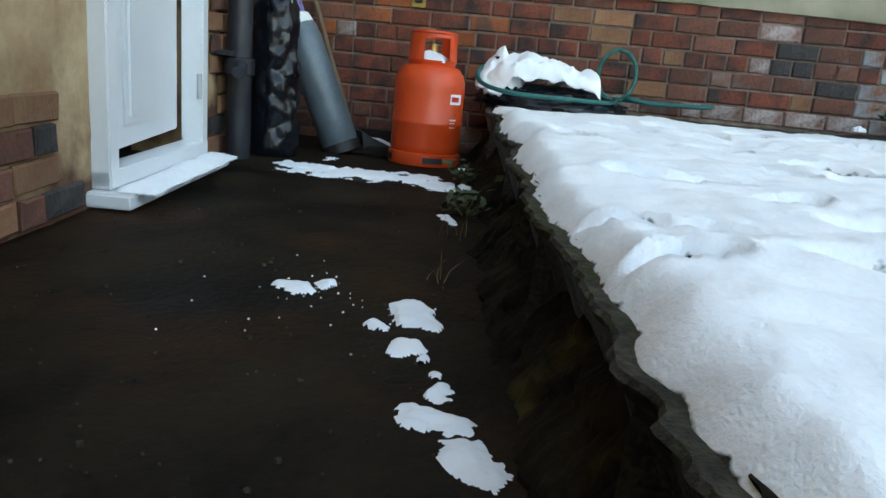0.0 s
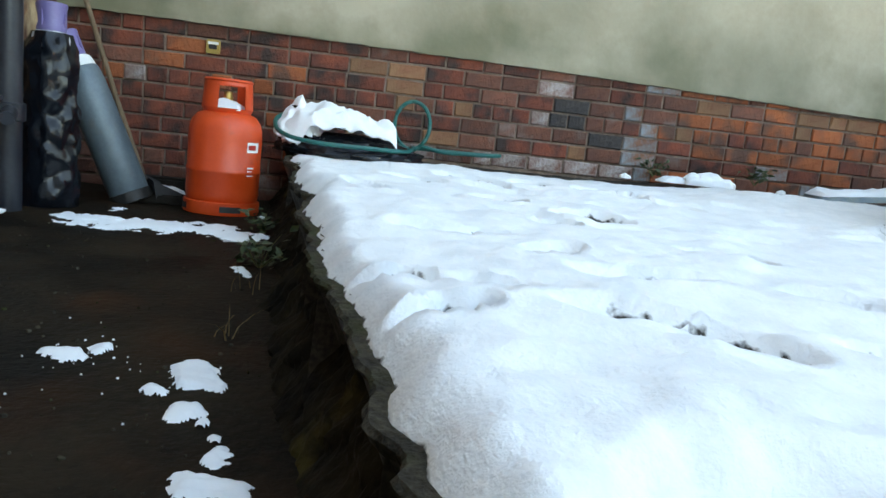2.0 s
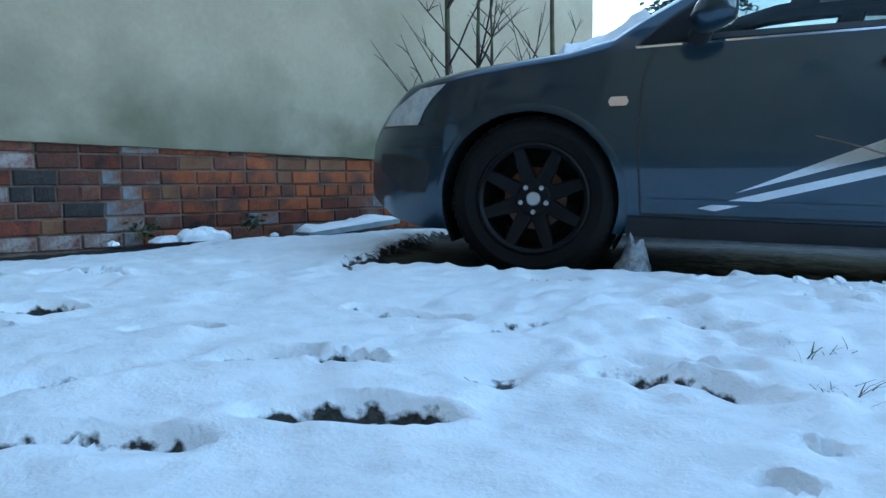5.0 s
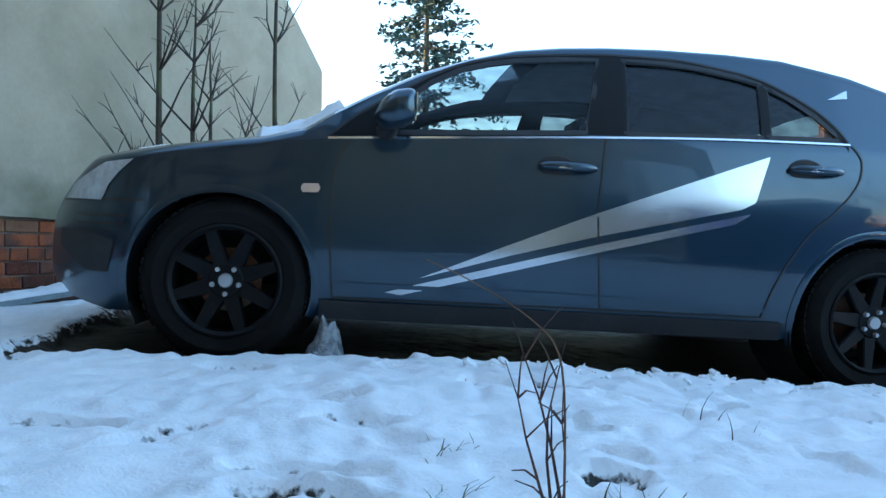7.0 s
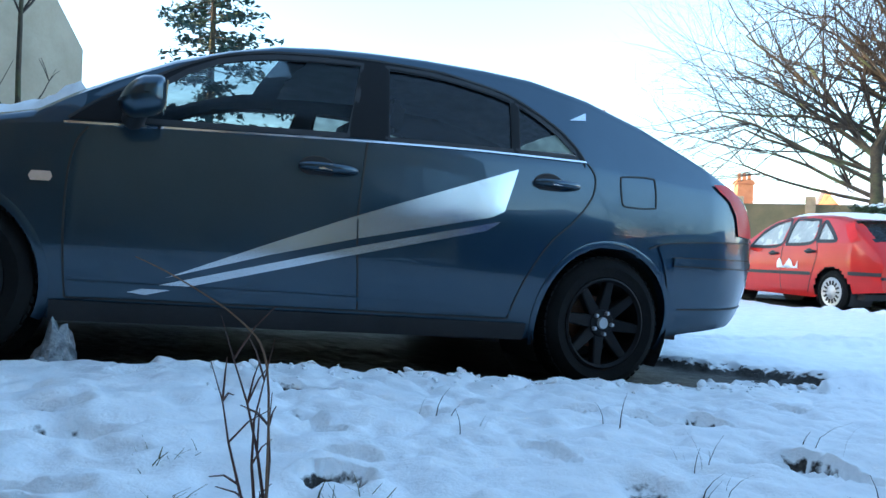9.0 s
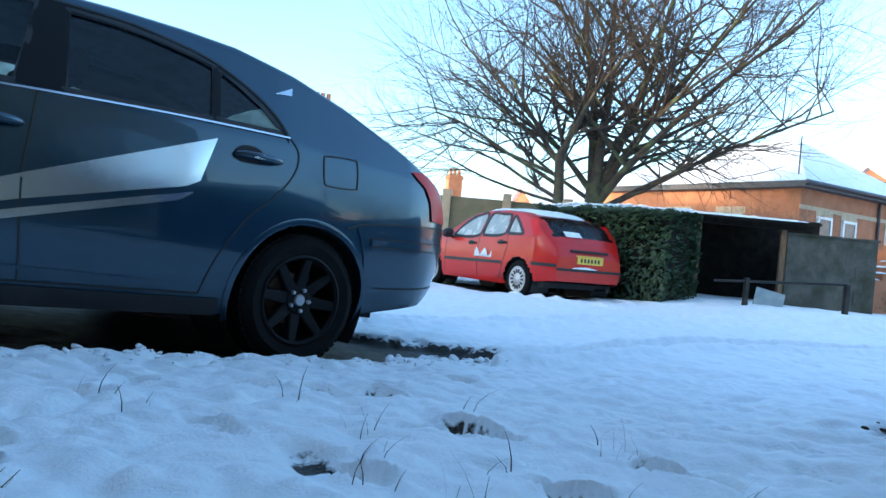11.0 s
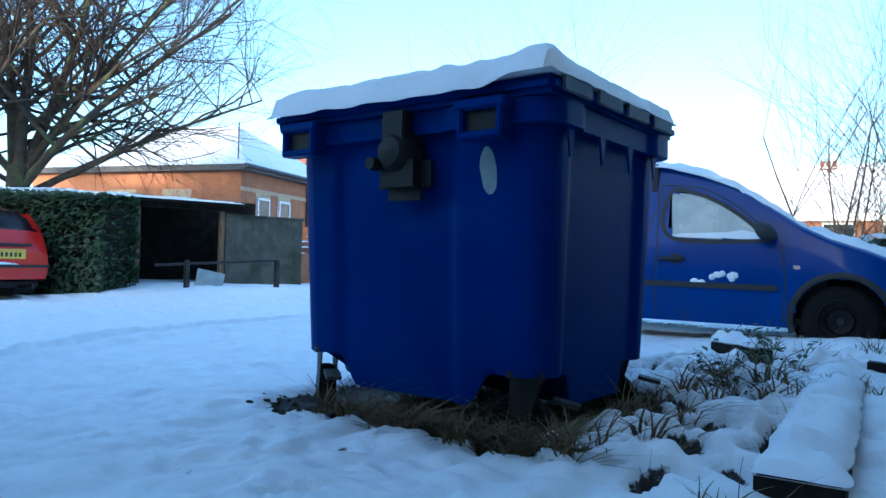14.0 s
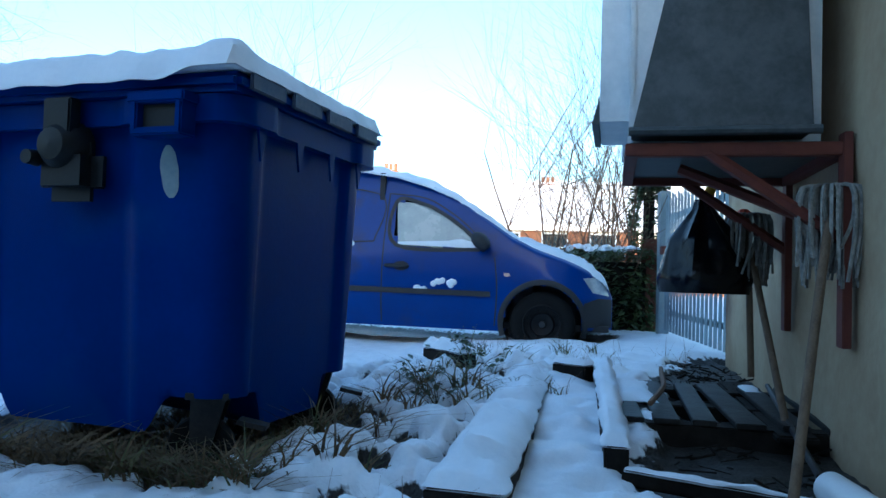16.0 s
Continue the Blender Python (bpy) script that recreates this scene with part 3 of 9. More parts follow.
def ground_mat():
    m = mat("snow_over_ground", (0.80, 0.83, 0.86), (0.90, 0.92, 0.94), rough=0.6, scale=9, fine=95, bump=0.5, spec=0.35)
    N, L = m.node_tree.nodes, m.node_tree.links
    b = N["Principled BSDF"]
    a = N.new("ShaderNodeAttribute")
    a.attribute_name = "bare"
    tc = N.new("ShaderNodeTexCoord")
    nz, vo = N.new("ShaderNodeTexNoise"), N.new("ShaderNodeTexNoise")
    nz.inputs["Scale"].default_value, nz.inputs["Detail"].default_value = 28, 6
    vo.inputs["Scale"].default_value, vo.inputs["Detail"].default_value = 90, 4
    L.new(tc.outputs["Object"], nz.inputs["Vector"])
    L.new(tc.outputs["Object"], vo.inputs["Vector"])
    ad = N.new("ShaderNodeMath")
    ad.operation = 'MULTIPLY_ADD'
    L.new(nz.outputs[0], ad.inputs[0])
    ad.inputs[1].default_value = 1.1
    L.new(a.outputs["Fac"], ad.inputs[2])
    mr = N.new("ShaderNodeMapRange")
    mr.inputs[1].default_value, mr.inputs[2].default_value = 0.90, 1.06
    L.new(ad.outputs[0], mr.inputs[0])
    ramp = N.new("ShaderNodeValToRGB")
    ramp.color_ramp.elements[0].position, ramp.color_ramp.elements[1].position = 0.36, 0.66
    ramp.color_ramp.elements[0].color, ramp.color_ramp.elements[1].color = (0.010, 0.009, 0.007, 1), (0.050, 0.044, 0.036, 1)
    L.new(vo.outputs[0], ramp.inputs[0])
    mx = N.new("ShaderNodeMix")
    mx.data_type = 'RGBA'
    L.new(mr.outputs[0], mx.inputs["Factor"])
    L.new(b.inputs["Base Color"].links[0].from_socket, mx.inputs[6])
    L.new(ramp.outputs[0], mx.inputs[7])
    L.new(mx.outputs[2], b.inputs["Base Color"])
    return m


me.materials.append(ground_mat())
setting(new("ground", me), "trodden snow over asphalt and rough grass", "snowy ground")

# sunken path: a slab of wet concrete with cracks
g = Geo()
rows = []
for i in range(91):
    x = -4.36 + i * 0.07
    rows.append([(x, y, PATH_Z + 0.012 * ns(x, y, 1.3) + 0.004 * ns(x, y, 9)) for y in [-1.95 + k * 0.07 for k in range(31)]])
g.sheet(rows)
setting(part("path", g, CONCRETE, smooth=True), "wet brown concrete path below the yard, darkened for shade", "path")

# broken face of the yard's edge: rubble under a thin crust of concrete, coloured as in shade
def face_rows(z0, z1, n, amp, seed):
    rows = []
    for i in range(400):
        x = -4.3 + i * 0.0155
        e = rim_y(x)
        col = []
        for k in range(n + 1):
            t = k / n
            z = z0 + (z1 - z0) * t
            v = Vector((x, 0, z))
            out = lerp([(0, -0.03), (0.12, -0.07), (0.45, -0.05), (1, 0.10)], t) + amp * (noise.noise(v * 8 + Vector((0, seed, 0))) + 0.6 * noise.noise(v * 21) + 0.35 * noise.noise(v * 50))
            col.append((x, e - out, z))
        rows.append(col)
    return rows


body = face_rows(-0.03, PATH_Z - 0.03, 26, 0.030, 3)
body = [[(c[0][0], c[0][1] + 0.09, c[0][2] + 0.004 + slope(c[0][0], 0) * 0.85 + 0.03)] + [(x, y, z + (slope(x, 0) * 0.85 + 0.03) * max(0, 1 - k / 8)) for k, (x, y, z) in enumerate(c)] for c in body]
setting(part("wall_ledge", Geo().sheet(body), STONE), "mossy rubble face under the yard edge, darkened for shade", "retaining wall")
# the yard's concrete crust, broken off along the edge
rows = []
for i in range(640):
    x = -4.28 + i * 0.0096
    e, zt = rim_y(x), slope(x, 0) + 0.004
    lip = (0.003 + 0.008 * sm(-3.2, -0.8, x)) * (1 + 0.6 * ns(x, 0, 7, 51) + 0.6 * ns(x, 0, 26, 52)) + 0.003
    th = 0.028 + 0.010 * ns(x, 0, 5, 53) + 0.005 * ns(x, 0, 24, 54)
    jag = [0.004 * ns(x, k, 45, 55 + k) + 0.003 * ns(x, k, 95, 65 + k) for k in range(5)]
    rows.append([(x, e + 0.10, zt), (x, e - lip * 0.55 + jag[0], zt - 0.004 + 0.4 * jag[1]), (x, e - lip + jag[1], zt - 0.012 + jag[2]), (x, e - lip * 0.8 + jag[2], zt - th * 0.55), (x, e - lip * 0.15 + jag[3], zt - th + jag[4]), (x, e + 0.10, zt - th)])
setting(part("trim_crust", Geo().sheet(rows), LEDGE), "broken concrete crust along the yard edge", "edge")


# ---- walls of the place ----
# neighbour's gable house to the west: render over a brick base
WX = -4.3


def render_low(y):
    return lerp([(-3.4, 0.625), (-1.2, 0.615), (0.9, 0.595), (2.2, 0.567), (3.4, 0.536), (6.2, 0.50)], y)


wall_w = setting(new("wall_west"), "rendered gable wall over weathered brick base", "wall")
g = Geo()
prof = [(-3.6, -0.8), (6.1, -0.8), (6.1, 2.13), (1.25, 6.9), (-3.6, 2.13)]
g.add([(WX - dx, y, z) for dx in (0.012, 0.35) for y, z in prof], [(0, 1, 2, 3, 4), (9, 8, 7, 6, 5)] + [(k, k + 5, (k + 1) % 5 + 5, (k + 1) % 5) for k in range(5)])
part("mortar_bed", g, MORTAR, wall_w)
g = Geo()
ysr = [-3.6 + k * 0.1 for k in range(98)]
front = []
for zi in range(24):
    t = (zi / 23) ** 2.2
    front.append([(WX + 0.022 + 0.003 * ns(y, zi, 1.1) + (0.008 * sm(0.02, 0.0, t)), min(y, 6.1), render_low(y) + 0.008 * ns(y, 0, 7) * (1 - t) + t * (min(6.9 - 0.985 * abs(y - 1.25), 6.9) - render_low(y))) for y in ysr])
back = [(WX - 0.011, y, render_low(y) - 0.004) for y in [min(q, 6.1) for q in ysr]]
g.sheet([back] + front)
part("render_coat", g, RENDER, wall_w, "stained buff cement render", turn=False, smooth=True)
g = Geo()
# roof slopes and the mass behind
for s in (-1, 1):
    a = [(WX - 0.06, 1.25, 6.80), (WX - 0.06, 1.25 + s * 4.85, 2.03), (-12, 1.25 + s * 4.85, 2.03), (-12, 1.25, 6.80)]
    g.add(a + [(x, y, z + 0.05) for x, y, z in a], [(0, 1, 2, 3), (7, 6, 5, 4), (0, 4, 5, 1), (1, 5, 6, 2), (2, 6, 7, 3), (3, 7, 4, 0)])
part("roof", g, SLATE, wall_w)
g = Geo().box((-12, -3.5, -0.7), (-4.66, 6.0, 2.05))
part("rear_mass", g, RENDER, wall_w)
# low outbuilding behind the gable, and an unseen tall block added to shade the yard
g = Geo().box((-9, 6.2, -0.5), (-4.75, 9.5, 1.55))
g.prism([(-9.1, 1.55), (-4.6, 1.55), (-6.8, 2.4)], 3.6, pose(0, 6.1, 0))
setting(part("outbuilding_west", g, SLATE), "dark slate-roofed outbuilding", "outbuilding")
g = Geo().box((-24, -30, -0.5), (-14.5, 14.5, 6.0))
g.prism([(-24.3, 6.0), (-14.2, 6.0), (-19, 8.0)], 45, pose(0, -30.2, 0))
setting(part("wall_street_west", g, FAR_BRICK), "unseen brick block added to shade the yard", "terrace")

# brick pieces of the base
BL, BH, JT = 0.214, 0.079, 0.0115


def brick_mesh(length, mt, seed):
    rr = random.Random(seed)
    x0, x1, c = -0.012, 0.003 + rr.uniform(-0.003, 0.004), 0.006
    y0, y1, z0, z1 = 0.0, length, 0.0, BH
    q = [(x1 + rr.uniform(-0.0035, 0.0035), y, z) for y, z in ((y0 + c, z0 + c), (y1 - c, z0 + c), (y1 - c, z1 - c), (y0 + c, z1 - c))]
    p = [(x1 - c, y + rr.uniform(-0.003, 0.003), z + rr.uniform(-0.002, 0.002)) for y, z in ((y0, z0), (y1, z0), (y1, z1), (y0, z1))]
    w = [(x0, y, z) for y, z in ((y0, z0), (y1, z0), (y1, z1), (y0, z1))]
    gg = Geo().add(q + p + w, [(0, 1, 2, 3)] + [(k + 4, (k + 1) % 4 + 4, (k + 1) % 4, k) for k in range(4)] + [(k + 8, (k + 1) % 4 + 8, (k + 1) % 4 + 4, k + 4) for k in range(4)])
    return gg.mesh("brick", mt)


STOCK = {(mt.name, h): [brick_mesh(BL if not h else 0.105, mt, 7 * s + h) for s in range(4)] for mt in (BRICK, BRICK_DARK, BRICK_ORANGE, BRICK_BLUE, BRICK_BUFF, BRICK_SOOT, BRICK_PALE) for h in (0, 1)}


def lay_bricks():
    rr = random.Random(21)
    rest = {}
    for row in range(13):
        z = -0.456 + row * (BH + JT)
        y = -2.05 - (0.117 if row % 2 else 0)
        k = 0
        while y < 6.0:
            headers = row % 5 == 3
            h = 1 if headers or rr.random() < 0.16 else 0
            l = 0.105 if h else BL
            y0 = y
            y += l + JT
            ledge_here = y0 > -0.5 and z < -0.03
            if z > render_low(y0) - 0.014 or ledge_here or z + BH < PATH_Z:
                continue
            if y0 > 1.66 and y0 < 3.3:
                mt = rr.choice([BRICK_ORANGE] * 6 + [BRICK, BRICK_DARK, BRICK_BUFF]) if z > 0.16 else rr.choice([BRICK_ORANGE, BRICK, BRICK_BLUE, BRICK_DARK])
            elif 1.40 < y0 <= 1.66:
                mt = rr.choice([BRICK_BLUE, BRICK_BLUE, BRICK, BRICK_DARK])
            elif y0 >= 3.3:
                mt = rr.choice([BRICK_BLUE, BRICK_ORANGE, BRICK_BUFF, BRICK_DARK])
            elif y0 < -0.3:
                mt = rr.choice([BRICK] * 8 + [BRICK_ORANGE, BRICK_DARK, BRICK_DARK]) if z > -0.16 else rr.choice([BRICK, BRICK_DARK, BRICK_DARK])
            else:
                mt = rr.choice([BRICK] * 6 + [BRICK_DARK] * 5 + [BRICK_BUFF]) if not (0.95 < y0 < 1.4 and 0.1 < z < 0.4) else rr.choice([BRICK_SOOT, BRICK_SOOT, BRICK_DARK])
            if z < 0.02 and -0.4 < y0 < 1.5:
                mt = rr.choice([BRICK_DARK, BRICK_PALE, BRICK_PALE])
            if (0.42 < z < 0.50 and 0.70 < y0 < 0.95) or rr.random() < 0.006:
                mt = BRICK_PALE
            data = rr.choice(STOCK[(mt.name, h)])
            place = Matrix.Translation((WX + rr.uniform(-0.004, 0.003), y0, z)) @ Euler((rr.uniform(-0.012, 0.012), 0, rr.uniform(-0.01, 0.01))).to_matrix().to_4x4()
            if y0 < 3.45 and z > -0.45:
                ob = new("brick", data)
                ob.parent = wall_w
                ob.matrix_basis = place
            else:
                gg = rest.setdefault(mt.name, (mt, Geo()))[1]
                gg.add([place @ v.co for v in data.vertices], [tuple(p.vertices) for p in data.polygons])
    for mt, gg in rest.values():
        tagged(part("brickwork", gg, mt, wall_w), kind="stuff")


# the house: its western part with the door
HA = math.atan(0.089)
HM = Matrix.Translation((-4.3, -1.80, 0)) @ Matrix.Rotation(HA, 4, 'Z')     # x along the wall, y out of it


def bare_line(x):
    """Height up to which the plaster has fallen off the house."""
    return lerp([(0.9, 0.70), (1.3, 0.42), (2.24, 0.42), (2.36, 0.30), (2.42, 0.08), (3.2, 0.03), (4.2, -0.05), (5.4, -0.1)], x) + 0.09 * ns(x, 0, 3.0, 71) + 0.04 * ns(x, 0, 11, 72)


def house_wall_geo():
    gg = Geo()
    d0, d1, dh = 1.36, 2.24, 1.75
    for a, b, z0, z1 in ((-0.3, d0, -0.7, 6.0), (d1, 5.4, -0.7, 6.0), (d0, d1, dh, 6.0), (d0, d1, -0.7, PATH_Z + 0.02)):
        nx, nz = max(2, int((b - a) / 0.06)), max(2, int(min(z1 - z0, 2.4) / 0.06))
        zt = min(z1, 1.9)
        rows = []
        for k in range(nz + 1):
            z = z0 + (zt - z0) * k / nz
            rows.append([HM @ Vector((a + (b - a) * i / nx, 0.018 * ns(a + i * 0.06, z, 3.1, 2) * sm(0, 0.1, min(i, nx - i) / nx) + 0.012 * ns(i * 0.06 + a, z, 11, 3) - 0.032 * sm(0.02, -0.03, z - bare_line(a + (b - a) * i / nx)), z)) for i in range(nx + 1)])
        if z1 > 1.9:
            rows.append([HM @ Vector((a + (b - a) * i / nx, 0, z1)) for i in range(nx + 1)])
        gg.sheet(rows)
        gg.box((a, -0.30, z0), (b, -0.03, z1), HM)
    return gg


wall_h = setting(part("wall_house_west", house_wall_geo(), PLASTER, smooth=True), "peeling buff plaster over crumbling brick", "wall")
# eastern part of the house, standing further out
g = Geo()
EA = math.atan(0.13)
EM = Matrix.Translation((6.5, 0.05, 0)) @ Matrix.Rotation(EA, 4, 'Z')
rows = []
for k in range(44):
    z = -0.5 + 0.07 * k
    rows.append([EM @ Vector((-6.0 + i * 0.08, -0.018 + 0.014 * ns(i * 0.08, z, 2.5, 6) + 0.006 * ns(i * 0.08, z, 10, 1), z)) for i in range(76)])
rows.append([EM @ Vector((-6.0 + i * 0.08, 0, 6.0)) for i in range(76)])
g.sheet(rows)
g.box((-6.0, -7, -0.5), (0, -0.04, 6.0), EM)
setting(part("wall_house_east", g, PLASTER_PALE, smooth=True), "damp stained plaster wall of the house", "wall")
g = Geo().box((-0.4, -7, -0.7), (5.4, -0.32, -0.5), HM)
g.box((-0.4, -7.2, -0.7), (5.4, -6.9, 6.0), HM)
g.box((-0.4, -7.2, 6.0), (5.4, 0.1, 6.15), HM)
setting(part("wall_house_rear", g, PLASTER), "plain rear of the house", "wall")
g = Geo().prism([(-6.2, 6.0), (0.3, 6.0), (-2.9, 8.2)], 7.4, EM @ pose(0, -7.2, 0))
setting(part("roof_house", g, SLATE), "slate roof of the house", "roof")


# ---- vehicles: x runs from the front wheels to the rear, z up from the road, sides at +-y ----
class Body:
    def __init__(self, top, belt, half, sill, x0, x1, nose=0.35, tail=0.30, nose_in=0.22, tail_in=0.12, tumble=0.20, crown=0.07, lower_in=0.06, bottom=None):
        self.top, self.belt, self.half, self.sill, self.x0, self.x1 = top, belt, half, sill, x0, x1
        self.nose, self.tail, self.nose_in, self.tail_in, self.tumble, self.crown, self.lower_in = nose, tail, nose_in, tail_in, tumble, crown, lower_in
        self.bottom = bottom or [(x0, sill), (x1, sill)]

    def plan(self, x):
        w = self.half
        a, b = (x - self.x0) / self.nose, (self.x1 - x) / self.tail
        if a < 1:
            w -= self.nose_in * (1 - max(a, 0)) ** 2.4
        if b < 1:
            w -= self.tail_in * (1 - max(b, 0)) ** 2.4
        return w

    def side(self, x, z):
        """Half width at x and height z."""
        w = self.plan(x)
        bl = lerp(self.belt, x)
        s = lerp(self.bottom, x)
        if z <= bl:
            t = (z - s) / max(0.05, bl - s)
            bulge = 1 - self.lower_in / self.half * (1 - min(1, t / 0.45)) ** 2 - 0.035 * max(0, (t - 0.62) / 0.38) ** 1.6
            return w * bulge
        return w * 0.965 - self.tumble * (z - bl) / 0.42 * (0.8 + 0.2 * min(1, (z - bl) / 0.42))

    def ring(self, x, nl=26, nu=22, na=9):
        tp, bl = lerp(self.top, x), lerp(self.belt, x)
        s = lerp(self.bottom, x)
        c = self.crown
        lo = min(bl, tp - c)
        hi = max(lo, tp - c)
        pts = [(self.side(x, s + (lo - s) * k / nl), s + (lo - s) * k / nl) for k in range(nl + 1)]
        for k in range(1, nu + 1):
            z = lo + (hi - lo) * k / nu
            pts.append((self.side(x, z), z + k * 1e-4))
        w = self.side(x, hi)
        for k in range(1, na + 1):
            a = math.pi / 2 * k / na
            pts.append((w * math.cos(a) ** 0.55 if k < na else 0.0, hi + c * math.sin(a) ** 0.75))
        return pts

    def shell(self, step, holes, arches, ends=True):
        """Body sheet with openings: holes are outlines in x and z, arches are (x, z, r)."""
        g = Geo()
        n = int((self.x1 - self.x0) / step)
        st = [self.x0 + (self.x1 - self.x0) * i / n for i in range(n + 1)]
        rings = [self.ring(x) for x in st]
        m = len(rings[0])
        for sgn in (-1, 1):
            base = len(g.v)
            g.v += [(x, sgn * y, z) for x, r in zip(st, rings) for y, z in r]
            for i in range(n):
                for j in range(m - 1):
                    q = [rings[i][j], rings[i + 1][j], rings[i + 1][j + 1], rings[i][j + 1]]
                    cx, cz = (st[i] + st[i + 1]) / 2, sum(p[1] for p in q) / 4
                    if j < m - 9 and any(inside(h, cx, cz) for h in holes):
                        continue
                    if any((cx - ax) ** 2 + (cz - az) ** 2 < ar * ar for ax, az, ar in arches):
                        continue
                    f = [base + i * m + j, base + (i + 1) * m + j, base + (i + 1) * m + j + 1, base + i * m + j + 1]
                    g.f.append(tuple(f) if sgn < 0 else tuple(f[::-1]))
        if ends:
            for i in (0, n):
                r = rings[i]
                g.add([(st[i], -y, z) for y, z in r] + [(st[i], y, z) for y, z in r[::-1]], [tuple(range(2 * m))])
        return g

    def patch(self, outline, sgn, lift=0.004, cols=24, rows=3):
        """A panel lying on the body's side, from an outline in x and z."""
        x0, x1 = min(p[0] for p in outline), max(p[0] for p in outline)
        R = []
        for i in range(cols + 1):
            x = x0 + (x1 - x0) * (0.001 + 0.998 * i / cols)
            zs = []
            for (a, p), (b, q) in zip(outline, outline[1:] + outline[:1]):
                if (a - x) * (b - x) <= 0 and a != b:
                    zs.append(p + (q - p) * (x - a) / (b - a))
            lo, hi = min(zs), max(zs)
            R.append([(x, sgn * (self.side(x, lo + (hi - lo) * k / rows) + lift), lo + (hi - lo) * k / rows) for k in range(rows + 1)])
        g = Geo().sheet(R)
        return g

    def strip(self, line, width, sgn, lift=0.006, sharp=False):
        """A narrow strip along a line of x and z on the side."""
        P = [Vector((p[0], p[1])) for p in (soft_line([(a, b, 0) for a, b in line], 6) if not sharp else [Vector((a, b)) for a, b in line])]
        g = Geo()
        R = []
        for i, p in enumerate(P):
            t = (P[min(i + 1, len(P) - 1)] - P[max(i - 1, 0)])
            t = t.normalized() if t.length > 1e-9 else Vector((1, 0))
            nrm = Vector((-t.y, t.x)) * width / 2
            a, b = p - nrm, p + nrm
            R.append([(q.x, sgn * (self.side(q.x, q.y) + l), q.y) for q, l in ((a, -0.004), (a, lift), (b, lift), (b, -0.004))])
        return g.sheet(R)


def inside(poly, x, z):
    hit = False
    for (a, p), (b, q) in zip(poly, poly[1:] + poly[:1]):
        if (p > z) != (q > z) and x < a + (b - a) * (z - p) / (q - p):
            hit = not hit
    return hit


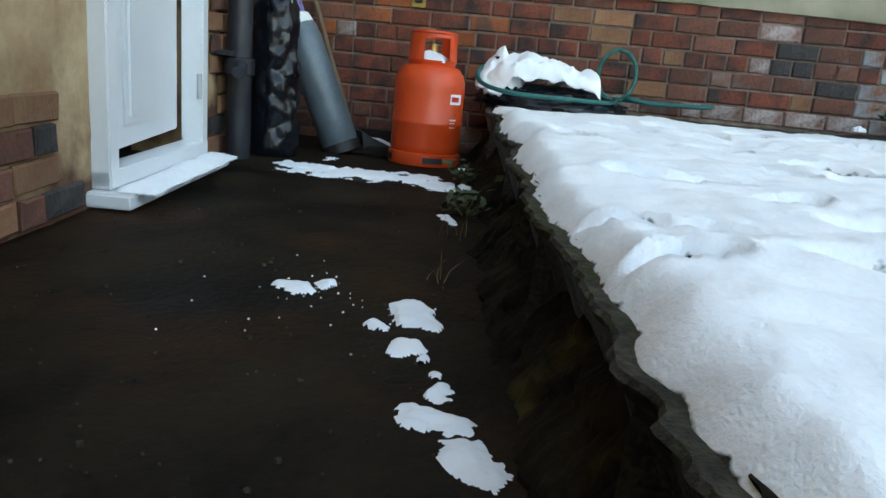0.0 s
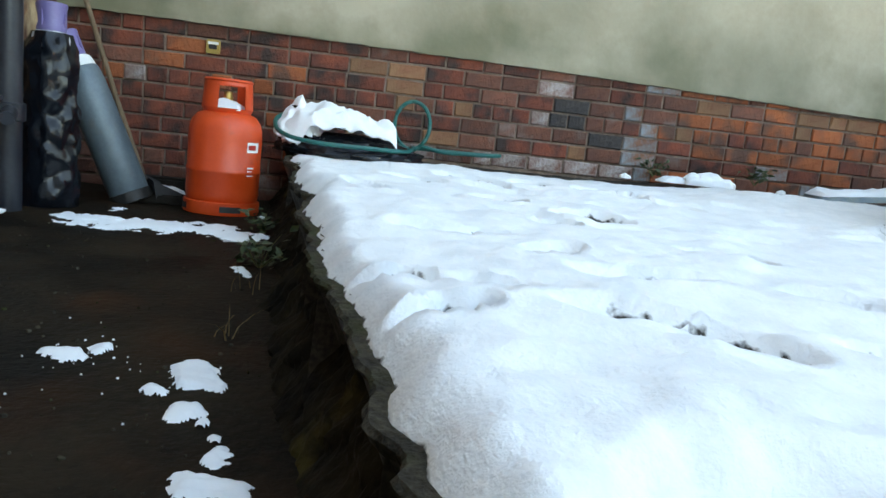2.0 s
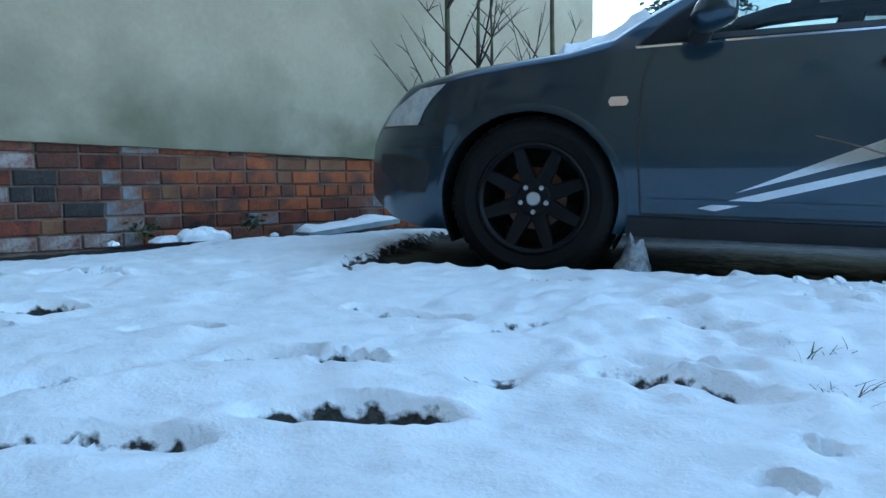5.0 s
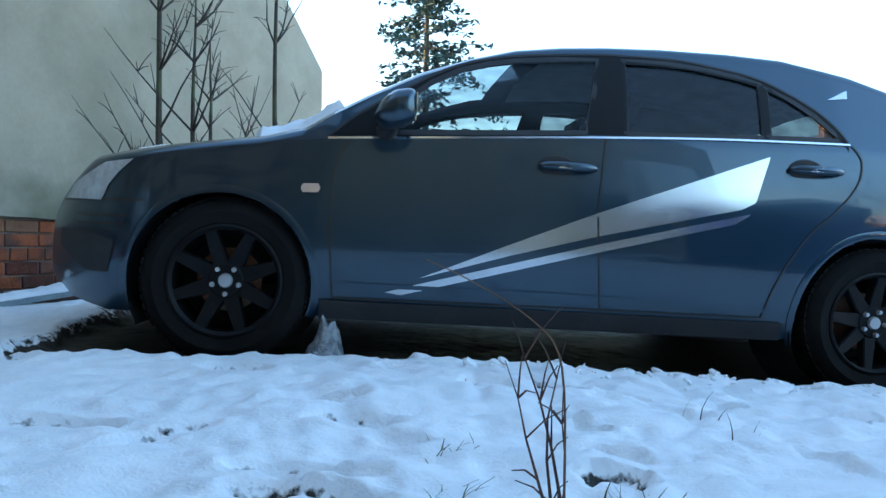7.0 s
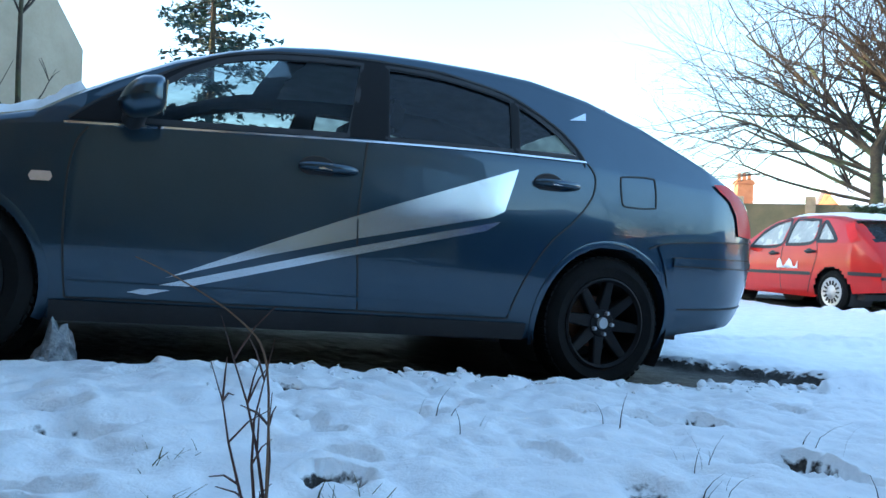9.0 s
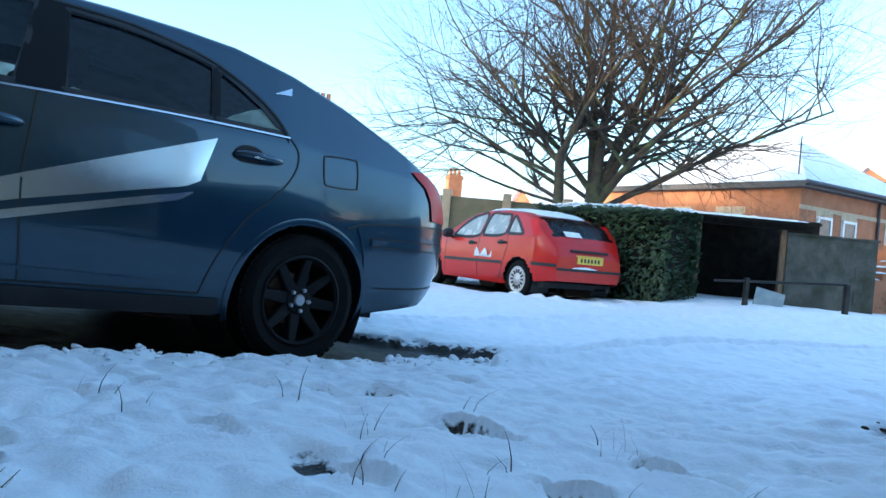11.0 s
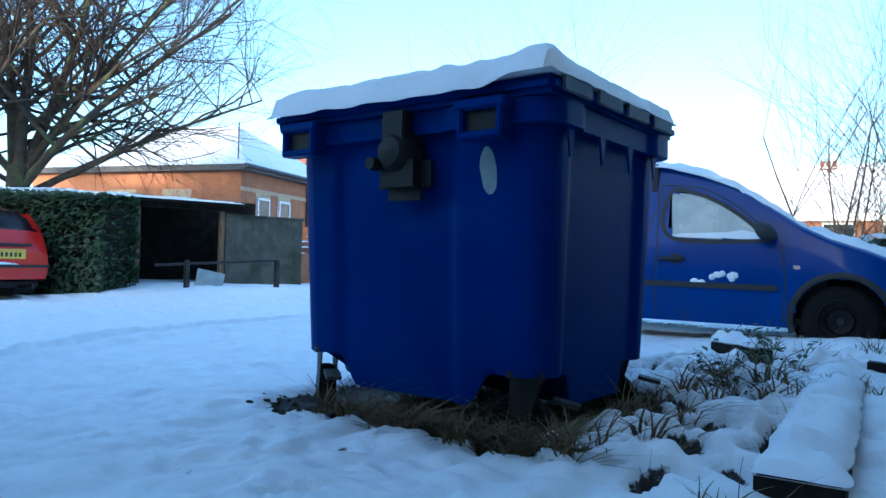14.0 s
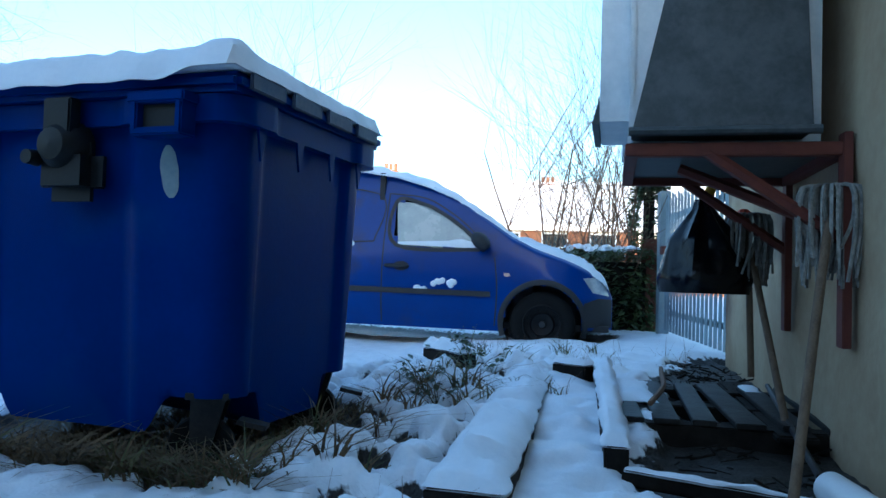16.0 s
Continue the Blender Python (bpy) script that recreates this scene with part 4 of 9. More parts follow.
def wheel(parent, x, y, r, rim, width, style, rim_mat, turn=0.0):
    """A wheel with its tyre, rim, spokes and nuts. It faces outwards along y's sign."""
    s = 1 if y > 0 else -1
    m = Matrix.Translation((x, y, r)) @ Matrix.Rotation(-s * math.pi / 2, 4, 'X') @ Matrix.Rotation(turn, 4, 'Z')
    w = new("wheel")
    w.parent = parent
    w.matrix_basis = m
    h = width / 2
    prof = [(rim, -h), (rim + 0.02, -h), (r - 0.05, -h - 0.006), (r - 0.015, -h + 0.012), (r, -h + 0.035), (r, h - 0.035), (r - 0.015, h - 0.012), (r - 0.05, h + 0.006), (rim + 0.02, h), (rim, h - 0.004), (rim - 0.012, h - 0.02), (rim - 0.012, -h)]
    part("tyre", Geo().lathe(prof, n=56, close=True), RUBBER, w, smooth=True)
    g = Geo()
    for k in range(56):
        a = 2 * math.pi * k / 56
        for zz in (-0.055, 0.0, 0.055):
            mm = Matrix.Rotation(a + zz * 0.6, 4, 'Z') @ Matrix.Translation((r, 0, zz))
            g.box((-0.004, -0.012, -0.022), (0.004, 0.012, 0.022), mm)
    tagged(part("tread", g, RUBBER, w), kind="stuff")
    part("rim", Geo().lathe([(rim - 0.004, h - 0.002), (rim - 0.014, h + 0.002), (rim - 0.026, h - 0.012), (rim - 0.03, -h + 0.02), (rim - 0.05, -h + 0.02)], n=48), rim_mat, w, smooth=True)
    part("brake_disc", Geo().lathe([(0.0, -0.02), (0.125, -0.02), (0.125, -0.035), (0.0, -0.035)], n=32), mat("rusty_disc", (0.28, 0.12, 0.06), (0.35, 0.25, 0.2), rough=0.5, metal=0.6) if "rusty_disc" not in bpy.data.materials else bpy.data.materials["rusty_disc"], w)
    if style == "spokes":
        for k in range(8):
            mm = Matrix.Rotation(2 * math.pi * k / 8, 4, 'Z')
            g = Geo()
            a = [(0.045, -0.030, h - 0.035), (0.045, 0.030, h - 0.035), (rim - 0.02, 0.020, h - 0.012), (rim - 0.02, -0.020, h - 0.012)]
            g.add([mm @ Vector(p) for p in a] + [mm @ Vector((p[0], p[1] * 1.2, p[2] - 0.04)) for p in a], [(0, 1, 2, 3), (7, 6, 5, 4), (0, 4, 5, 1), (1, 5, 6, 2), (2, 6, 7, 3), (3, 7, 4, 0)])
            part("spoke", g, rim_mat, w, bevel=0.004)
        part("hub", Geo().lathe([(0.0, h - 0.025), (0.062, h - 0.028), (0.075, h - 0.04), (0.078, h - 0.07), (0.0, h - 0.07)], n=28), rim_mat, w, smooth=True)
        part("centre_cap", Geo().lathe([(0.0, h - 0.012), (0.024, h - 0.013), (0.028, h - 0.02), (0.028, h - 0.03)], n=24), HUBCAP, w, "scuffed silver centre cap", smooth=True)
        for k in range(5):
            a = 2 * math.pi * (k + 0.5) / 5
            part("wheel_nut", Geo().lathe([(0.0, h - 0.010), (0.009, h - 0.011), (0.011, h - 0.03)], Matrix.Translation((0.052 * math.cos(a), 0.052 * math.sin(a), 0)), 6), HUBCAP, w)
    elif style == "cap":
        part("hub_cover", Geo().lathe([(0.0, h + 0.004), (0.06, h + 0.002), (0.075, h - 0.008), (rim - 0.03, h - 0.002), (rim - 0.006, h + 0.004), (rim, h - 0.004)], n=40), HUBCAP, w, "silver plastic wheel trim", smooth=True)
        for k in range(14):
            a = 2 * math.pi * k / 14
            mm = Matrix.Rotation(a, 4, 'Z')
            part("trim_slot", Geo().box((0.10, -0.012, h - 0.004), (rim - 0.045, 0.012, h + 0.006), mm), BLACK_PLASTIC, w)
    else:
        part("steel_disc", Geo().lathe([(0.0, h - 0.05), (0.05, h - 0.045), (0.075, h - 0.035), (0.10, h - 0.03), (0.115, h - 0.055), (rim - 0.03, h - 0.05), (rim - 0.02, h - 0.02)], n=40), rim_mat, w, smooth=True)
        for k in range(10):
            a = 2 * math.pi * k / 10
            part("vent_hole", Geo().lathe([(0.0, h - 0.045), (0.014, h - 0.046), (0.014, h - 0.06)], Matrix.Translation((0.128 * math.cos(a), 0.128 * math.sin(a), 0)), 10), RUBBER, w)
        part("hub", Geo().lathe([(0.0, h - 0.02), (0.028, h - 0.022), (0.032, h - 0.05)], n=20), BLACK_PLASTIC, w)
    return w


def wheelhouse(parent, x, z, r, half):
    for s in (-1, 1):
        g = Geo()
        rows = []
        for k in range(25):
            a = radians(-30 + 240 * k / 24)
            rows.append([(x + r * math.cos(a), s * (half - d), z + r * math.sin(a)) for d in (0.0, 0.35)])
        g.sheet(rows)
        n = 24
        g.add([(x + r * math.cos(2 * math.pi * k / n), s * (half - 0.35), z + r * math.sin(2 * math.pi * k / n)) for k in range(n)], [tuple(range(n))])
        part("wheelhouse", g, BLACK_PLASTIC, parent)


def arch_lip(body, parent, x, z, r, mt, width=0.035, lift=0.010):
    for s in (-1, 1):
        rows = []
        for k in range(33):
            a = radians(-18 + 216 * k / 32)
            row = []
            for rad, l in ((r - width / 2, -0.05), (r - width / 2, lift * 0.6), (r, lift), (r + width / 2, lift * 0.5), (r + width / 2, -0.004)):
                px, pz = x + rad * math.cos(a), z + rad * math.sin(a)
                row.append((px, s * (body.side(px, max(pz, body.sill)) + l), pz))
            rows.append(row)
        part("arch_lip", Geo().sheet(rows), mt, parent, smooth=True)


def handle(parent, body, x, z, sgn, chrome):
    y = body.side(x, z)
    rows = []
    for k in range(25):
        a = 2 * math.pi * k / 24
        rows.append([(x + 0.078 * q * math.cos(a) - 0.042, sgn * (y + 0.0035 - d), z + 0.046 * q * math.sin(a)) for q, d in ((0.02, 0.0), (0.6, 0.0), (0.93, 0.0), (1.0, 0.003))])
    pts = soft_line([(x - 0.115, sgn * (y + 0.004), z - 0.002), (x - 0.085, sgn * (y + 0.028), z - 0.001), (x - 0.01, sgn * (y + 0.040), z), (x + 0.075, sgn * (y + 0.034), z + 0.002), (x + 0.118, sgn * (y + 0.004), z + 0.003)], 6)
    n = len(pts)
    h = part("door_handle", Geo().tube(pts, [0.009 + 0.010 * math.sin(math.pi * k / (n - 1)) ** 0.6 for k in range(n)], 12), BLACK_PLASTIC if not chrome else PAINT_GREY, parent, smooth=True)
    part("recess", Geo().sheet(rows), BLACK_PLASTIC, h)
    if chrome:
        part("lock_cap", Geo().prism([(x - 0.055, z - 0.010), (x + 0.005, z - 0.012), (x + 0.005, z + 0.014), (x - 0.03, z + 0.004)], 0.010, Matrix.Translation((0, sgn * (y + 0.052) - 0.005, 0))), CHROME, h, "chrome lock cap", bevel=0.002)


def mirror(parent, body, x, z, sgn, mt):
    y = body.side(x, z)
    rows = []
    for i in range(13):
        a = math.pi * i / 12
        rr = math.sin(a) ** 0.7
        rows.append([(x + 0.02 + 0.085 * rr * math.cos(b) + 0.03 * math.sin(b) * rr, sgn * (y + 0.13 - 0.10 * math.cos(a)), z + 0.045 + 0.085 * rr * math.sin(b)) for b in [2 * math.pi * k / 16 for k in range(17)]])
    m = part("door_mirror", Geo().sheet(rows), mt, parent, smooth=True)
    part("mirror_arm", Geo().tube([(x + 0.01, sgn * (y - 0.02), z - 0.03), (x + 0.02, sgn * (y + 0.06), z)], [0.03, 0.025], 8), BLACK_PLASTIC, m)


def wing_mirror(parent, body, sgn):
    """A swept door mirror: rounded shell, flat glass to the rear, black foot."""
    ol = [(0.515, 0.975), (0.540, 1.030), (0.580, 1.068), (0.625, 1.083), (0.655, 1.074), (0.664, 1.02), (0.660, 0.965), (0.61, 0.938), (0.565, 0.928), (0.53, 0.945)]
    loop = soft_line([(a, b, 0) for a, b in ol + ol[:1]], 4)[:-1]
    cx, cz = 0.60, 1.005
    rows = []
    for y, q in ((0.845, 0.45), (0.87, 0.80), (0.90, 0.94), (0.95, 1.0), (1.00, 0.99), (1.04, 0.90), (1.065, 0.68), (1.075, 0.35), (1.078, 0.02)):
        rows.append([(cx + (p.x - cx) * q + (0.10 * (y - 0.95) if p.x > cx else 0), sgn * y, cz + (p.y - cz) * q) for p in loop + loop[:1]])
    m = part("door_mirror", Geo().sheet(rows), PAINT_GREY, parent, smooth=True)
    part("mirror_glass", Geo().box((0.666, min(sgn * 0.89, sgn * 1.02), 0.965), (0.671, max(sgn * 0.89, sgn * 1.02), 1.068)), CHROME, m)
    part("mirror_foot", Geo().tube([(0.56, sgn * 0.80, 0.925), (0.575, sgn * 0.86, 0.945), (0.59, sgn * 0.93, 0.975)], [0.045, 0.040, 0.032], 10), BLACK_PLASTIC, m, smooth=True)


def seat(parent, x, y, z):
    s = new("seat")
    s.parent = parent
    s.matrix_basis = Matrix.Translation((x, y, z))
    part("cushion", Geo().box((-0.25, -0.24, 0), (0.25, 0.24, 0.16)), FABRIC, s, bevel=0.04)
    part("backrest", Geo().box((-0.06, -0.23, 0), (0.08, 0.23, 0.60), pose(0.25, 0, 0.12, 0, 14, 0)), FABRIC, s, bevel=0.04)
    part("headrest", Geo().box((-0.045, -0.12, 0), (0.05, 0.12, 0.17), pose(0.42, 0, 0.76, 0, 10, 0)), FABRIC, s, bevel=0.03)


def snow_cap(name, label, pts_fn, us, vs, m, lumps=0.012, parent=None):
    """A layer of settled snow over a surface given as f(u, v) -> point, with thinning rims."""
    top, low = [], []
    for i, u in enumerate(us):
        a, b = [], []
        for j, v in enumerate(vs):
            p = Vector(pts_fn(u, v))
            rim = min(i, j, len(us) - 1 - i, len(vs) - 1 - j)
            k = min(1, rim / 3.0) ** 0.5
            h = lumps * (1.6 + 1.2 * noise.noise(p * 7) + 0.8 * noise.noise(p * 19)) * k
            jig = Vector((0.02 * noise.noise(p * 9), 0.02 * noise.noise(p * 9 + Vector((5, 0, 0))), 0)) * (1 - k)
            a.append(p + jig + Vector((0, 0, max(h, -0.004))))
            b.append(p + jig - Vector((0, 0, 0.006)))
        top.append(a)
        low.append(b)
    g = Geo().sheet(top)
    g.sheet([r[::-1] for r in low])
    ob = part(name, g, SNOW, parent, smooth=True, m=m, turn=False)
    return ob if parent else tagged(ob, label, "snow")


# --- grey liftback ---
def grey_car():
    tilt = math.atan2(0.151, 2.694)
    m = Matrix.Translation(CAR_O) @ Matrix.Rotation(CAR_A, 4, 'Z') @ Matrix.Rotation(tilt, 4, 'Y') @ Matrix.Translation((0, 0.86, 0))
    car = thing("car", "slate blue liftback car with silver stripes and black wheels", "car", m)
    top = [(-0.77, 0.56), (-0.74, 0.62), (-0.67, 0.69), (-0.55, 0.79), (-0.2, 0.86), (0.1, 0.915), (0.26, 0.965), (0.36, 1.04), (0.5, 1.13), (0.7, 1.245), (0.9, 1.33), (1.1, 1.395), (1.3, 1.43), (1.5, 1.453), (1.75, 1.472), (2.05, 1.482), (2.3, 1.478), (2.6, 1.428), (2.9, 1.340), (3.2, 1.216), (3.42, 1.118), (3.56, 1.075), (3.66, 1.03), (3.72, 0.95)]
    belt = [(-0.77, 0.52), (-0.6, 0.70), (0.0, 0.83), (0.4, 0.90), (1.47, 0.985), (2.5, 1.045), (3.3, 1.02), (3.72, 0.93)]
    B = Body(top, belt, 0.88, 0.20, -0.77, 3.72, nose=0.60, tail=0.45, nose_in=0.40, tail_in=0.17, bottom=[(-0.77, 0.28), (-0.62, 0.20), (-0.45, 0.17), (0.4, 0.20), (2.3, 0.22), (3.05, 0.26), (3.28, 0.30), (3.52, 0.34), (3.72, 0.46)])
    W1 = [(0.56, 0.935), (0.64, 1.06), (0.668, 1.105), (0.745, 1.170), (0.859, 1.238), (0.977, 1.280), (1.097, 1.308), (1.28, 1.334), (1.449, 1.349), (1.42, 1.19), (1.376, 1.008)]
    W2 = [(1.545, 1.018), (1.562, 1.360), (1.76, 1.366), (1.94, 1.352), (2.07, 1.333), (2.165, 1.310), (2.136, 1.058)]
    W3 = [(2.165, 1.060), (2.190, 1.296), (2.296, 1.240), (2.392, 1.175), (2.461, 1.108), (2.480, 1.074)]
    # outer line of the window surround
    rail = [(0.36, 0.912), (0.455, 1.0), (0.548, 1.070), (0.634, 1.128), (0.744, 1.202), (0.859, 1.262), (0.977, 1.302), (1.10, 1.330), (1.28, 1.356), (1.488, 1.378), (1.735, 1.386), (1.866, 1.382), (2.074, 1.352), (2.176, 1.326), (2.276, 1.279), (2.398, 1.205), (2.478, 1.128), (2.520, 1.068)]
    A = [(-0.02, 0.305, 0.352), (2.695, 0.312, 0.372)]
    g = B.shell(0.015, [W1, W2, W3], A)
    # the screens are cut out of the roof sheet
    scr = {"windscreen": (0.40, 1.16), "rear_window": (2.48, 3.30)}
    keep, cut = [], {k: [] for k in scr}
    for f in g.f:
        c = [sum(g.v[i][k] for i in f) / len(f) for k in range(3)]
        for k, (a, b) in scr.items():
            if a < c[0] < b and c[2] > lerp(top, c[0]) - 0.062 and len(f) == 4 and abs(c[1]) < 0.60:
                cut[k].append(f)
                break
        else:
            keep.append(f)
    shell = Geo()
    shell.v, shell.f = g.v, keep
    body = part("body", shell, PAINT_GREY, car, smooth=True)
    for k, fs in cut.items():
        gg = Geo()
        gg.v, gg.f = g.v, fs
        ob = part(k, gg, GLASS_CLEAR if k == "windscreen" else GLASS_DARK, car, smooth=True)
        ob.visible_shadow = False
    for s in (-1, 1):
        for nm, poly, gl in (("front_door_window", W1, GLASS_CLEAR), ("rear_door_window", W2, GLASS_DARK), ("quarter_window", W3, GLASS_DARK)):
            w = part(nm, B.patch(poly, s, -0.006, 48, 8), gl, car, smooth=True)
            w.visible_shadow = False
            part("window_seal", B.strip(poly + poly[:1], 0.022, s, 0.004, sharp=True), BLACK_PLASTIC, w)
        up = [(x, z - 0.004) for x, z in rail if 0.63 < x]
        part("window_surround", B.patch(up + [(x, z - 0.036) for x, z in reversed(up)], s, 0.0030, 60, 2), BLACK_GLOSS, car, "satin black window surround", smooth=True)
        part("door_pillar", B.patch([(1.376, 1.002), (1.440, 1.345), (1.572, 1.358), (1.548, 1.012)], s, 0.0032, 16, 8), BLACK_GLOSS, car, smooth=True)
        part("quarter_bar", B.patch([(2.130, 1.052), (2.158, 1.312), (2.196, 1.300), (2.170, 1.056)], s, 0.0034, 10, 6), BLACK_GLOSS, car, smooth=True)
        part("mirror_sail", B.patch([(0.36, 0.905), (0.455, 0.990), (0.548, 1.060), (0.66, 1.130), (0.625, 1.03), (0.565, 0.925)], s, 0.0034, 16, 6), BLACK_GLOSS, car, smooth=True)
        part("roof_gasket", B.strip(rail, 0.010, s, 0.0045), INK, car)
        part("belt_strip", B.strip([(0.347, 0.893), (0.864, 0.941), (1.457, 0.995), (1.971, 1.034), (2.524, 1.062)], 0.0085, s, 0.008), CHROME, car, "thin chrome waist strip", smooth=True)
        for ln in ([(0.426, 0.888), (0.394, 0.826), (0.378, 0.716), (0.381, 0.545), (0.393, 0.395), (0.407, 0.277)], [(1.457, 0.988), (1.444, 0.815), (1.440, 0.63), (1.483, 0.296)], [(2.530, 1.058), (2.575, 0.996), (2.558, 0.895), (2.466, 0.775), (2.352, 0.668), (2.258, 0.527), (2.208, 0.414), (2.181, 0.306)], [(0.407, 0.277), (0.916, 0.286), (1.478, 0.296), (2.179, 0.306)],
                   [(2.73, 0.90), (2.722, 1.0), (2.745, 1.022), (2.90, 1.036), (2.926, 1.015), (2.932, 0.91), (2.912, 0.888), (2.757, 0.878), (2.73, 0.90)], [(2.90, 0.690), (2.983, 0.720), (3.132, 0.744), (3.455, 0.774), (3.69, 0.785)], [(-0.70, 0.585), (-0.571, 0.588), (-0.309, 0.597)], [(3.05, 0.662), (3.4, 0.682), (3.69, 0.695)], [(3.055, 0.621), (3.4, 0.636), (3.70, 0.645)], [(3.12, 0.409), (3.4, 0.425), (3.68, 0.45)], [(-0.60, 0.530), (-0.496, 0.531), (-0.377, 0.535)], [(-0.60, 0.498), (-0.49, 0.500), (-0.375, 0.503)]):
            part("shut_line", B.strip(ln, 0.0075, s, 0.0035 if ln[0][0] < 2.85 else 0.0105), INK, car)
        part("sill_trim", B.strip([(0.36, 0.228), (1.4, 0.242), (2.28, 0.252)], 0.075, s, 0.010), BLACK_PLASTIC, car, smooth=True)
        part("bumper_strip", B.strip([(3.052, 0.642), (3.4, 0.659), (3.695, 0.670)], 0.034, s, 0.016), PAINT_GREY, car, smooth=True)
        part("bumper_strip", B.strip([(-0.62, 0.515), (-0.5, 0.515), (-0.38, 0.519)], 0.026, s, 0.008), PAINT_GREY, car, smooth=True)
        part("door_crease", B.strip([(0.41, 0.331), (1.0, 0.340), (1.471, 0.345), (2.215, 0.336)], 0.016, s, 0.006), PAINT_GREY, car, smooth=True)
        part("grille_mesh", B.patch([(-0.70, 0.40), (-0.70, 0.47), (-0.56, 0.47), (-0.42, 0.44), (-0.44, 0.315), (-0.54, 0.315)], s, 0.004), BLACK_PLASTIC, car, smooth=True)
        part("stripe", B.patch([(0.733, 0.373), (1.073, 0.527), (1.43, 0.683), (2.165, 0.978), (2.098, 0.761), (1.443, 0.592), (1.099, 0.492)], s, 0.0035), SILVER, car, "silver vinyl stripe", smooth=True)
        part("stripe", B.patch([(0.608, 0.311), (0.731, 0.350), (1.438, 0.558), (2.084, 0.732), (2.074, 0.699), (1.441, 0.526), (0.648, 0.297)], s, 0.0035), SILVER, car, smooth=True)
        part("badge_decal", B.patch([(2.463, 1.262), (2.571, 1.320), (2.562, 1.278)], s, 0.004), SILVER, car)
        part("side_lamp", B.patch([(0.26, 0.690), (0.268, 0.708), (0.326, 0.712), (0.334, 0.694), (0.326, 0.678), (0.268, 0.674)], s, 0.010), LAMP_AMBER, car, smooth=True)
        part("headlamp", B.patch([(-0.69, 0.590), (-0.64, 0.650), (-0.561, 0.695), (-0.491, 0.736), (-0.372, 0.752), (-0.431, 0.694), (-0.471, 0.638), (-0.484, 0.588)], s, 0.005), LAMP_CLEAR, car, "clouded headlamp", smooth=True)
        part("tail_lamp", B.patch([(3.305, 1.058), (3.407, 1.068), (3.50, 1.035), (3.60, 0.965), (3.67, 0.88), (3.70, 0.815), (3.482, 0.812), (3.470, 0.911), (3.417, 0.985), (3.345, 1.024)], s, 0.010), LAMP_RED, car, "red tail lamp", smooth=True)
        part("rear_bumper", B.patch([(3.075, 0.275), (3.05, 0.45), (3.01, 0.60), (2.955, 0.705), (3.132, 0.738), (3.455, 0.768), (3.715, 0.778), (3.715, 0.46), (3.52, 0.34), (3.28, 0.30)], s, 0.007), PAINT_GREY, car, smooth=True)
        handle(car, B, 1.30, 0.858, s, True)
        handle(car, B, 2.365, 0.934, s, True)
        wing_mirror(car, B, s)
        for x in (0.0, 2.70):
            wheel(car, x, s * 0.765, 0.315, 0.222, 0.205, "spokes", BLACK_GLOSS, 0.35 + x)
        seat(car, 1.25, s * 0.37, 0.35)
    for x in (0.0, 2.70):
        wheelhouse(car, x, 0.308, 0.366 if x < 1 else 0.384, 0.84)
        arch_lip(B, car, x - 0.02 if x < 1 else x - 0.005, 0.305 if x < 1 else 0.312, 0.360 if x < 1 else 0.380, PAINT_GREY, 0.030, 0.006)
    g = Geo().box((-0.45, -0.66, 0.24), (3.3, 0.70, 0.30))
    g.box((2.2, -0.62, 0.35), (2.45, 0.62, 0.98))
    g.box((2.5, -0.55, 0.9), (3.35, 0.55, 0.94))
    g.box((0.2, -0.7, 0.6), (0.62, 0.7, 0.86))
    part("floor_pan", g, FABRIC, car)
    part("steering_wheel", Geo().lathe([(0.17, -0.012), (0.185, 0.0), (0.17, 0.012), (0.158, 0.0)], Matrix.Translation((0.85, 0.37, 0.86)) @ Matrix.Rotation(radians(65), 4, 'Y'), 24, True), BLACK_PLASTIC, car)
    g = Geo()
    g.tube([(2.9, -0.45, 0.26), (3.50, -0.45, 0.29)], 0.03, 10)
    part("exhaust_pipe", g, DARK_STEEL, car)
    snow_cap("slush_by_wheel", "", lambda u, v: (u + 0.02 * ns(u, v, 30), v, 0.0 + 0.115 * max(0, 1 - ((u - 0.40) / 0.065) ** 2 - ((v + 0.80) / 0.10) ** 2) ** 0.7 * (1 + 0.9 * ns(u, v, 28, 3)) + 0.05 * max(0, 1 - ((u - 0.40) / 0.11) ** 2 - ((v + 0.84) / 0.13) ** 2) * (1 + 0.9 * ns(u, v, 40, 5))), [0.29 + 0.010 * i for i in range(23)], [-0.97 + 0.011 * i for i in range(25)], None, 0.012, car).data.materials[0] = SLUSH
    # snow left on the bonnet's rear, the roof and behind the wheel
    snow_cap("snow_on_bonnet", "", lambda u, v: (u, v, lerp(top, u) - 0.03 * (abs(v) / 0.7) ** 2 + 0.004), [0.05 + 0.025 * i for i in range(15)], [-0.74 + 0.04 * i for i in range(37)], None, 0.036, car)
    snow_cap("snow_on_nose", "", lambda u, v: (u, v, lerp(top, u) - 0.03 * (abs(v) / 0.7) ** 2 + 0.004), [-0.42 + 0.03 * i for i in range(9)], [-0.70 + 0.04 * i for i in range(10)], None, 0.012, car)
    snow_cap("snow_on_roof", "", lambda u, v: (u, v, lerp(top, u) - 0.055 * (abs(v) / 0.6) ** 2.6 + 0.003), [1.3 + 0.04 * i for i in range(40)], [-0.56 + 0.04 * i for i in range(29)], None, 0.011, car)
    return car


grey_car()


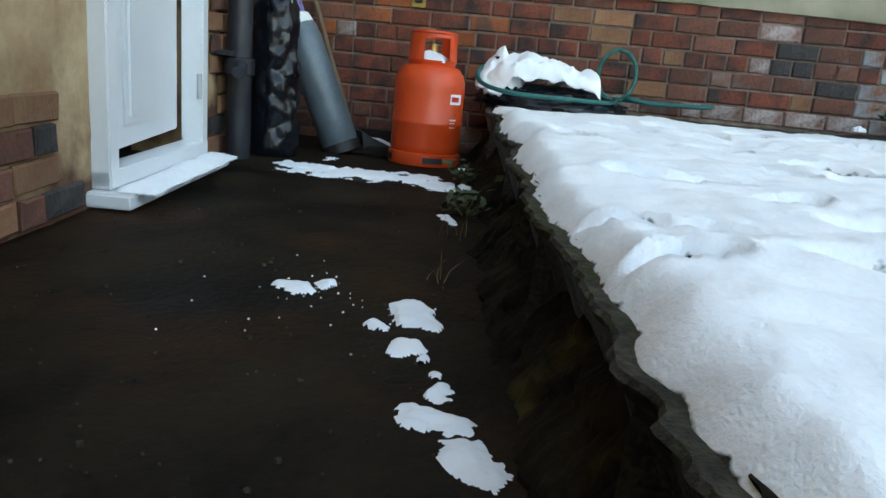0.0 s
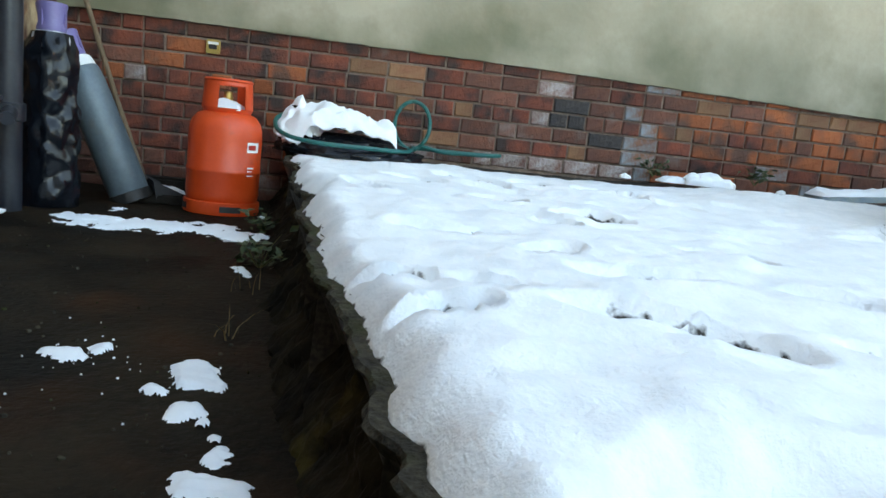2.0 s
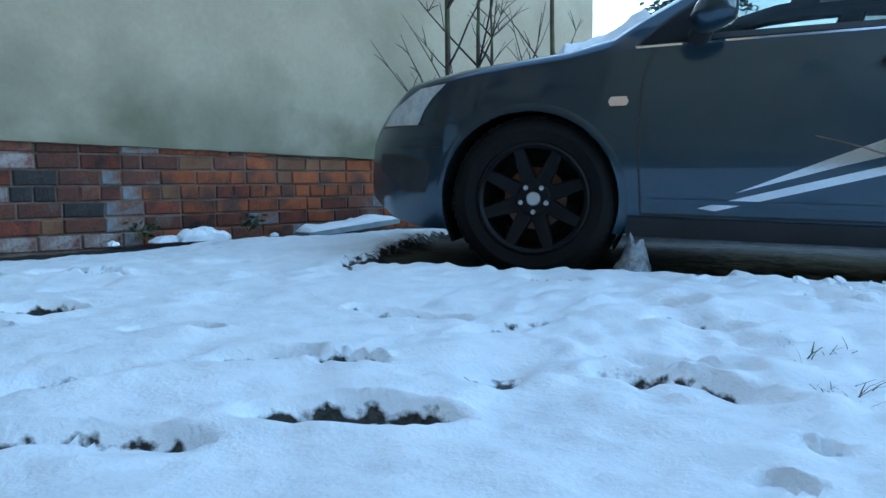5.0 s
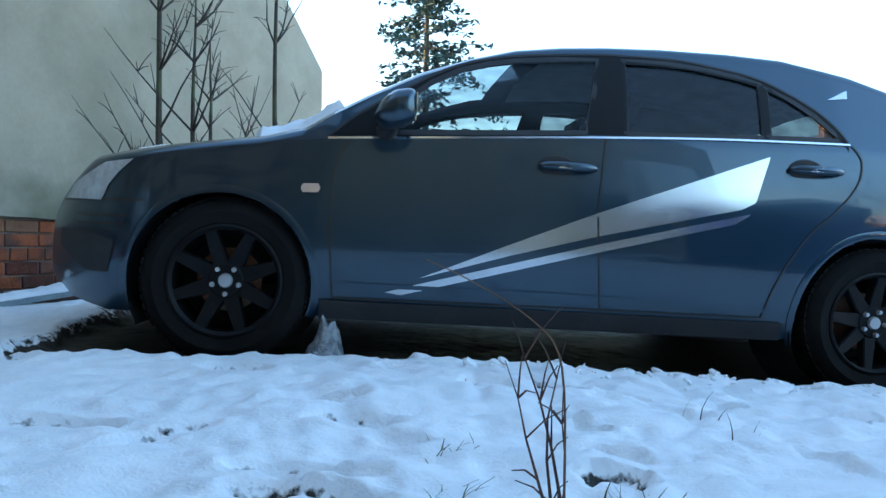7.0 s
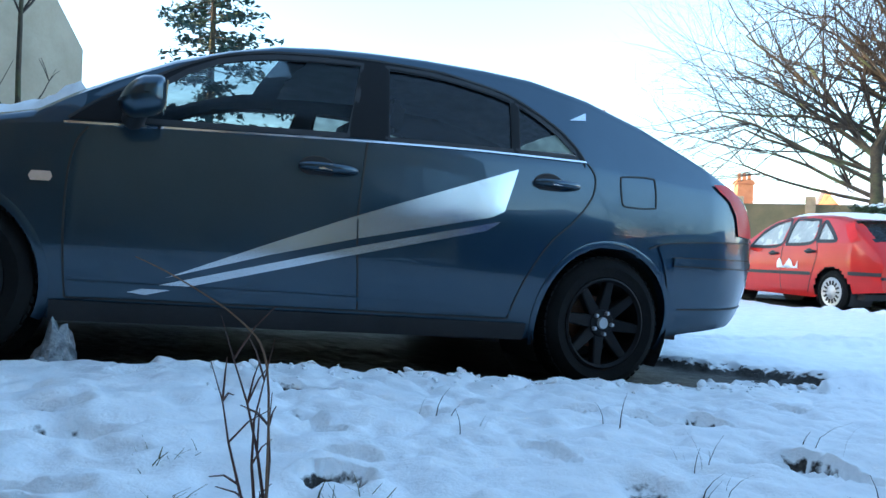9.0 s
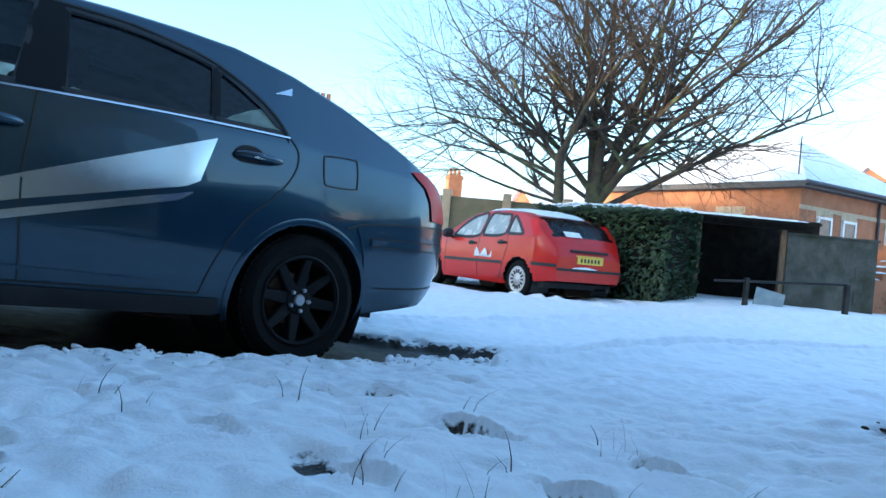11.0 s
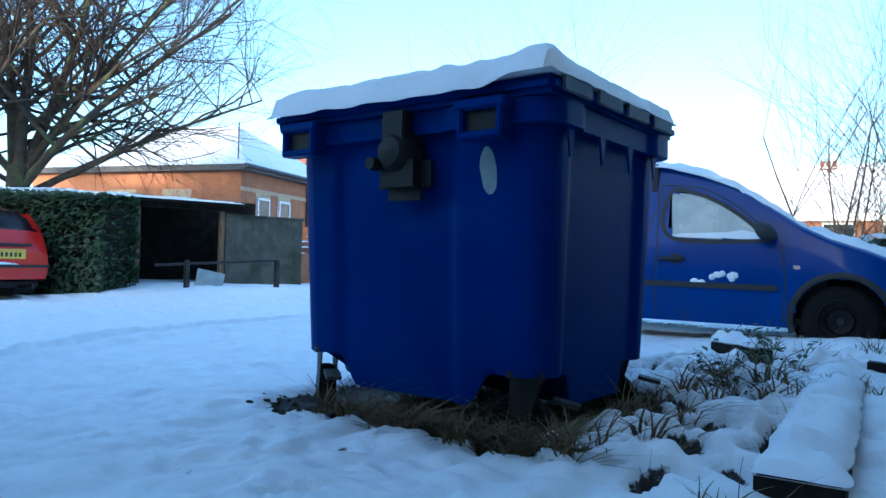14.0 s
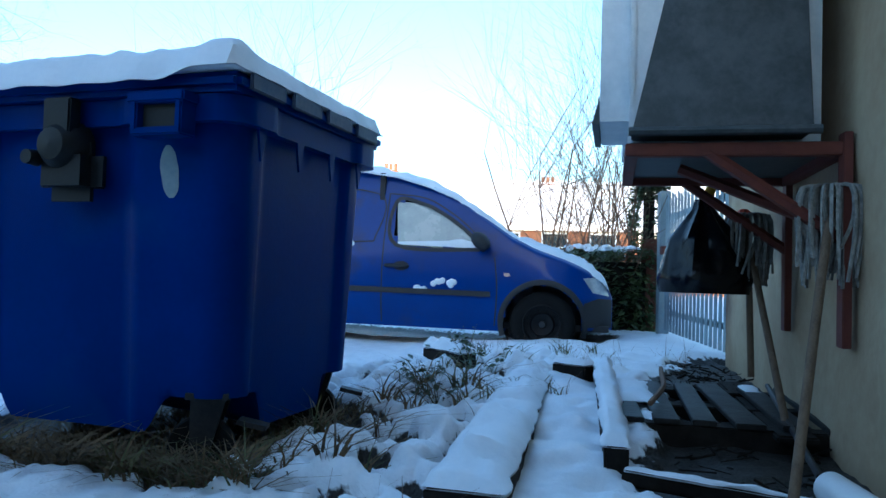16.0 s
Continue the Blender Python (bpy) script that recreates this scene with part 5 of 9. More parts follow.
rr = random.Random(17)
g = Geo()
for k in range(210):
    u = rr.uniform(0.9, 3.9)
    v = -0.22 - 0.10 * sm(1.2, 2.0, u) + rr.gauss(0, 0.07)
    p = CAR_O.xy + CAR_D * u + CAR_N * v
    q = rr.uniform(0.004, 0.012) if rr.random() < 0.85 else rr.uniform(0.012, 0.026)
    g.lathe([(q * 0.8, -q * 0.7), (q, 0.0), (q * 0.75, q * 0.6), (0.0, q * 0.85)], Matrix.Translation((p.x, p.y, ground_at(p.x, p.y)[0] + q * 0.3)) @ Euler((rr.uniform(-0.6, 0.6), rr.uniform(-0.6, 0.6), rr.uniform(0, 3))).to_matrix().to_4x4() @ Matrix.Diagonal((rr.uniform(0.6, 1.9), rr.uniform(0.7, 1.2), rr.uniform(0.45, 0.9), 1)), 7)
tagged(part("snow_crumbs", g, SNOW, smooth=True), "crumbs of snow along the thawed ground", "snow", kind="stuff")


# --- red hatchback ---
def red_car():
    d = Vector((0.37, -0.93, 0)).normalized()           # rearward
    o = Vector((3.70, 11.35, -0.215)) - d * 2.615
    z = Vector((0, 0, 1))
    y = z.cross(d)
    m = Matrix((( d.x, y.x, 0, o.x), (d.y, y.y, 0, o.y), (0, 0, 1, o.z), (0, 0, 0, 1))) @ Matrix.Translation((0, 0.75, 0))
    car = thing("car", "red five-door hatchback dusted with snow", "car", m)
    top = [(-0.83, 0.58), (-0.75, 0.66), (-0.5, 0.76), (-0.1, 0.86), (0.25, 0.95), (0.45, 1.06), (0.8, 1.27), (1.05, 1.38), (1.4, 1.425), (1.9, 1.43), (2.4, 1.39), (2.75, 1.32), (2.95, 1.22), (3.15, 1.02), (3.27, 0.88), (3.33, 0.72)]
    belt = [(-0.83, 0.55), (0.0, 0.80), (0.4, 0.88), (1.5, 0.93), (2.6, 0.99), (3.0, 0.98), (3.33, 0.68)]
    B = Body(top, belt, 0.85, 0.20, -0.83, 3.33, nose=0.5, tail=0.5, nose_in=0.28, tail_in=0.20, crown=0.08, bottom=[(-0.83, 0.26), (0.4, 0.2), (2.2, 0.2), (3.33, 0.34)])
    W1 = [(0.62, 0.93), (0.78, 1.12), (0.98, 1.25), (1.15, 1.31), (1.42, 1.335), (1.42, 0.955)]
    W2 = [(1.54, 0.96), (1.54, 1.335), (1.9, 1.335), (2.12, 1.31), (2.16, 1.0)]
    W3 = [(2.24, 1.01), (2.22, 1.29), (2.38, 1.23), (2.62, 1.05), (2.60, 1.01)]
    A = [(0.0, 0.30, 0.355), (2.615, 0.30, 0.355)]
    g = B.shell(0.045, [W1, W2, W3], A)
    keep, ws, rw = [], [], []
    for f in g.f:
        c = [sum(g.v[i][k] for i in f) / len(f) for k in range(3)]
        lim = len(f) == 4 and c[2] > lerp(top, c[0]) - 0.07
        (ws if lim and 0.42 < c[0] < 0.98 and abs(c[1]) < 0.58 else rw if lim and 2.74 < c[0] < 3.16 and abs(c[1]) < 0.60 else keep).append(f)
    for nm, fs, mt in (("body", keep, PAINT_RED), ("windscreen", ws, GLASS_CLEAR), ("rear_window", rw, GLASS_DARK)):
        gg = Geo()
        gg.v, gg.f = g.v, fs
        part(nm, gg, mt, car, smooth=True)
    for s in (-1, 1):
        for nm, poly in (("front_door_window", W1), ("rear_door_window", W2), ("quarter_window", W3)):
            w = part(nm, B.patch(poly, s, -0.008), GLASS_FROST, car, smooth=True)
            part("window_seal", B.strip(poly + poly[:1], 0.05, s, 0.004), BLACK_PLASTIC, w)
        for ln in ([(0.42, 0.88), (0.45, 0.6), (0.44, 0.27)], [(1.48, 0.95), (1.49, 0.6), (1.48, 0.26)], [(2.25, 1.0), (2.3, 0.8), (2.18, 0.45), (2.1, 0.27)]):
            part("shut_line", B.strip(ln, 0.012, s, 0.003), INK, car)
        part("rubbing_strip", B.strip([(0.45, 0.52), (1.4, 0.53), (2.2, 0.54)], 0.05, s, 0.014), BLACK_PLASTIC, car)
        part("bumper_strip", B.strip([(2.95, 0.57), (3.15, 0.57), (3.33, 0.57)], 0.05, s, 0.012), BLACK_PLASTIC, car)
        part("tail_lamp", B.patch([(2.70, 1.25), (2.86, 1.27), (3.06, 1.02), (2.96, 0.98), (2.82, 1.10)], s, 0.012), LAMP_RED, car, smooth=True)
        handle(car, B, 1.30, 0.82, s, False)
        handle(car, B, 2.16, 0.86, s, False)
        mirror(car, B, 0.60, 0.92, s, BLACK_PLASTIC)
        for x in (0.0, 2.615):
            wheel(car, x, s * 0.735, 0.298, 0.205, 0.185, "cap", HUBCAP)
        part("snow_clot", Geo().sheet([[(1.40 + 0.05 * i, s * (B.side(1.4 + 0.05 * i, 0.62) + 0.006 + 0.03 * max(0, math.sin(math.pi * j / 4) * math.sin(math.pi * i / 10))), 0.60 + 0.035 * j * (0.6 + 0.5 * math.sin(i * 1.3))) for j in range(5)] for i in range(11)]), SNOW, car)
    part("plate", Geo().box((3.320, -0.26, 0.62), (3.342, 0.26, 0.73)).box((3.25, -0.28, 0.60), (3.325, 0.28, 0.75)), PLATE, car, "yellow plate with dark bars")
    for k in range(6):
        part("plate_bar", Geo().box((3.342, -0.20 + 0.07 * k, 0.645), (3.346, -0.165 + 0.07 * k, 0.705)), INK, car)
    part("tailgate_handle", Geo().box((3.24, -0.38, 0.79), (3.335, 0.38, 0.83)), BLACK_PLASTIC, car, bevel=0.012)
    part("bumper_moulding", Geo().box((3.28, -0.66, 0.50), (3.36, 0.66, 0.54)), BLACK_PLASTIC, car, bevel=0.01)
    part("exhaust_pipe", Geo().tube([(2.9, 0.4, 0.22), (3.34, 0.4, 0.24)], 0.028, 10), DARK_STEEL, car)
    for x in (0.0, 2.615):
        wheelhouse(car, x, 0.30, 0.352, 0.80)
    part("floor_pan", Geo().box((-0.7, -0.7, 0.22), (3.1, 0.7, 0.30)).box((2.1, -0.6, 0.3), (2.4, 0.6, 0.95)).box((1.3, -0.6, 0.3), (1.5, 0.6, 0.95)), FABRIC, car)
    f = lambda u, v: (u, v, lerp(top, u) - 0.06 * (abs(v) / 0.6) ** 2.6 + 0.003)
    snow_cap("snow_on_roof", "", f, [0.85 + 0.06 * i for i in range(32)], [-0.58 + 0.06 * i for i in range(20)], None, 0.022, car)
    snow_cap("snow_on_bonnet", "", f, [-0.6 + 0.06 * i for i in range(20)], [-0.66 + 0.06 * i for i in range(23)], None, 0.015, car)
    snow_cap("snow_on_tailgate", "", lambda u, v: (u + 0.01, v, lerp(top, u) + 0.012), [3.08 + 0.015 * i for i in range(6)], [-0.40 + 0.05 * i for i in range(8)], None, 0.010, car)
    snow_cap("snow_on_bumper", "", lambda u, v: (u, v, 0.542), [3.28 + 0.012 * i for i in range(8)], [-0.35 + 0.05 * i for i in range(11)], None, 0.018, car)


red_car()


# --- blue van ---
def van():
    d = Vector((-0.17, 0.985, 0)).normalized()
    y = Vector((0, 0, 1)).cross(d)
    o = Vector((7.149, 1.472, -0.172)) - y * 0.80
    m = Matrix(((d.x, y.x, 0, o.x), (d.y, y.y, 0, o.y), (0, 0, 1, o.z), (0, 0, 0, 1))) @ Matrix.Scale(0.93, 4)
    car = thing("van", "blue panel van with snow on bonnet and roof", "van", m)
    top = [(-0.63, 0.58), (-0.58, 0.70), (-0.42, 0.82), (-0.2, 0.915), (0.08, 1.01), (0.3, 1.12), (0.6, 1.33), (0.85, 1.49), (1.1, 1.61), (1.4, 1.70), (1.8, 1.76), (3.45, 1.80), (3.52, 1.7)]
    belt = [(-0.63, 0.54), (0.0, 0.84), (0.5, 0.93), (1.5, 0.97), (3.52, 0.97)]
    B = Body(top, belt, 0.84, 0.22, -0.63, 3.52, nose=0.5, tail=0.2, nose_in=0.26, tail_in=0.05, tumble=0.10, crown=0.07, bottom=[(-0.63, 0.26), (0.4, 0.22), (3.52, 0.25)])
    W1 = [(0.58, 0.97), (0.68, 1.10), (0.84, 1.23), (1.00, 1.33), (1.16, 1.40), (1.42, 1.43), (1.40, 1.00)]
    A = [(0.0, 0.30, 0.36), (2.716, 0.30, 0.36)]
    g = B.shell(0.04, [W1], A)
    keep, ws = [], []
    for f in g.f:
        c = [sum(g.v[i][k] for i in f) / len(f) for k in range(3)]
        (ws if len(f) == 4 and c[2] > lerp(top, c[0]) - 0.062 and 0.15 < c[0] < 0.95 and abs(c[1]) < 0.62 else keep).append(f)
    for nm, fs, mt in (("body", keep, PAINT_BLUE), ("windscreen", ws, GLASS_FROST)):
        gg = Geo()
        gg.v, gg.f = g.v, fs
        part(nm, gg, mt, car, smooth=True)
    for s in (-1, 1):
        w = part("door_window", B.patch(W1, s, -0.008), GLASS_FROST, car, "misted window with frost along its sill", smooth=True)
        part("window_seal", B.strip(W1 + W1[:1], 0.035, s, 0.004), BLACK_PLASTIC, w)
        part("frost", B.patch([(0.60, 0.98), (0.66, 1.04), (0.78, 1.07), (0.9, 1.05), (1.2, 1.04), (1.39, 1.03), (1.39, 1.005)], s, -0.002), SNOW, w)
        for ln in ([(0.45, 0.9), (0.42, 0.6), (0.44, 0.27)], [(1.50, 1.50), (1.52, 1.0), (1.52, 0.27)], [(0.54, 0.98), (0.68, 1.16), (0.9, 1.33), (1.15, 1.46), (1.50, 1.50)], [(1.62, 1.03), (1.62, 1.5), (2.9, 1.5), (2.9, 1.03), (1.62, 1.03)]):
            part("shut_line", B.strip(ln, 0.012, s, 0.003), INK, car)
        part("rubbing_strip", B.strip([(0.48, 0.56), (1.4, 0.57), (2.3, 0.58)], 0.05, s, 0.016), BLACK_PLASTIC, car, smooth=True)
        part("bumper", B.patch([(-0.625, 0.28), (-0.625, 0.54), (-0.50, 0.55), (-0.37, 0.50), (-0.35, 0.28)], s, 0.012), BLACK_PLASTIC, car, smooth=True)
        part("headlamp", B.patch([(-0.60, 0.57), (-0.56, 0.68), (-0.46, 0.74), (-0.36, 0.73), (-0.45, 0.60)], s, 0.007), LAMP_CLEAR, car, smooth=True)
        part("side_lamp", B.patch([(0.30, 0.735), (0.31, 0.76), (0.36, 0.76), (0.36, 0.735), (0.33, 0.725)], s, 0.008), LAMP_AMBER, car)
        handle(car, B, 1.38, 0.80, s, False)
        mirror(car, B, 0.55, 1.00, s, BLACK_PLASTIC)
        for x in (0.0, 2.716):
            wheel(car, x, s * 0.73, 0.298, 0.190, 0.175, "steel", BLACK_GLOSS)
        rr = random.Random(3)
        for cx, cz, w_ in ((1.0, 0.66, 0.07), (1.13, 0.60, 0.05), (0.82, 0.65, 0.09), (1.9, 1.02, 0.16)):
            g2 = Geo()
            for k in range(4):
                mm = Matrix.Translation((cx + rr.uniform(-w_, w_), s * (B.side(cx, cz) + 0.004), cz + rr.uniform(-0.02, 0.02)))
                g2.lathe([(0.0, 0.012), (0.018, 0.010), (0.03, 0.0)], mm @ Matrix.Rotation(-s * math.pi / 2, 4, 'X'), 9)
            tagged(part("snow_clot", g2, SNOW, car), kind="stuff")
    for x in (0.0, 2.716):
        wheelhouse(car, x, 0.30, 0.357, 0.80)
        arch_lip(B, car, x, 0.30, 0.385, BLACK_PLASTIC, 0.05, 0.016)
    part("floor_pan", Geo().box((-0.6, -0.7, 0.24), (3.4, 0.7, 0.30)).box((1.55, -0.7, 0.3), (1.6, 0.7, 1.7)).box((0.1, -0.7, 0.5), (0.5, 0.7, 0.9)), FABRIC, car)
    f = lambda u, v: (u, v, lerp(top, u) - 0.05 * (abs(v) / 0.7) ** 2.6 + 0.003)
    snow_cap("snow_on_roof", "", f, [1.0 + 0.06 * i for i in range(40)], [-0.72 + 0.06 * i for i in range(25)], None, 0.028, car)
    snow_cap("snow_on_bonnet", "", f, [-0.60 + 0.04 * i for i in range(23)], [-0.70 + 0.05 * i for i in range(29)], None, 0.032, car)
    snow_cap("snow_on_windscreen", "", lambda u, v: (u, v, lerp(top, u) - 0.05 * (abs(v) / 0.7) ** 2.6 + 0.006), [0.24 + 0.04 * i for i in range(22)], [0.46 + 0.04 * i for i in range(7)], None, 0.030, car)


van()


# ---- sunken corner by the door ----
def hm(x, y, z=0.0, rz=0.0):
    return HM @ pose(x, y, z, 0, 0, rz)


def front_door():
    d = thing("door_1", "white plastic back door standing ajar", "door", HM, kind="structure")
    z0, z1, a, b = PATH_Z + 0.06, 1.75, 1.36, 2.24
    fr = part("door_frame", Geo().box((a, -0.06, z0), (a + 0.065, 0.03, z1)).box((b - 0.065, -0.06, z0), (b, 0.03, z1)).box((a, -0.06, z1 - 0.065), (b, 0.03, z1 + 0.001)).box((a, -0.06, z0 - 0.005), (b, 0.032, z0 + 0.055)), WHITE_PVC, d, bevel=0.006)
    part("door_sill", Geo().box((a - 0.05, -0.06, z0 - 0.055), (b + 0.04, 0.11, z0 - 0.008)), WHITE_PVC, d, "white sill with drip holes", bevel=0.006)
    leaf = part("door_leaf", Geo().box((-0.74, -0.045, z0 + 0.10), (0, 0.0, z1 - 0.07)), WHITE_PVC, d, bevel=0.005, m=pose(b - 0.07, -0.008, 0, 0, 0, 5))
    for u0, u1, w0, w1 in ((-0.62, -0.13, z0 + 0.17, 0.50), (-0.62, -0.13, 0.66, 1.5)):
        part("panel", Geo().box((u0, 0.0, w0), (u1, 0.008, w1)).box((u0 + 0.03, 0.006, w0 + 0.03), (u1 - 0.03, 0.016, w1 - 0.03)), WHITE_PVC, leaf, bevel=0.004)
    part("handle", Geo().tube([(-0.68, 0.01, 0.62), (-0.68, 0.05, 0.62), (-0.58, 0.05, 0.62)], 0.009, 8), CHROME, leaf)
    for z in (0.0, 0.55, 1.3):
        part("hinge", Geo().tube([(a + 0.075, 0.02, z - 0.05), (a + 0.075, 0.02, z + 0.05)], 0.011, 8), HUBCAP, d)
    part("dark_lobby", Geo().box((a - 0.1, -1.6, z0 - 0.05), (b + 0.1, -1.55, z1)).box((a - 0.12, -1.6, z0 - 0.05), (a - 0.08, -0.3, z1)).box((b + 0.08, -1.6, z0 - 0.05), (b + 0.12, -0.3, z1)).box((a - 0.1, -1.6, z0 - 0.06), (b + 0.1, -0.06, z0 - 0.02)).box((a - 0.1, -1.6, z1), (b + 0.1, -0.06, z1 + 0.03)), WOOD_DARK, d)
    snow_cap("snow_on_sill", "thin melting snow on the white door sill", lambda u, v: (u, v, z0 - 0.006), [a + 0.02 * i for i in range(45)], [0.035 + 0.015 * i for i in range(10)], HM, 0.012)


front_door()


def drainpipe():
    p = thing("drainpipe", "black soil pipe fixed to the house wall", "pipe", hm(1.06, 0.07, PATH_Z))
    part("pipe", Geo().tube([(0, 0, 0), (0, 0, 4.5)], 0.055, 16), BLACK_PVC, p, smooth=True)
    for z in (0.42, 1.5, 2.6):
        part("collar", Geo().lathe([(0.056, -0.04), (0.068, -0.035), (0.068, 0.035), (0.056, 0.04)], Matrix.Translation((0, 0, z)), 18), BLACK_PVC, p, smooth=True)
        part("bracket", Geo().box((-0.09, -0.10, z + 0.045), (0.09, 0.0, z + 0.065)), BLACK_PVC, p)
    part("branch", Geo().tube([(0, 0, 0.42), (0.10, 0.04, 0.42), (0.17, 0.05, 0.40)], 0.03, 10), BLACK_PVC, p, smooth=True)


drainpipe()


def bottle_cap(parent, z, r):
    c = part("valve_guard", Geo().lathe([(r * 0.55, 0.0), (r * 0.60, 0.02), (r * 0.50, 0.05), (r * 0.62, 0.12), (r * 0.60, 0.13), (r * 0.47, 0.05), (r * 0.5, 0.0)], Matrix.Translation((0, 0, z)), 24), PURPLE, parent, "purple plastic valve guard", smooth=True)
    g = Geo()
    for a in (0, 120, 240):
        g.box((-0.012, r * 0.45, 0.02), (0.012, r * 0.58, 0.13), Matrix.Translation((0, 0, z)) @ Matrix.Rotation(radians(a), 4, 'Z'))
    part("guard_post", g, PURPLE, c)
    part("valve", Geo().lathe([(0.0, 0.0), (0.018, 0.0), (0.016, 0.07), (0.0, 0.075)], Matrix.Translation((0, 0, z)), 12), BRASS, c)


def tall_cylinder(name, label, foot, lean, r, h, mt, wrapped):
    """A gas cylinder leaning along lean (metres of drift at its top)."""
    ax = Vector((lean[0], lean[1], h)).normalized()
    m = Matrix.Translation(foot) @ Vector((0, 0, 1)).rotation_difference(ax).to_matrix().to_4x4()
    t = thing(name, label, "gas cylinder", m)
    if wrapped:
        rows = []
        for k in range(60):
            z = h * k / 59
            row = []
            for i in range(49):
                a = 2 * math.pi * i / 48
                v = Vector((math.cos(a), math.sin(a), z * 5))
                rad = r * (1.06 + 0.10 * sm(0.7, 0.0, z)) + 0.022 * noise.noise(v * 2.2) + 0.012 * noise.noise(Vector((math.cos(a) * 3, math.sin(a) * 3, z * 16 + a))) + 0.006 * noise.noise(v * 9)
                rad *= sm(h + 0.05, h - 0.10, z) * 0.35 + 0.65
                row.append((rad * math.cos(a), rad * math.sin(a), z))
            rows.append(row)
        part("wrapping", Geo().sheet(rows), mt, t, "creased black polythene", smooth=True)
    else:
        part("cylinder", Geo().lathe([(0.0, 0.0), (r * 0.85, 0.0), (r, 0.03), (r, h - 0.13), (r * 0.93, h - 0.07), (r * 0.72, h - 0.02), (r * 0.55, h), (0, h)], n=36), mt, t, smooth=True)
        part("foot_ring", Geo().lathe([(r * 0.9, -0.005), (r + 0.008, 0.0), (r + 0.008, 0.05), (r, 0.052)], n=36), DARK_STEEL, t, smooth=True)
    part("tape", Geo().lathe([(r * 0.80, h - 0.055), (r * 0.86, h - 0.05), (r * 0.74, h - 0.005), (r * 0.60, h + 0.005)], n=32), LABEL_WHITE, t, "white tape round the shoulder", smooth=True)
    bottle_cap(t, h, r)
    return t


tall_cylinder("gas_cylinder", "tall gas cylinder wrapped in black polythene sheet", (-3.46, -1.545, PATH_Z), (-0.05, -0.02, 0.8), 0.105, 0.77, POLY, True)
tall_cylinder("gas_cylinder", "tall dull grey gas cylinder leaning in the corner", (-3.80, -1.27, PATH_Z), (-0.02, -0.33, 0.8), 0.098, 0.74, STEEL_GREY, False)
stick = thing("broom", "wooden broom leaning against the brick wall", "broom", pose(-4.16, -1.30, PATH_Z))
part("handle", Geo().tube([(0, 0, 0.05), (-0.02, -0.17, 0.48), (-0.04, -0.36, 1.02)], 0.0135, 10), WOOD, stick, smooth=True)
part("head", Geo().box((-0.05, -0.16, 0.0), (0.05, 0.18, 0.10), pose(0.03, 0.06, 0, 0, 0, 0)), WOOD_DARK, stick, bevel=0.012)
pan = thing("dustpan", "black plastic scoop with snow on it", "dustpan", pose(-3.95, -1.12, PATH_Z, 0, 0, 25))
part("tray", Geo().add([(-0.14, -0.10, 0.02), (0.14, -0.10, 0.02), (0.16, 0.13, 0.01), (-0.16, 0.13, 0.01), (-0.15, -0.12, 0.12), (0.15, -0.12, 0.12)], [(0, 1, 2, 3), (0, 4, 5, 1), (0, 3, 4), (1, 5, 2)]), BLACK_PLASTIC, pan)
part("grip", Geo().tube([(0, -0.1, 0.10), (0.0, -0.26, 0.17)], 0.014, 8), BLACK_PLASTIC, pan)
snow_cap("snow_on_pan", "", lambda u, v: (u, v, 0.03 + 0.1 * max(0, -v)), [-0.1 + 0.02 * i for i in range(12)], [-0.10 + 0.02 * i for i in range(9)], None, 0.03, pan)
tagged(part("timber_offcut", Geo().box((-3.86, -1.25, PATH_Z), (-3.78, -0.80, PATH_Z + 0.05)), WOOD_DARK, bevel=0.006), "dark wet timber offcut on the path", "timber")


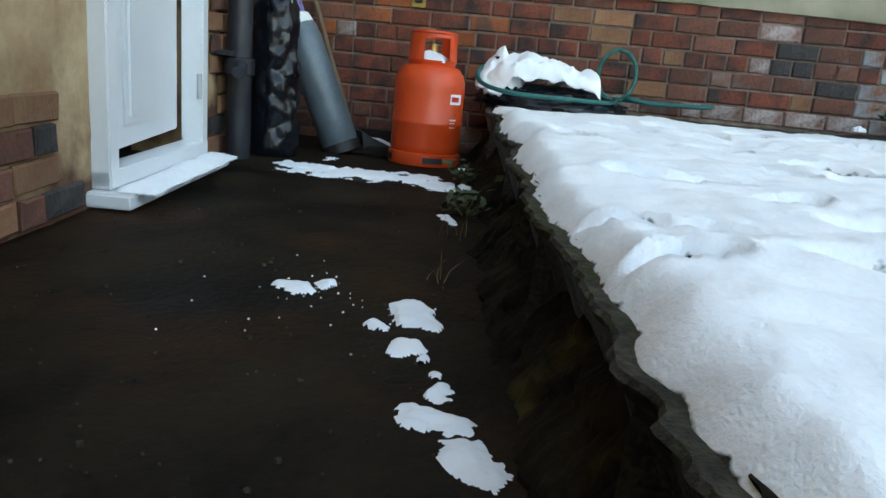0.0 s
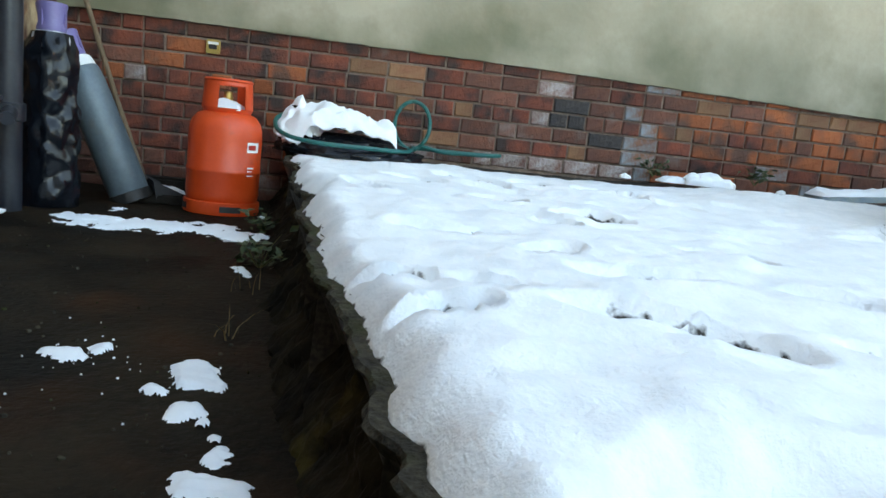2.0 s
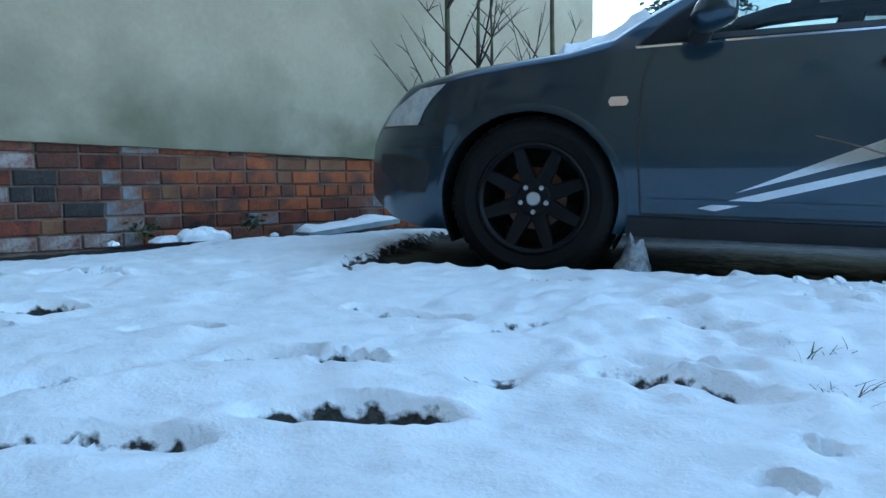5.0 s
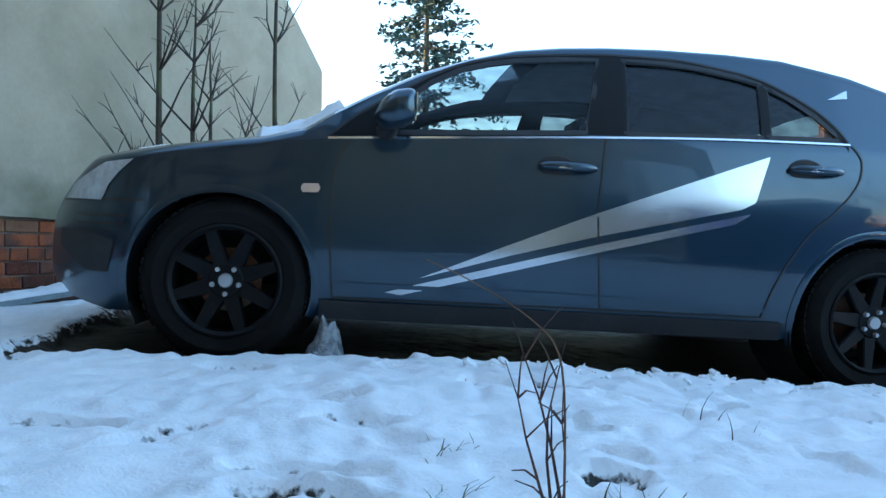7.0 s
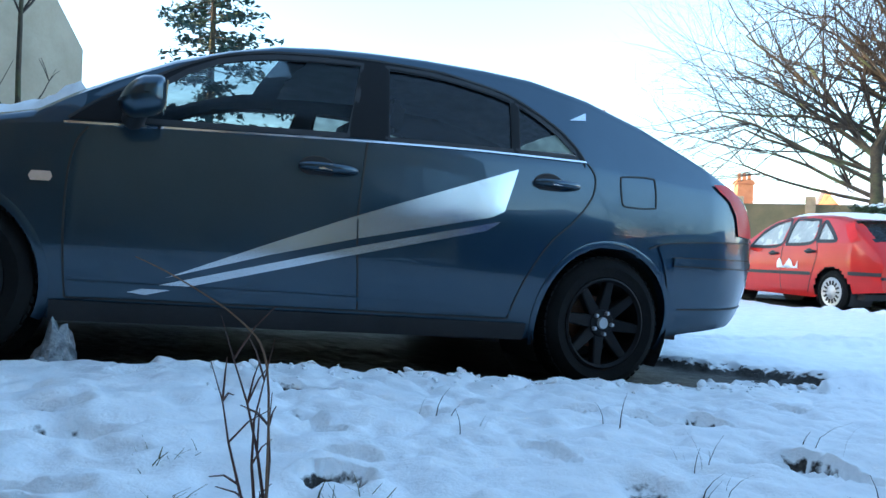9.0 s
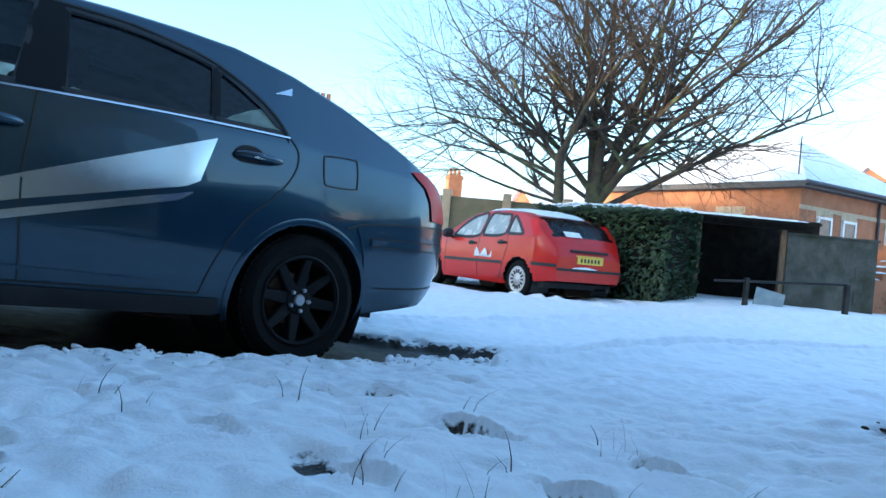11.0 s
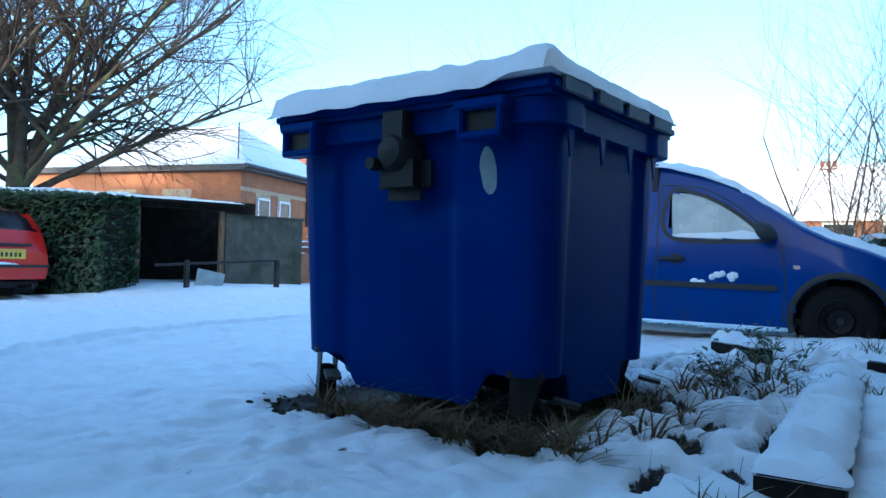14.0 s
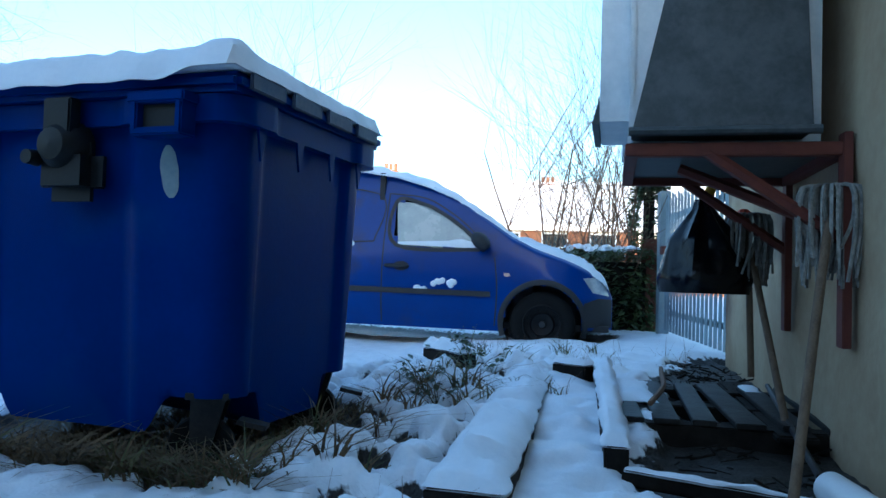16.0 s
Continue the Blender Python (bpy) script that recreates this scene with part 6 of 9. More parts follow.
def gas_bottle():
    r, h = 0.178, 0.66
    t = thing("gas_bottle", "orange gas bottle with shrouded valve on the path", "gas bottle", pose(-3.735, -0.825, PATH_Z, 0, 1.5, 172))
    part("body", Geo().lathe([(0.0, 0.03), (r * 0.8, 0.03), (r * 0.97, 0.06), (r, 0.10), (r, 0.20), (r + 0.003, 0.205), (r + 0.003, 0.22), (r, 0.225), (r, 0.38), (r * 0.985, 0.42), (r * 0.93, 0.455), (r * 0.8, 0.485), (r * 0.55, 0.505), (0, 0.51)], n=48), ORANGE, t, smooth=True)
    rows = []
    for k in range(49):
        a = 2 * math.pi * k / 48
        rows.append([(q * math.cos(a), q * math.sin(a), z) for q, z in ((r * 0.93, 0.0), (r * 1.03, 0.0), (r * 1.05, 0.012), (r * 1.04, 0.06), (r * 0.96, 0.065))])
    g = Geo().sheet(rows)
    part("foot_ring", g, ORANGE, t, smooth=True)
    for a in (-150, -60, 30, 120):
        part("foot_slot", Geo().sheet([[(r * 1.056 * math.cos(radians(a + q)), r * 1.056 * math.sin(radians(a + q)), z) for z in (0.016, 0.046)] for q in (-16, -8, 0, 8, 16)]), INK, t)
    # collar with two hand holes
    n = 60
    g = Geo()
    pts = [(0.112, 0.49), (0.124, 0.52), (0.122, 0.545), (0.119, 0.60), (0.117, 0.63), (0.114, 0.652)]
    for j in range(len(pts) - 1):
        for k in range(n):
            deg = 360 * (k + 0.5) / n
            hole = any(abs((deg - c + 180) % 360 - 180) < 34 for c in (28, 208)) and 1 <= j <= 3
            if hole:
                continue
            q = []
            for (rr, z), kk in ((pts[j], k), (pts[j], k + 1), (pts[j + 1], k + 1), (pts[j + 1], k)):
                a = 2 * math.pi * kk / n
                q.append((rr * math.cos(a), rr * math.sin(a), z))
            g.add(q, [(0, 1, 2, 3)])
            g.add([(x * 0.955, y * 0.955, z) for x, y, z in q], [(3, 2, 1, 0)])
    part("collar", g, ORANGE, t, turn=False)
    part("collar_rim", Geo().lathe([(0.107, 0.645), (0.113, 0.661), (0.120, 0.652), (0.113, 0.642)], n=48, close=True), ORANGE, t, smooth=True)
    part("valve", Geo().lathe([(0.0, 0.50), (0.03, 0.50), (0.025, 0.56), (0.018, 0.60), (0.0, 0.605)], n=16), BRASS, t, smooth=True)
    snow_cap("snow_in_collar", "", lambda u, v: (u, v, 0.512), [-0.09 + 0.02 * i for i in range(10)], [-0.09 + 0.02 * i for i in range(10)], None, 0.028, t)
    # label that wraps the side, with unreadable lines
    def bent(a0, a1, z0, z1, lift):
        return Geo().sheet([[((r + lift) * math.cos(radians(a0 + (a1 - a0) * k / 8)), (r + lift) * math.sin(radians(a0 + (a1 - a0) * k / 8)), z) for z in (z0, z1)] for k in range(9)])
    lb = part("label", bent(-128, -102, 0.315, 0.365, 0.002), LABEL_WHITE, t, "white maker's label")
    part("label_bar", bent(-126, -110, 0.328, 0.352, 0.004), LETTER_RED, lb)
    for k in range(3):
        part("print_bar", bent(-126, -112 - 3 * (k % 2), 0.235 - 0.018 * k, 0.243 - 0.018 * k, 0.002), LABEL_WHITE, t)


gas_bottle()

# socket on the brick wall
so = thing("wall_vent", "small brass-fronted outlet plate on the bricks", "wall plate", pose(WX + 0.012, -1.0, 0.495))
part("plate", Geo().box((0, -0.038, -0.038), (0.012, 0.038, 0.038)), BRASS, so, bevel=0.004)
part("spout", Geo().box((0.012, -0.022, -0.014), (0.03, 0.022, 0.010)), DARK_STEEL, so, bevel=0.003)
part("inset", Geo().box((0.012, -0.028, 0.012), (0.016, 0.028, 0.026)), LABEL_WHITE, so)


def refuse_sack():
    t = thing("rubbish_bag", "black rubbish bag slumped by the wall under snow", "rubbish bag", pose(-3.98, -0.20, -0.03))
    rows = []
    for k in range(21):
        a = math.pi / 2 * k / 20
        row = []
        for i in range(41):
            b = 2 * math.pi * i / 40
            v = Vector((math.cos(b) * math.cos(a), math.sin(b) * math.cos(a), math.sin(a)))
            q = 1 + 0.14 * noise.noise(v * 2.6) + 0.10 * noise.noise(v * 7) + 0.04 * noise.noise(v * 17)
            row.append((0.23 * v.x * q, 0.39 * v.y * q, 0.015 + 0.115 * v.z * q + 0.07 * max(0, -v.y) ** 2 * v.z))
        rows.append(row)
    part("sack", Geo().sheet(rows), POLY, t, "glossy creased polythene", smooth=True)
    part("neck", Geo().tube([(0, -0.27, 0.15), (0.01, -0.29, 0.20), (0.0, -0.285, 0.25)], [0.05, 0.025, 0.045], 9), POLY, t, smooth=True)
    def over(u, v):
        q = 1 + 0.2 * ns(u, v, 5)
        zz = max(0.0, 1 - (u / 0.24) ** 2 - (v / 0.42) ** 2) ** 0.5
        return (u * 0.95, v * 0.95, 0.078 + 0.035 * ns(u, v, 11, 3) + 0.02 * ns(u, v, 26, 3) + 0.125 * zz * q + 0.07 * sm(0.05, -0.22, v) * zz)
    snow_cap("snow_on_bag", "", over, [-0.20 + 0.016 * i for i in range(25)], [-0.38 + 0.018 * i for i in range(36)], None, 0.022, t)
    snow_cap("snow_on_neck", "", lambda u, v: (u + 0.015 * ns(u, v, 20), -0.275 + v + 0.015 * ns(u, v, 20, 4), 0.10 + 0.20 * max(0, 1 - math.hypot(u, v) / 0.15) * (1 + 0.35 * ns(u, v, 16, 2)) + 0.03 * ns(u, v, 25)), [-0.13 + 0.013 * i for i in range(21)], [-0.13 + 0.013 * i for i in range(21)], None, 0.012, t)


refuse_sack()


def hose():
    t = thing("garden_hose", "coiled green garden hose propped on the wall", "hose")
    line = []
    for k in range(40):
        a = radians(-120 + 400 * k / 39)
        line.append((-4.13 + 0.035 * math.cos(a * 0.5) + 0.004 * (k % 3), 0.12 + 0.105 * math.cos(a) + 0.0008 * k, 0.185 + 0.135 * math.sin(a)))
    line += [(-4.13, 0.20, 0.075), (-4.12, 0.32, 0.055), (-4.11, 0.46, 0.058), (-4.12, 0.60, 0.062), (-4.14, 0.665, 0.068), (-4.17, 0.60, 0.062), (-4.18, 0.40, 0.058), (-4.17, 0.15, 0.06)]
    part("coil", Geo().tube(soft_line(line, 3), 0.0115, 8), HOSE, t, smooth=True)
    back = [(-4.17, 0.15, 0.06), (-3.86, 0.10, 0.05), (-3.72, -0.12, 0.055), (-3.70, -0.40, 0.06), (-3.78, -0.56, 0.09), (-3.95, -0.60, 0.15), (-4.1, -0.52, 0.20)]
    part("loose_loop", Geo().tube(soft_line(back, 8), 0.0115, 8), HOSE, t, smooth=True)


hose()


def snow_patch(x, y, l, w, turn, seed, h=0.011, z=None, label="patch of melting snow on the wet path"):
    """A ragged flat remnant of snow."""
    c, s = math.cos(radians(turn)), math.sin(radians(turn))
    st = 0.006 if max(l, w) < 0.2 else 0.011
    na, nb = int(1.35 * l / st) + 2, int(1.35 * w / st) + 2
    g = Geo()
    ids = {}
    for a in range(-na, na + 1):
        for b in range(-nb, nb + 1):
            px, py = a * st, b * st
            gx, gy = x + px * c - py * s, y + px * s + py * c
            q = 1 - (px / l) ** 2 - (py / w) ** 2 + 0.70 * ns(gx, gy, 9, seed) + 0.60 * ns(gx, gy, 24, seed + 2) + 0.45 * ns(gx, gy, 60, seed + 5)
            if q > 0.16:
                zz = (PATH_Z + 0.012 * ns(gx, gy, 1.3) if z is None else z) + h * (min(1.0, (q - 0.16) * 1.3)) * (1.15 + 0.6 * ns(gx, gy, 20, seed)) - 0.002
                ids[(a, b)] = len(g.v)
                g.v.append((gx, gy, zz))
    for (a, b), k in ids.items():
        q = [ids.get((a + 1, b)), ids.get((a + 1, b + 1)), ids.get((a, b + 1))]
        if None not in q:
            g.f.append((k, *q))
    if not g.f:
        return None
    return tagged(part("snow_patch", g, SNOW, smooth=True), label, "snow", "melting snow patches")


r = random.Random(4)
for x, y, l, w, a in ((-3.16, -0.98, 0.17, 0.40, 10), (-3.1, -0.66, 0.13, 0.16, 0), (-3.22, -1.30, 0.10, 0.15, 0), (-3.6, -0.56, 0.10, 0.05, 60), (-2.46, -0.55, 0.09, 0.035, 20), (-1.46, -0.51, 0.11, 0.06, 15), (-1.27, -0.49, 0.05, 0.04, 0), (-1.37, -0.57, 0.04, 0.03, 30),
                     (-1.56, -0.82, 0.09, 0.05, 70), (-1.60, -0.75, 0.05, 0.03, 20), (-1.0, -0.40, 0.085, 0.045, 70), (-0.90, -0.33, 0.08, 0.05, 30), (-1.09, -0.40, 0.05, 0.03, 0), (-1.17, -0.42, 0.022, 0.016, 0), (-1.22, -0.45, 0.02, 0.015, 0), (-3.5, -1.26, 0.07, 0.06, 0)):
    snow_patch(x, y, l, w, a, r.uniform(0, 99))
g = Geo()
for k in range(40):
    x, y = r.gauss(-1.52, 0.16), r.gauss(-0.76, 0.14)
    q = r.uniform(0.001, 0.0032)
    g.lathe([(q, -0.002), (q * 0.8, q * 0.35), (0.0, q * 0.5)], Matrix.Translation((x, y, PATH_Z + 0.003 + 0.012 * ns(x, y, 1.3))), 6)
tagged(part("slush_crumbs", g, SNOW), "scattered crumbs of icy slush", "slush", kind="stuff")
g = Geo()
for k in range(520):
    x, y, q = r.uniform(-3.6, -0.4), r.uniform(-1.5, -0.35), r.uniform(0.0012, 0.004) if k > 60 else r.uniform(0.004, 0.008)
    g.lathe([(q, -0.002), (q * 0.8, q * 0.5), (0.0, q * 0.7)], Matrix.Translation((x, y, PATH_Z + 0.002 + 0.012 * ns(x, y, 1.3))), 5)
tagged(part("grit", g, LEDGE), "loose grit and small stones on the path", "grit", kind="stuff")


# ---- plants ----
def blades(name, label, spots, mt, n, hgt, seed, kind="stuff", lean=0.5, wid=0.004):
    rr = random.Random(seed)
    g = Geo()
    for x, y, z, sp in spots:
        for k in range(n):
            a, q = rr.uniform(0, 6.28), rr.random() ** 0.5 * sp
            bx, by = x + q * math.cos(a), y + q * math.sin(a)
            h = hgt * rr.uniform(0.4, 1.1)
            d = rr.uniform(0, 6.28)
            ln = lean * rr.uniform(0.2, 1.3) * h
            p = [Vector((bx + ln * t * t * math.cos(d), by + ln * t * t * math.sin(d), z + h * t * (1 - 0.25 * t * lean))) for t in (0, 0.35, 0.7, 1)]
            s = Vector((-math.sin(d + 0.7), math.cos(d + 0.7), 0))
            w = wid * rr.uniform(0.6, 1.3)
            g.sheet([[q_ - s * w * (1 - t * 0.8), q_ + s * w * (1 - t * 0.8)] for q_, t in zip(p, (0, 0.35, 0.7, 1))])
    return tagged(part(name, g, mt), label, "grass", kind=kind)


def leaf_card(g, p, n, s, rr):
    """One small folded leaf."""
    t = n.orthogonal().normalized()
    t = Matrix.Rotation(rr.uniform(0, 6.28), 3, n) @ t
    b = n.cross(t)
    g.add([p - t * s, p + b * s * 0.5 + n * s * 0.12, p + t * s, p - b * s * 0.5 + n * s * 0.12], [(0, 1, 2), (0, 2, 3)])


def weed(x, y, z, n, size, seed, label="green weed rooted in the ledge with snow"):
    rr = random.Random(seed)
    t = thing("weed", label, "plant", pose(x, y, z))
    gs, gl = Geo(), Geo()
    for k in range(n):
        a = rr.uniform(0, 6.28)
        tip = Vector((math.cos(a) * size * rr.uniform(0.4, 1), math.sin(a) * size * rr.uniform(0.4, 1), size * rr.uniform(0.3, 1)))
        gs.tube([(0, 0, -0.01), tip * 0.5 + Vector((0, 0, size * 0.1)), tip], [0.003, 0.002, 0.001], 4)
        for j in range(7):
            leaf_card(gl, tip * rr.uniform(0.35, 1.05) + Vector((rr.gauss(0, 0.02), rr.gauss(0, 0.02), rr.gauss(0, 0.015))), Vector((rr.gauss(0, 0.5), rr.gauss(0, 0.5), 1)).normalized(), rr.uniform(0.012, 0.03), rr)
    tagged(part("stem", gs, GRASS, t), kind="stuff")
    tagged(part("leaves", gl, LEAF, t), kind="stuff")


weed(-2.55, -0.50, PATH_Z, 9, 0.13, 1)
weed(-3.25, -0.56, PATH_Z, 7, 0.11, 2)
weed(-4.16, 1.62, 0.05, 8, 0.12, 3, "low weed at the foot of the brick wall")
weed(-4.18, 2.30, 0.06, 6, 0.10, 4, "low weed at the foot of the brick wall")
blades("dry_grass", "thin dead stalks on the path edge", [(-2.2, -0.50, PATH_Z, 0.05), (-1.75, -0.48, PATH_Z, 0.04)], STRAW, 7, 0.10, 6, lean=1.2, wid=0.002)
def snow_heap(x, y, l, w, h, seed, z, label, turn=0):
    """A rounded lump of shovelled or fallen snow."""
    c, s_ = math.cos(radians(turn)), math.sin(radians(turn))
    rows = []
    for k in range(15):
        q = (1 - k / 14) ** 0.8
        row = []
        for i in range(37):
            a = 2 * math.pi * i / 36
            v = Vector((math.cos(a) * q * 2.2, math.sin(a) * q * 2.2, seed))
            f = 1 + 0.35 * noise.noise(v) + 0.18 * noise.noise(v * 2.7)
            px, py = l * q * f * math.cos(a), w * q * f * math.sin(a)
            top = h * (1 - q ** 2.2) ** 0.6 * (1 + 0.45 * noise.noise(Vector((px * 14, py * 14, seed))) + 0.2 * noise.noise(Vector((px * 34, py * 34, seed))))
            row.append((x + px * c - py * s_, y + px * s_ + py * c, z + top))
        rows.append(row)
    return tagged(part("snow_heap", Geo().sheet(rows), SNOW, smooth=True), label, "snow")


snow_heap(-4.10, 1.95, 0.07, 0.17, 0.075, 12, 0.02, "heap of snow by the brick wall")
snow_heap(-4.12, 1.73, 0.05, 0.09, 0.035, 17, 0.02, "small heap of snow by the brick wall")
snow_heap(-4.08, 1.42, 0.03, 0.035, 0.03, 15, 0.02, "small heap of snow by the brick wall")
snow_heap(-4.08, 2.42, 0.02, 0.03, 0.025, 19, 0.02, "small heap of snow by the brick wall")
pl = thing("plank", "white painted board with snow lying by the wall", "plank", pose(-4.02, 2.95, 0.035, 5, 0, 0))
part("board", Geo().box((-0.09, -0.36, 0), (0.09, 0.40, 0.035)), SCUFF, pl, bevel=0.004)
snow_cap("snow_on_board", "", lambda u, v: (u, v, 0.036), [-0.09 + 0.015 * i for i in range(13)], [-0.35 + 0.03 * i for i in range(25)], None, 0.022, pl)


def twig_plant(name, label, x, y, z, stems, hgt, mt, seed, thick=0.004, spread=0.25, side=5, category="twigs"):
    rr = random.Random(seed)
    t = thing(name, label, category, pose(x, y, z))
    for k in range(stems):
        d = Vector((rr.gauss(0, spread), rr.gauss(0, spread), 1)).normalized()
        h = hgt * rr.uniform(0.55, 1)
        pts = [Vector((rr.gauss(0, 0.02), rr.gauss(0, 0.02), -0.03))]
        for j in range(6):
            d = (d + Vector((rr.gauss(0, 0.10), rr.gauss(0, 0.10), 0.03))).normalized()
            pts.append(pts[-1] + d * h / 6)
        stem = part("stem", Geo().tube(pts, [thick * (1 - 0.14 * i) for i in range(7)], 5), mt, t)
        for j in range(side):
            i = rr.randint(2, 5)
            e = pts[i] + Vector((rr.gauss(0, 0.4), rr.gauss(0, 0.4), rr.uniform(0.3, 1))).normalized() * h * rr.uniform(0.10, 0.3)
            mid = (pts[i] + e) / 2 + Vector((0, 0, h * 0.02))
            part("side_shoot", Geo().tube([pts[i], mid, e], [thick * 0.5, thick * 0.35, thick * 0.2], 4), mt, stem)
    return t


twig_plant("bare_shoot", "thin bare shoot sticking out of the snow", -0.04, 1.255, slope(-0.2, 1.5), 4, 0.46, TWIG_SHOOT, 3, 0.0042, 0.055, 4)
twig_plant("bare_shoot", "thin bare shoot sticking out of the snow", -0.10, 1.235, slope(-0.2, 1.5), 1, 0.18, TWIG, 5, 0.003, 0.1, 3)
tagged(part("dry_stalk", Geo().tube(soft_line([(-0.05, 1.25, 0.05), (-0.06, 1.255, 0.26), (-0.12, 1.275, 0.33), (-0.26, 1.315, 0.39), (-0.36, 1.345, 0.42)], 5), [0.0022 - 0.00006 * k for k in range(21)], 5), TWIG_RED), "long thin dry stalk bent over the snow", "stalk")
blades("grass_tuft", "winter grass pushing through snow", [(-0.42, 1.58, slope(0, 1.5) + 0.03, 0.07), (-0.30, 1.34, slope(0, 1.3) + 0.03, 0.05), (0.02, 1.46, slope(0, 1.5) + 0.03, 0.08), (0.3, 1.25, slope(0.3, 1.3) + 0.02, 0.07)], GRASS, 26, 0.085, 9, lean=0.9, wid=0.003)
spots = [(r.uniform(-0.1, 1.5), r.uniform(1.5, 2.4), 0, 0.06) for k in range(16)]
blades("grass_stalks", "sparse dry stalks above the snow", [(x, y, ground_at(x, y)[0] - 0.01, s) for x, y, z, s in spots], TWIG, 3, 0.12, 14, lean=0.7, wid=0.0016)

# saplings by the rendered wall
for x, y, h, sd in ((-3.40, 3.33, 3.3, 11), (-3.3, 3.52, 2.0, 12), (-3.40, 4.40, 3.4, 13), (-3.6, 3.95, 1.8, 16)):
    rr = random.Random(sd)
    t = thing("sapling", "leafless sapling growing by the rendered wall", "tree", pose(x, y, slope(x, y)), group="saplings by the wall")
    pts = [Vector((0.02 * ns(k, sd, 0.31), 0.02 * ns(k, sd, 0.37, 4), h * k / 9)) for k in range(10)]
    part("trunk", Geo().tube(pts, [0.026 * (1 - 0.09 * k) for k in range(10)], 8), BARK, t, smooth=True)
    fine = Geo()
    for k in range(17):
        i = rr.randint(1, 8)
        a = rr.uniform(0, 6.28)
        l = rr.uniform(0.5, 1.3) * (1.1 - i / 12)
        d = Vector((math.cos(a) * 0.8, math.sin(a) * 0.8, rr.uniform(0.45, 1.0))).normalized()
        g = Geo()
        q = [pts[i]]
        for j in range(5):
            d = (d + Vector((rr.gauss(0, 0.08), rr.gauss(0, 0.08), 0.08))).normalized()
            q.append(q[-1] + d * l / 5)
        g.tube(q, [0.0085 * (1 - 0.17 * j) for j in range(6)], 5)
        for j in range(4):
            b = q[rr.randint(1, 4)]
            e = b + Vector((rr.gauss(0, 0.5), rr.gauss(0, 0.5), rr.uniform(0.2, 0.9))).normalized() * rr.uniform(0.06, 0.2)
            fine.tube([b, (b + e) / 2 + Vector((0, 0, 0.01)), e], [0.003, 0.0025, 0.0015], 4)
        part("branch", g, TWIG, t)
    tagged(part("fine_growth", fine, TWIG, t), kind="stuff")


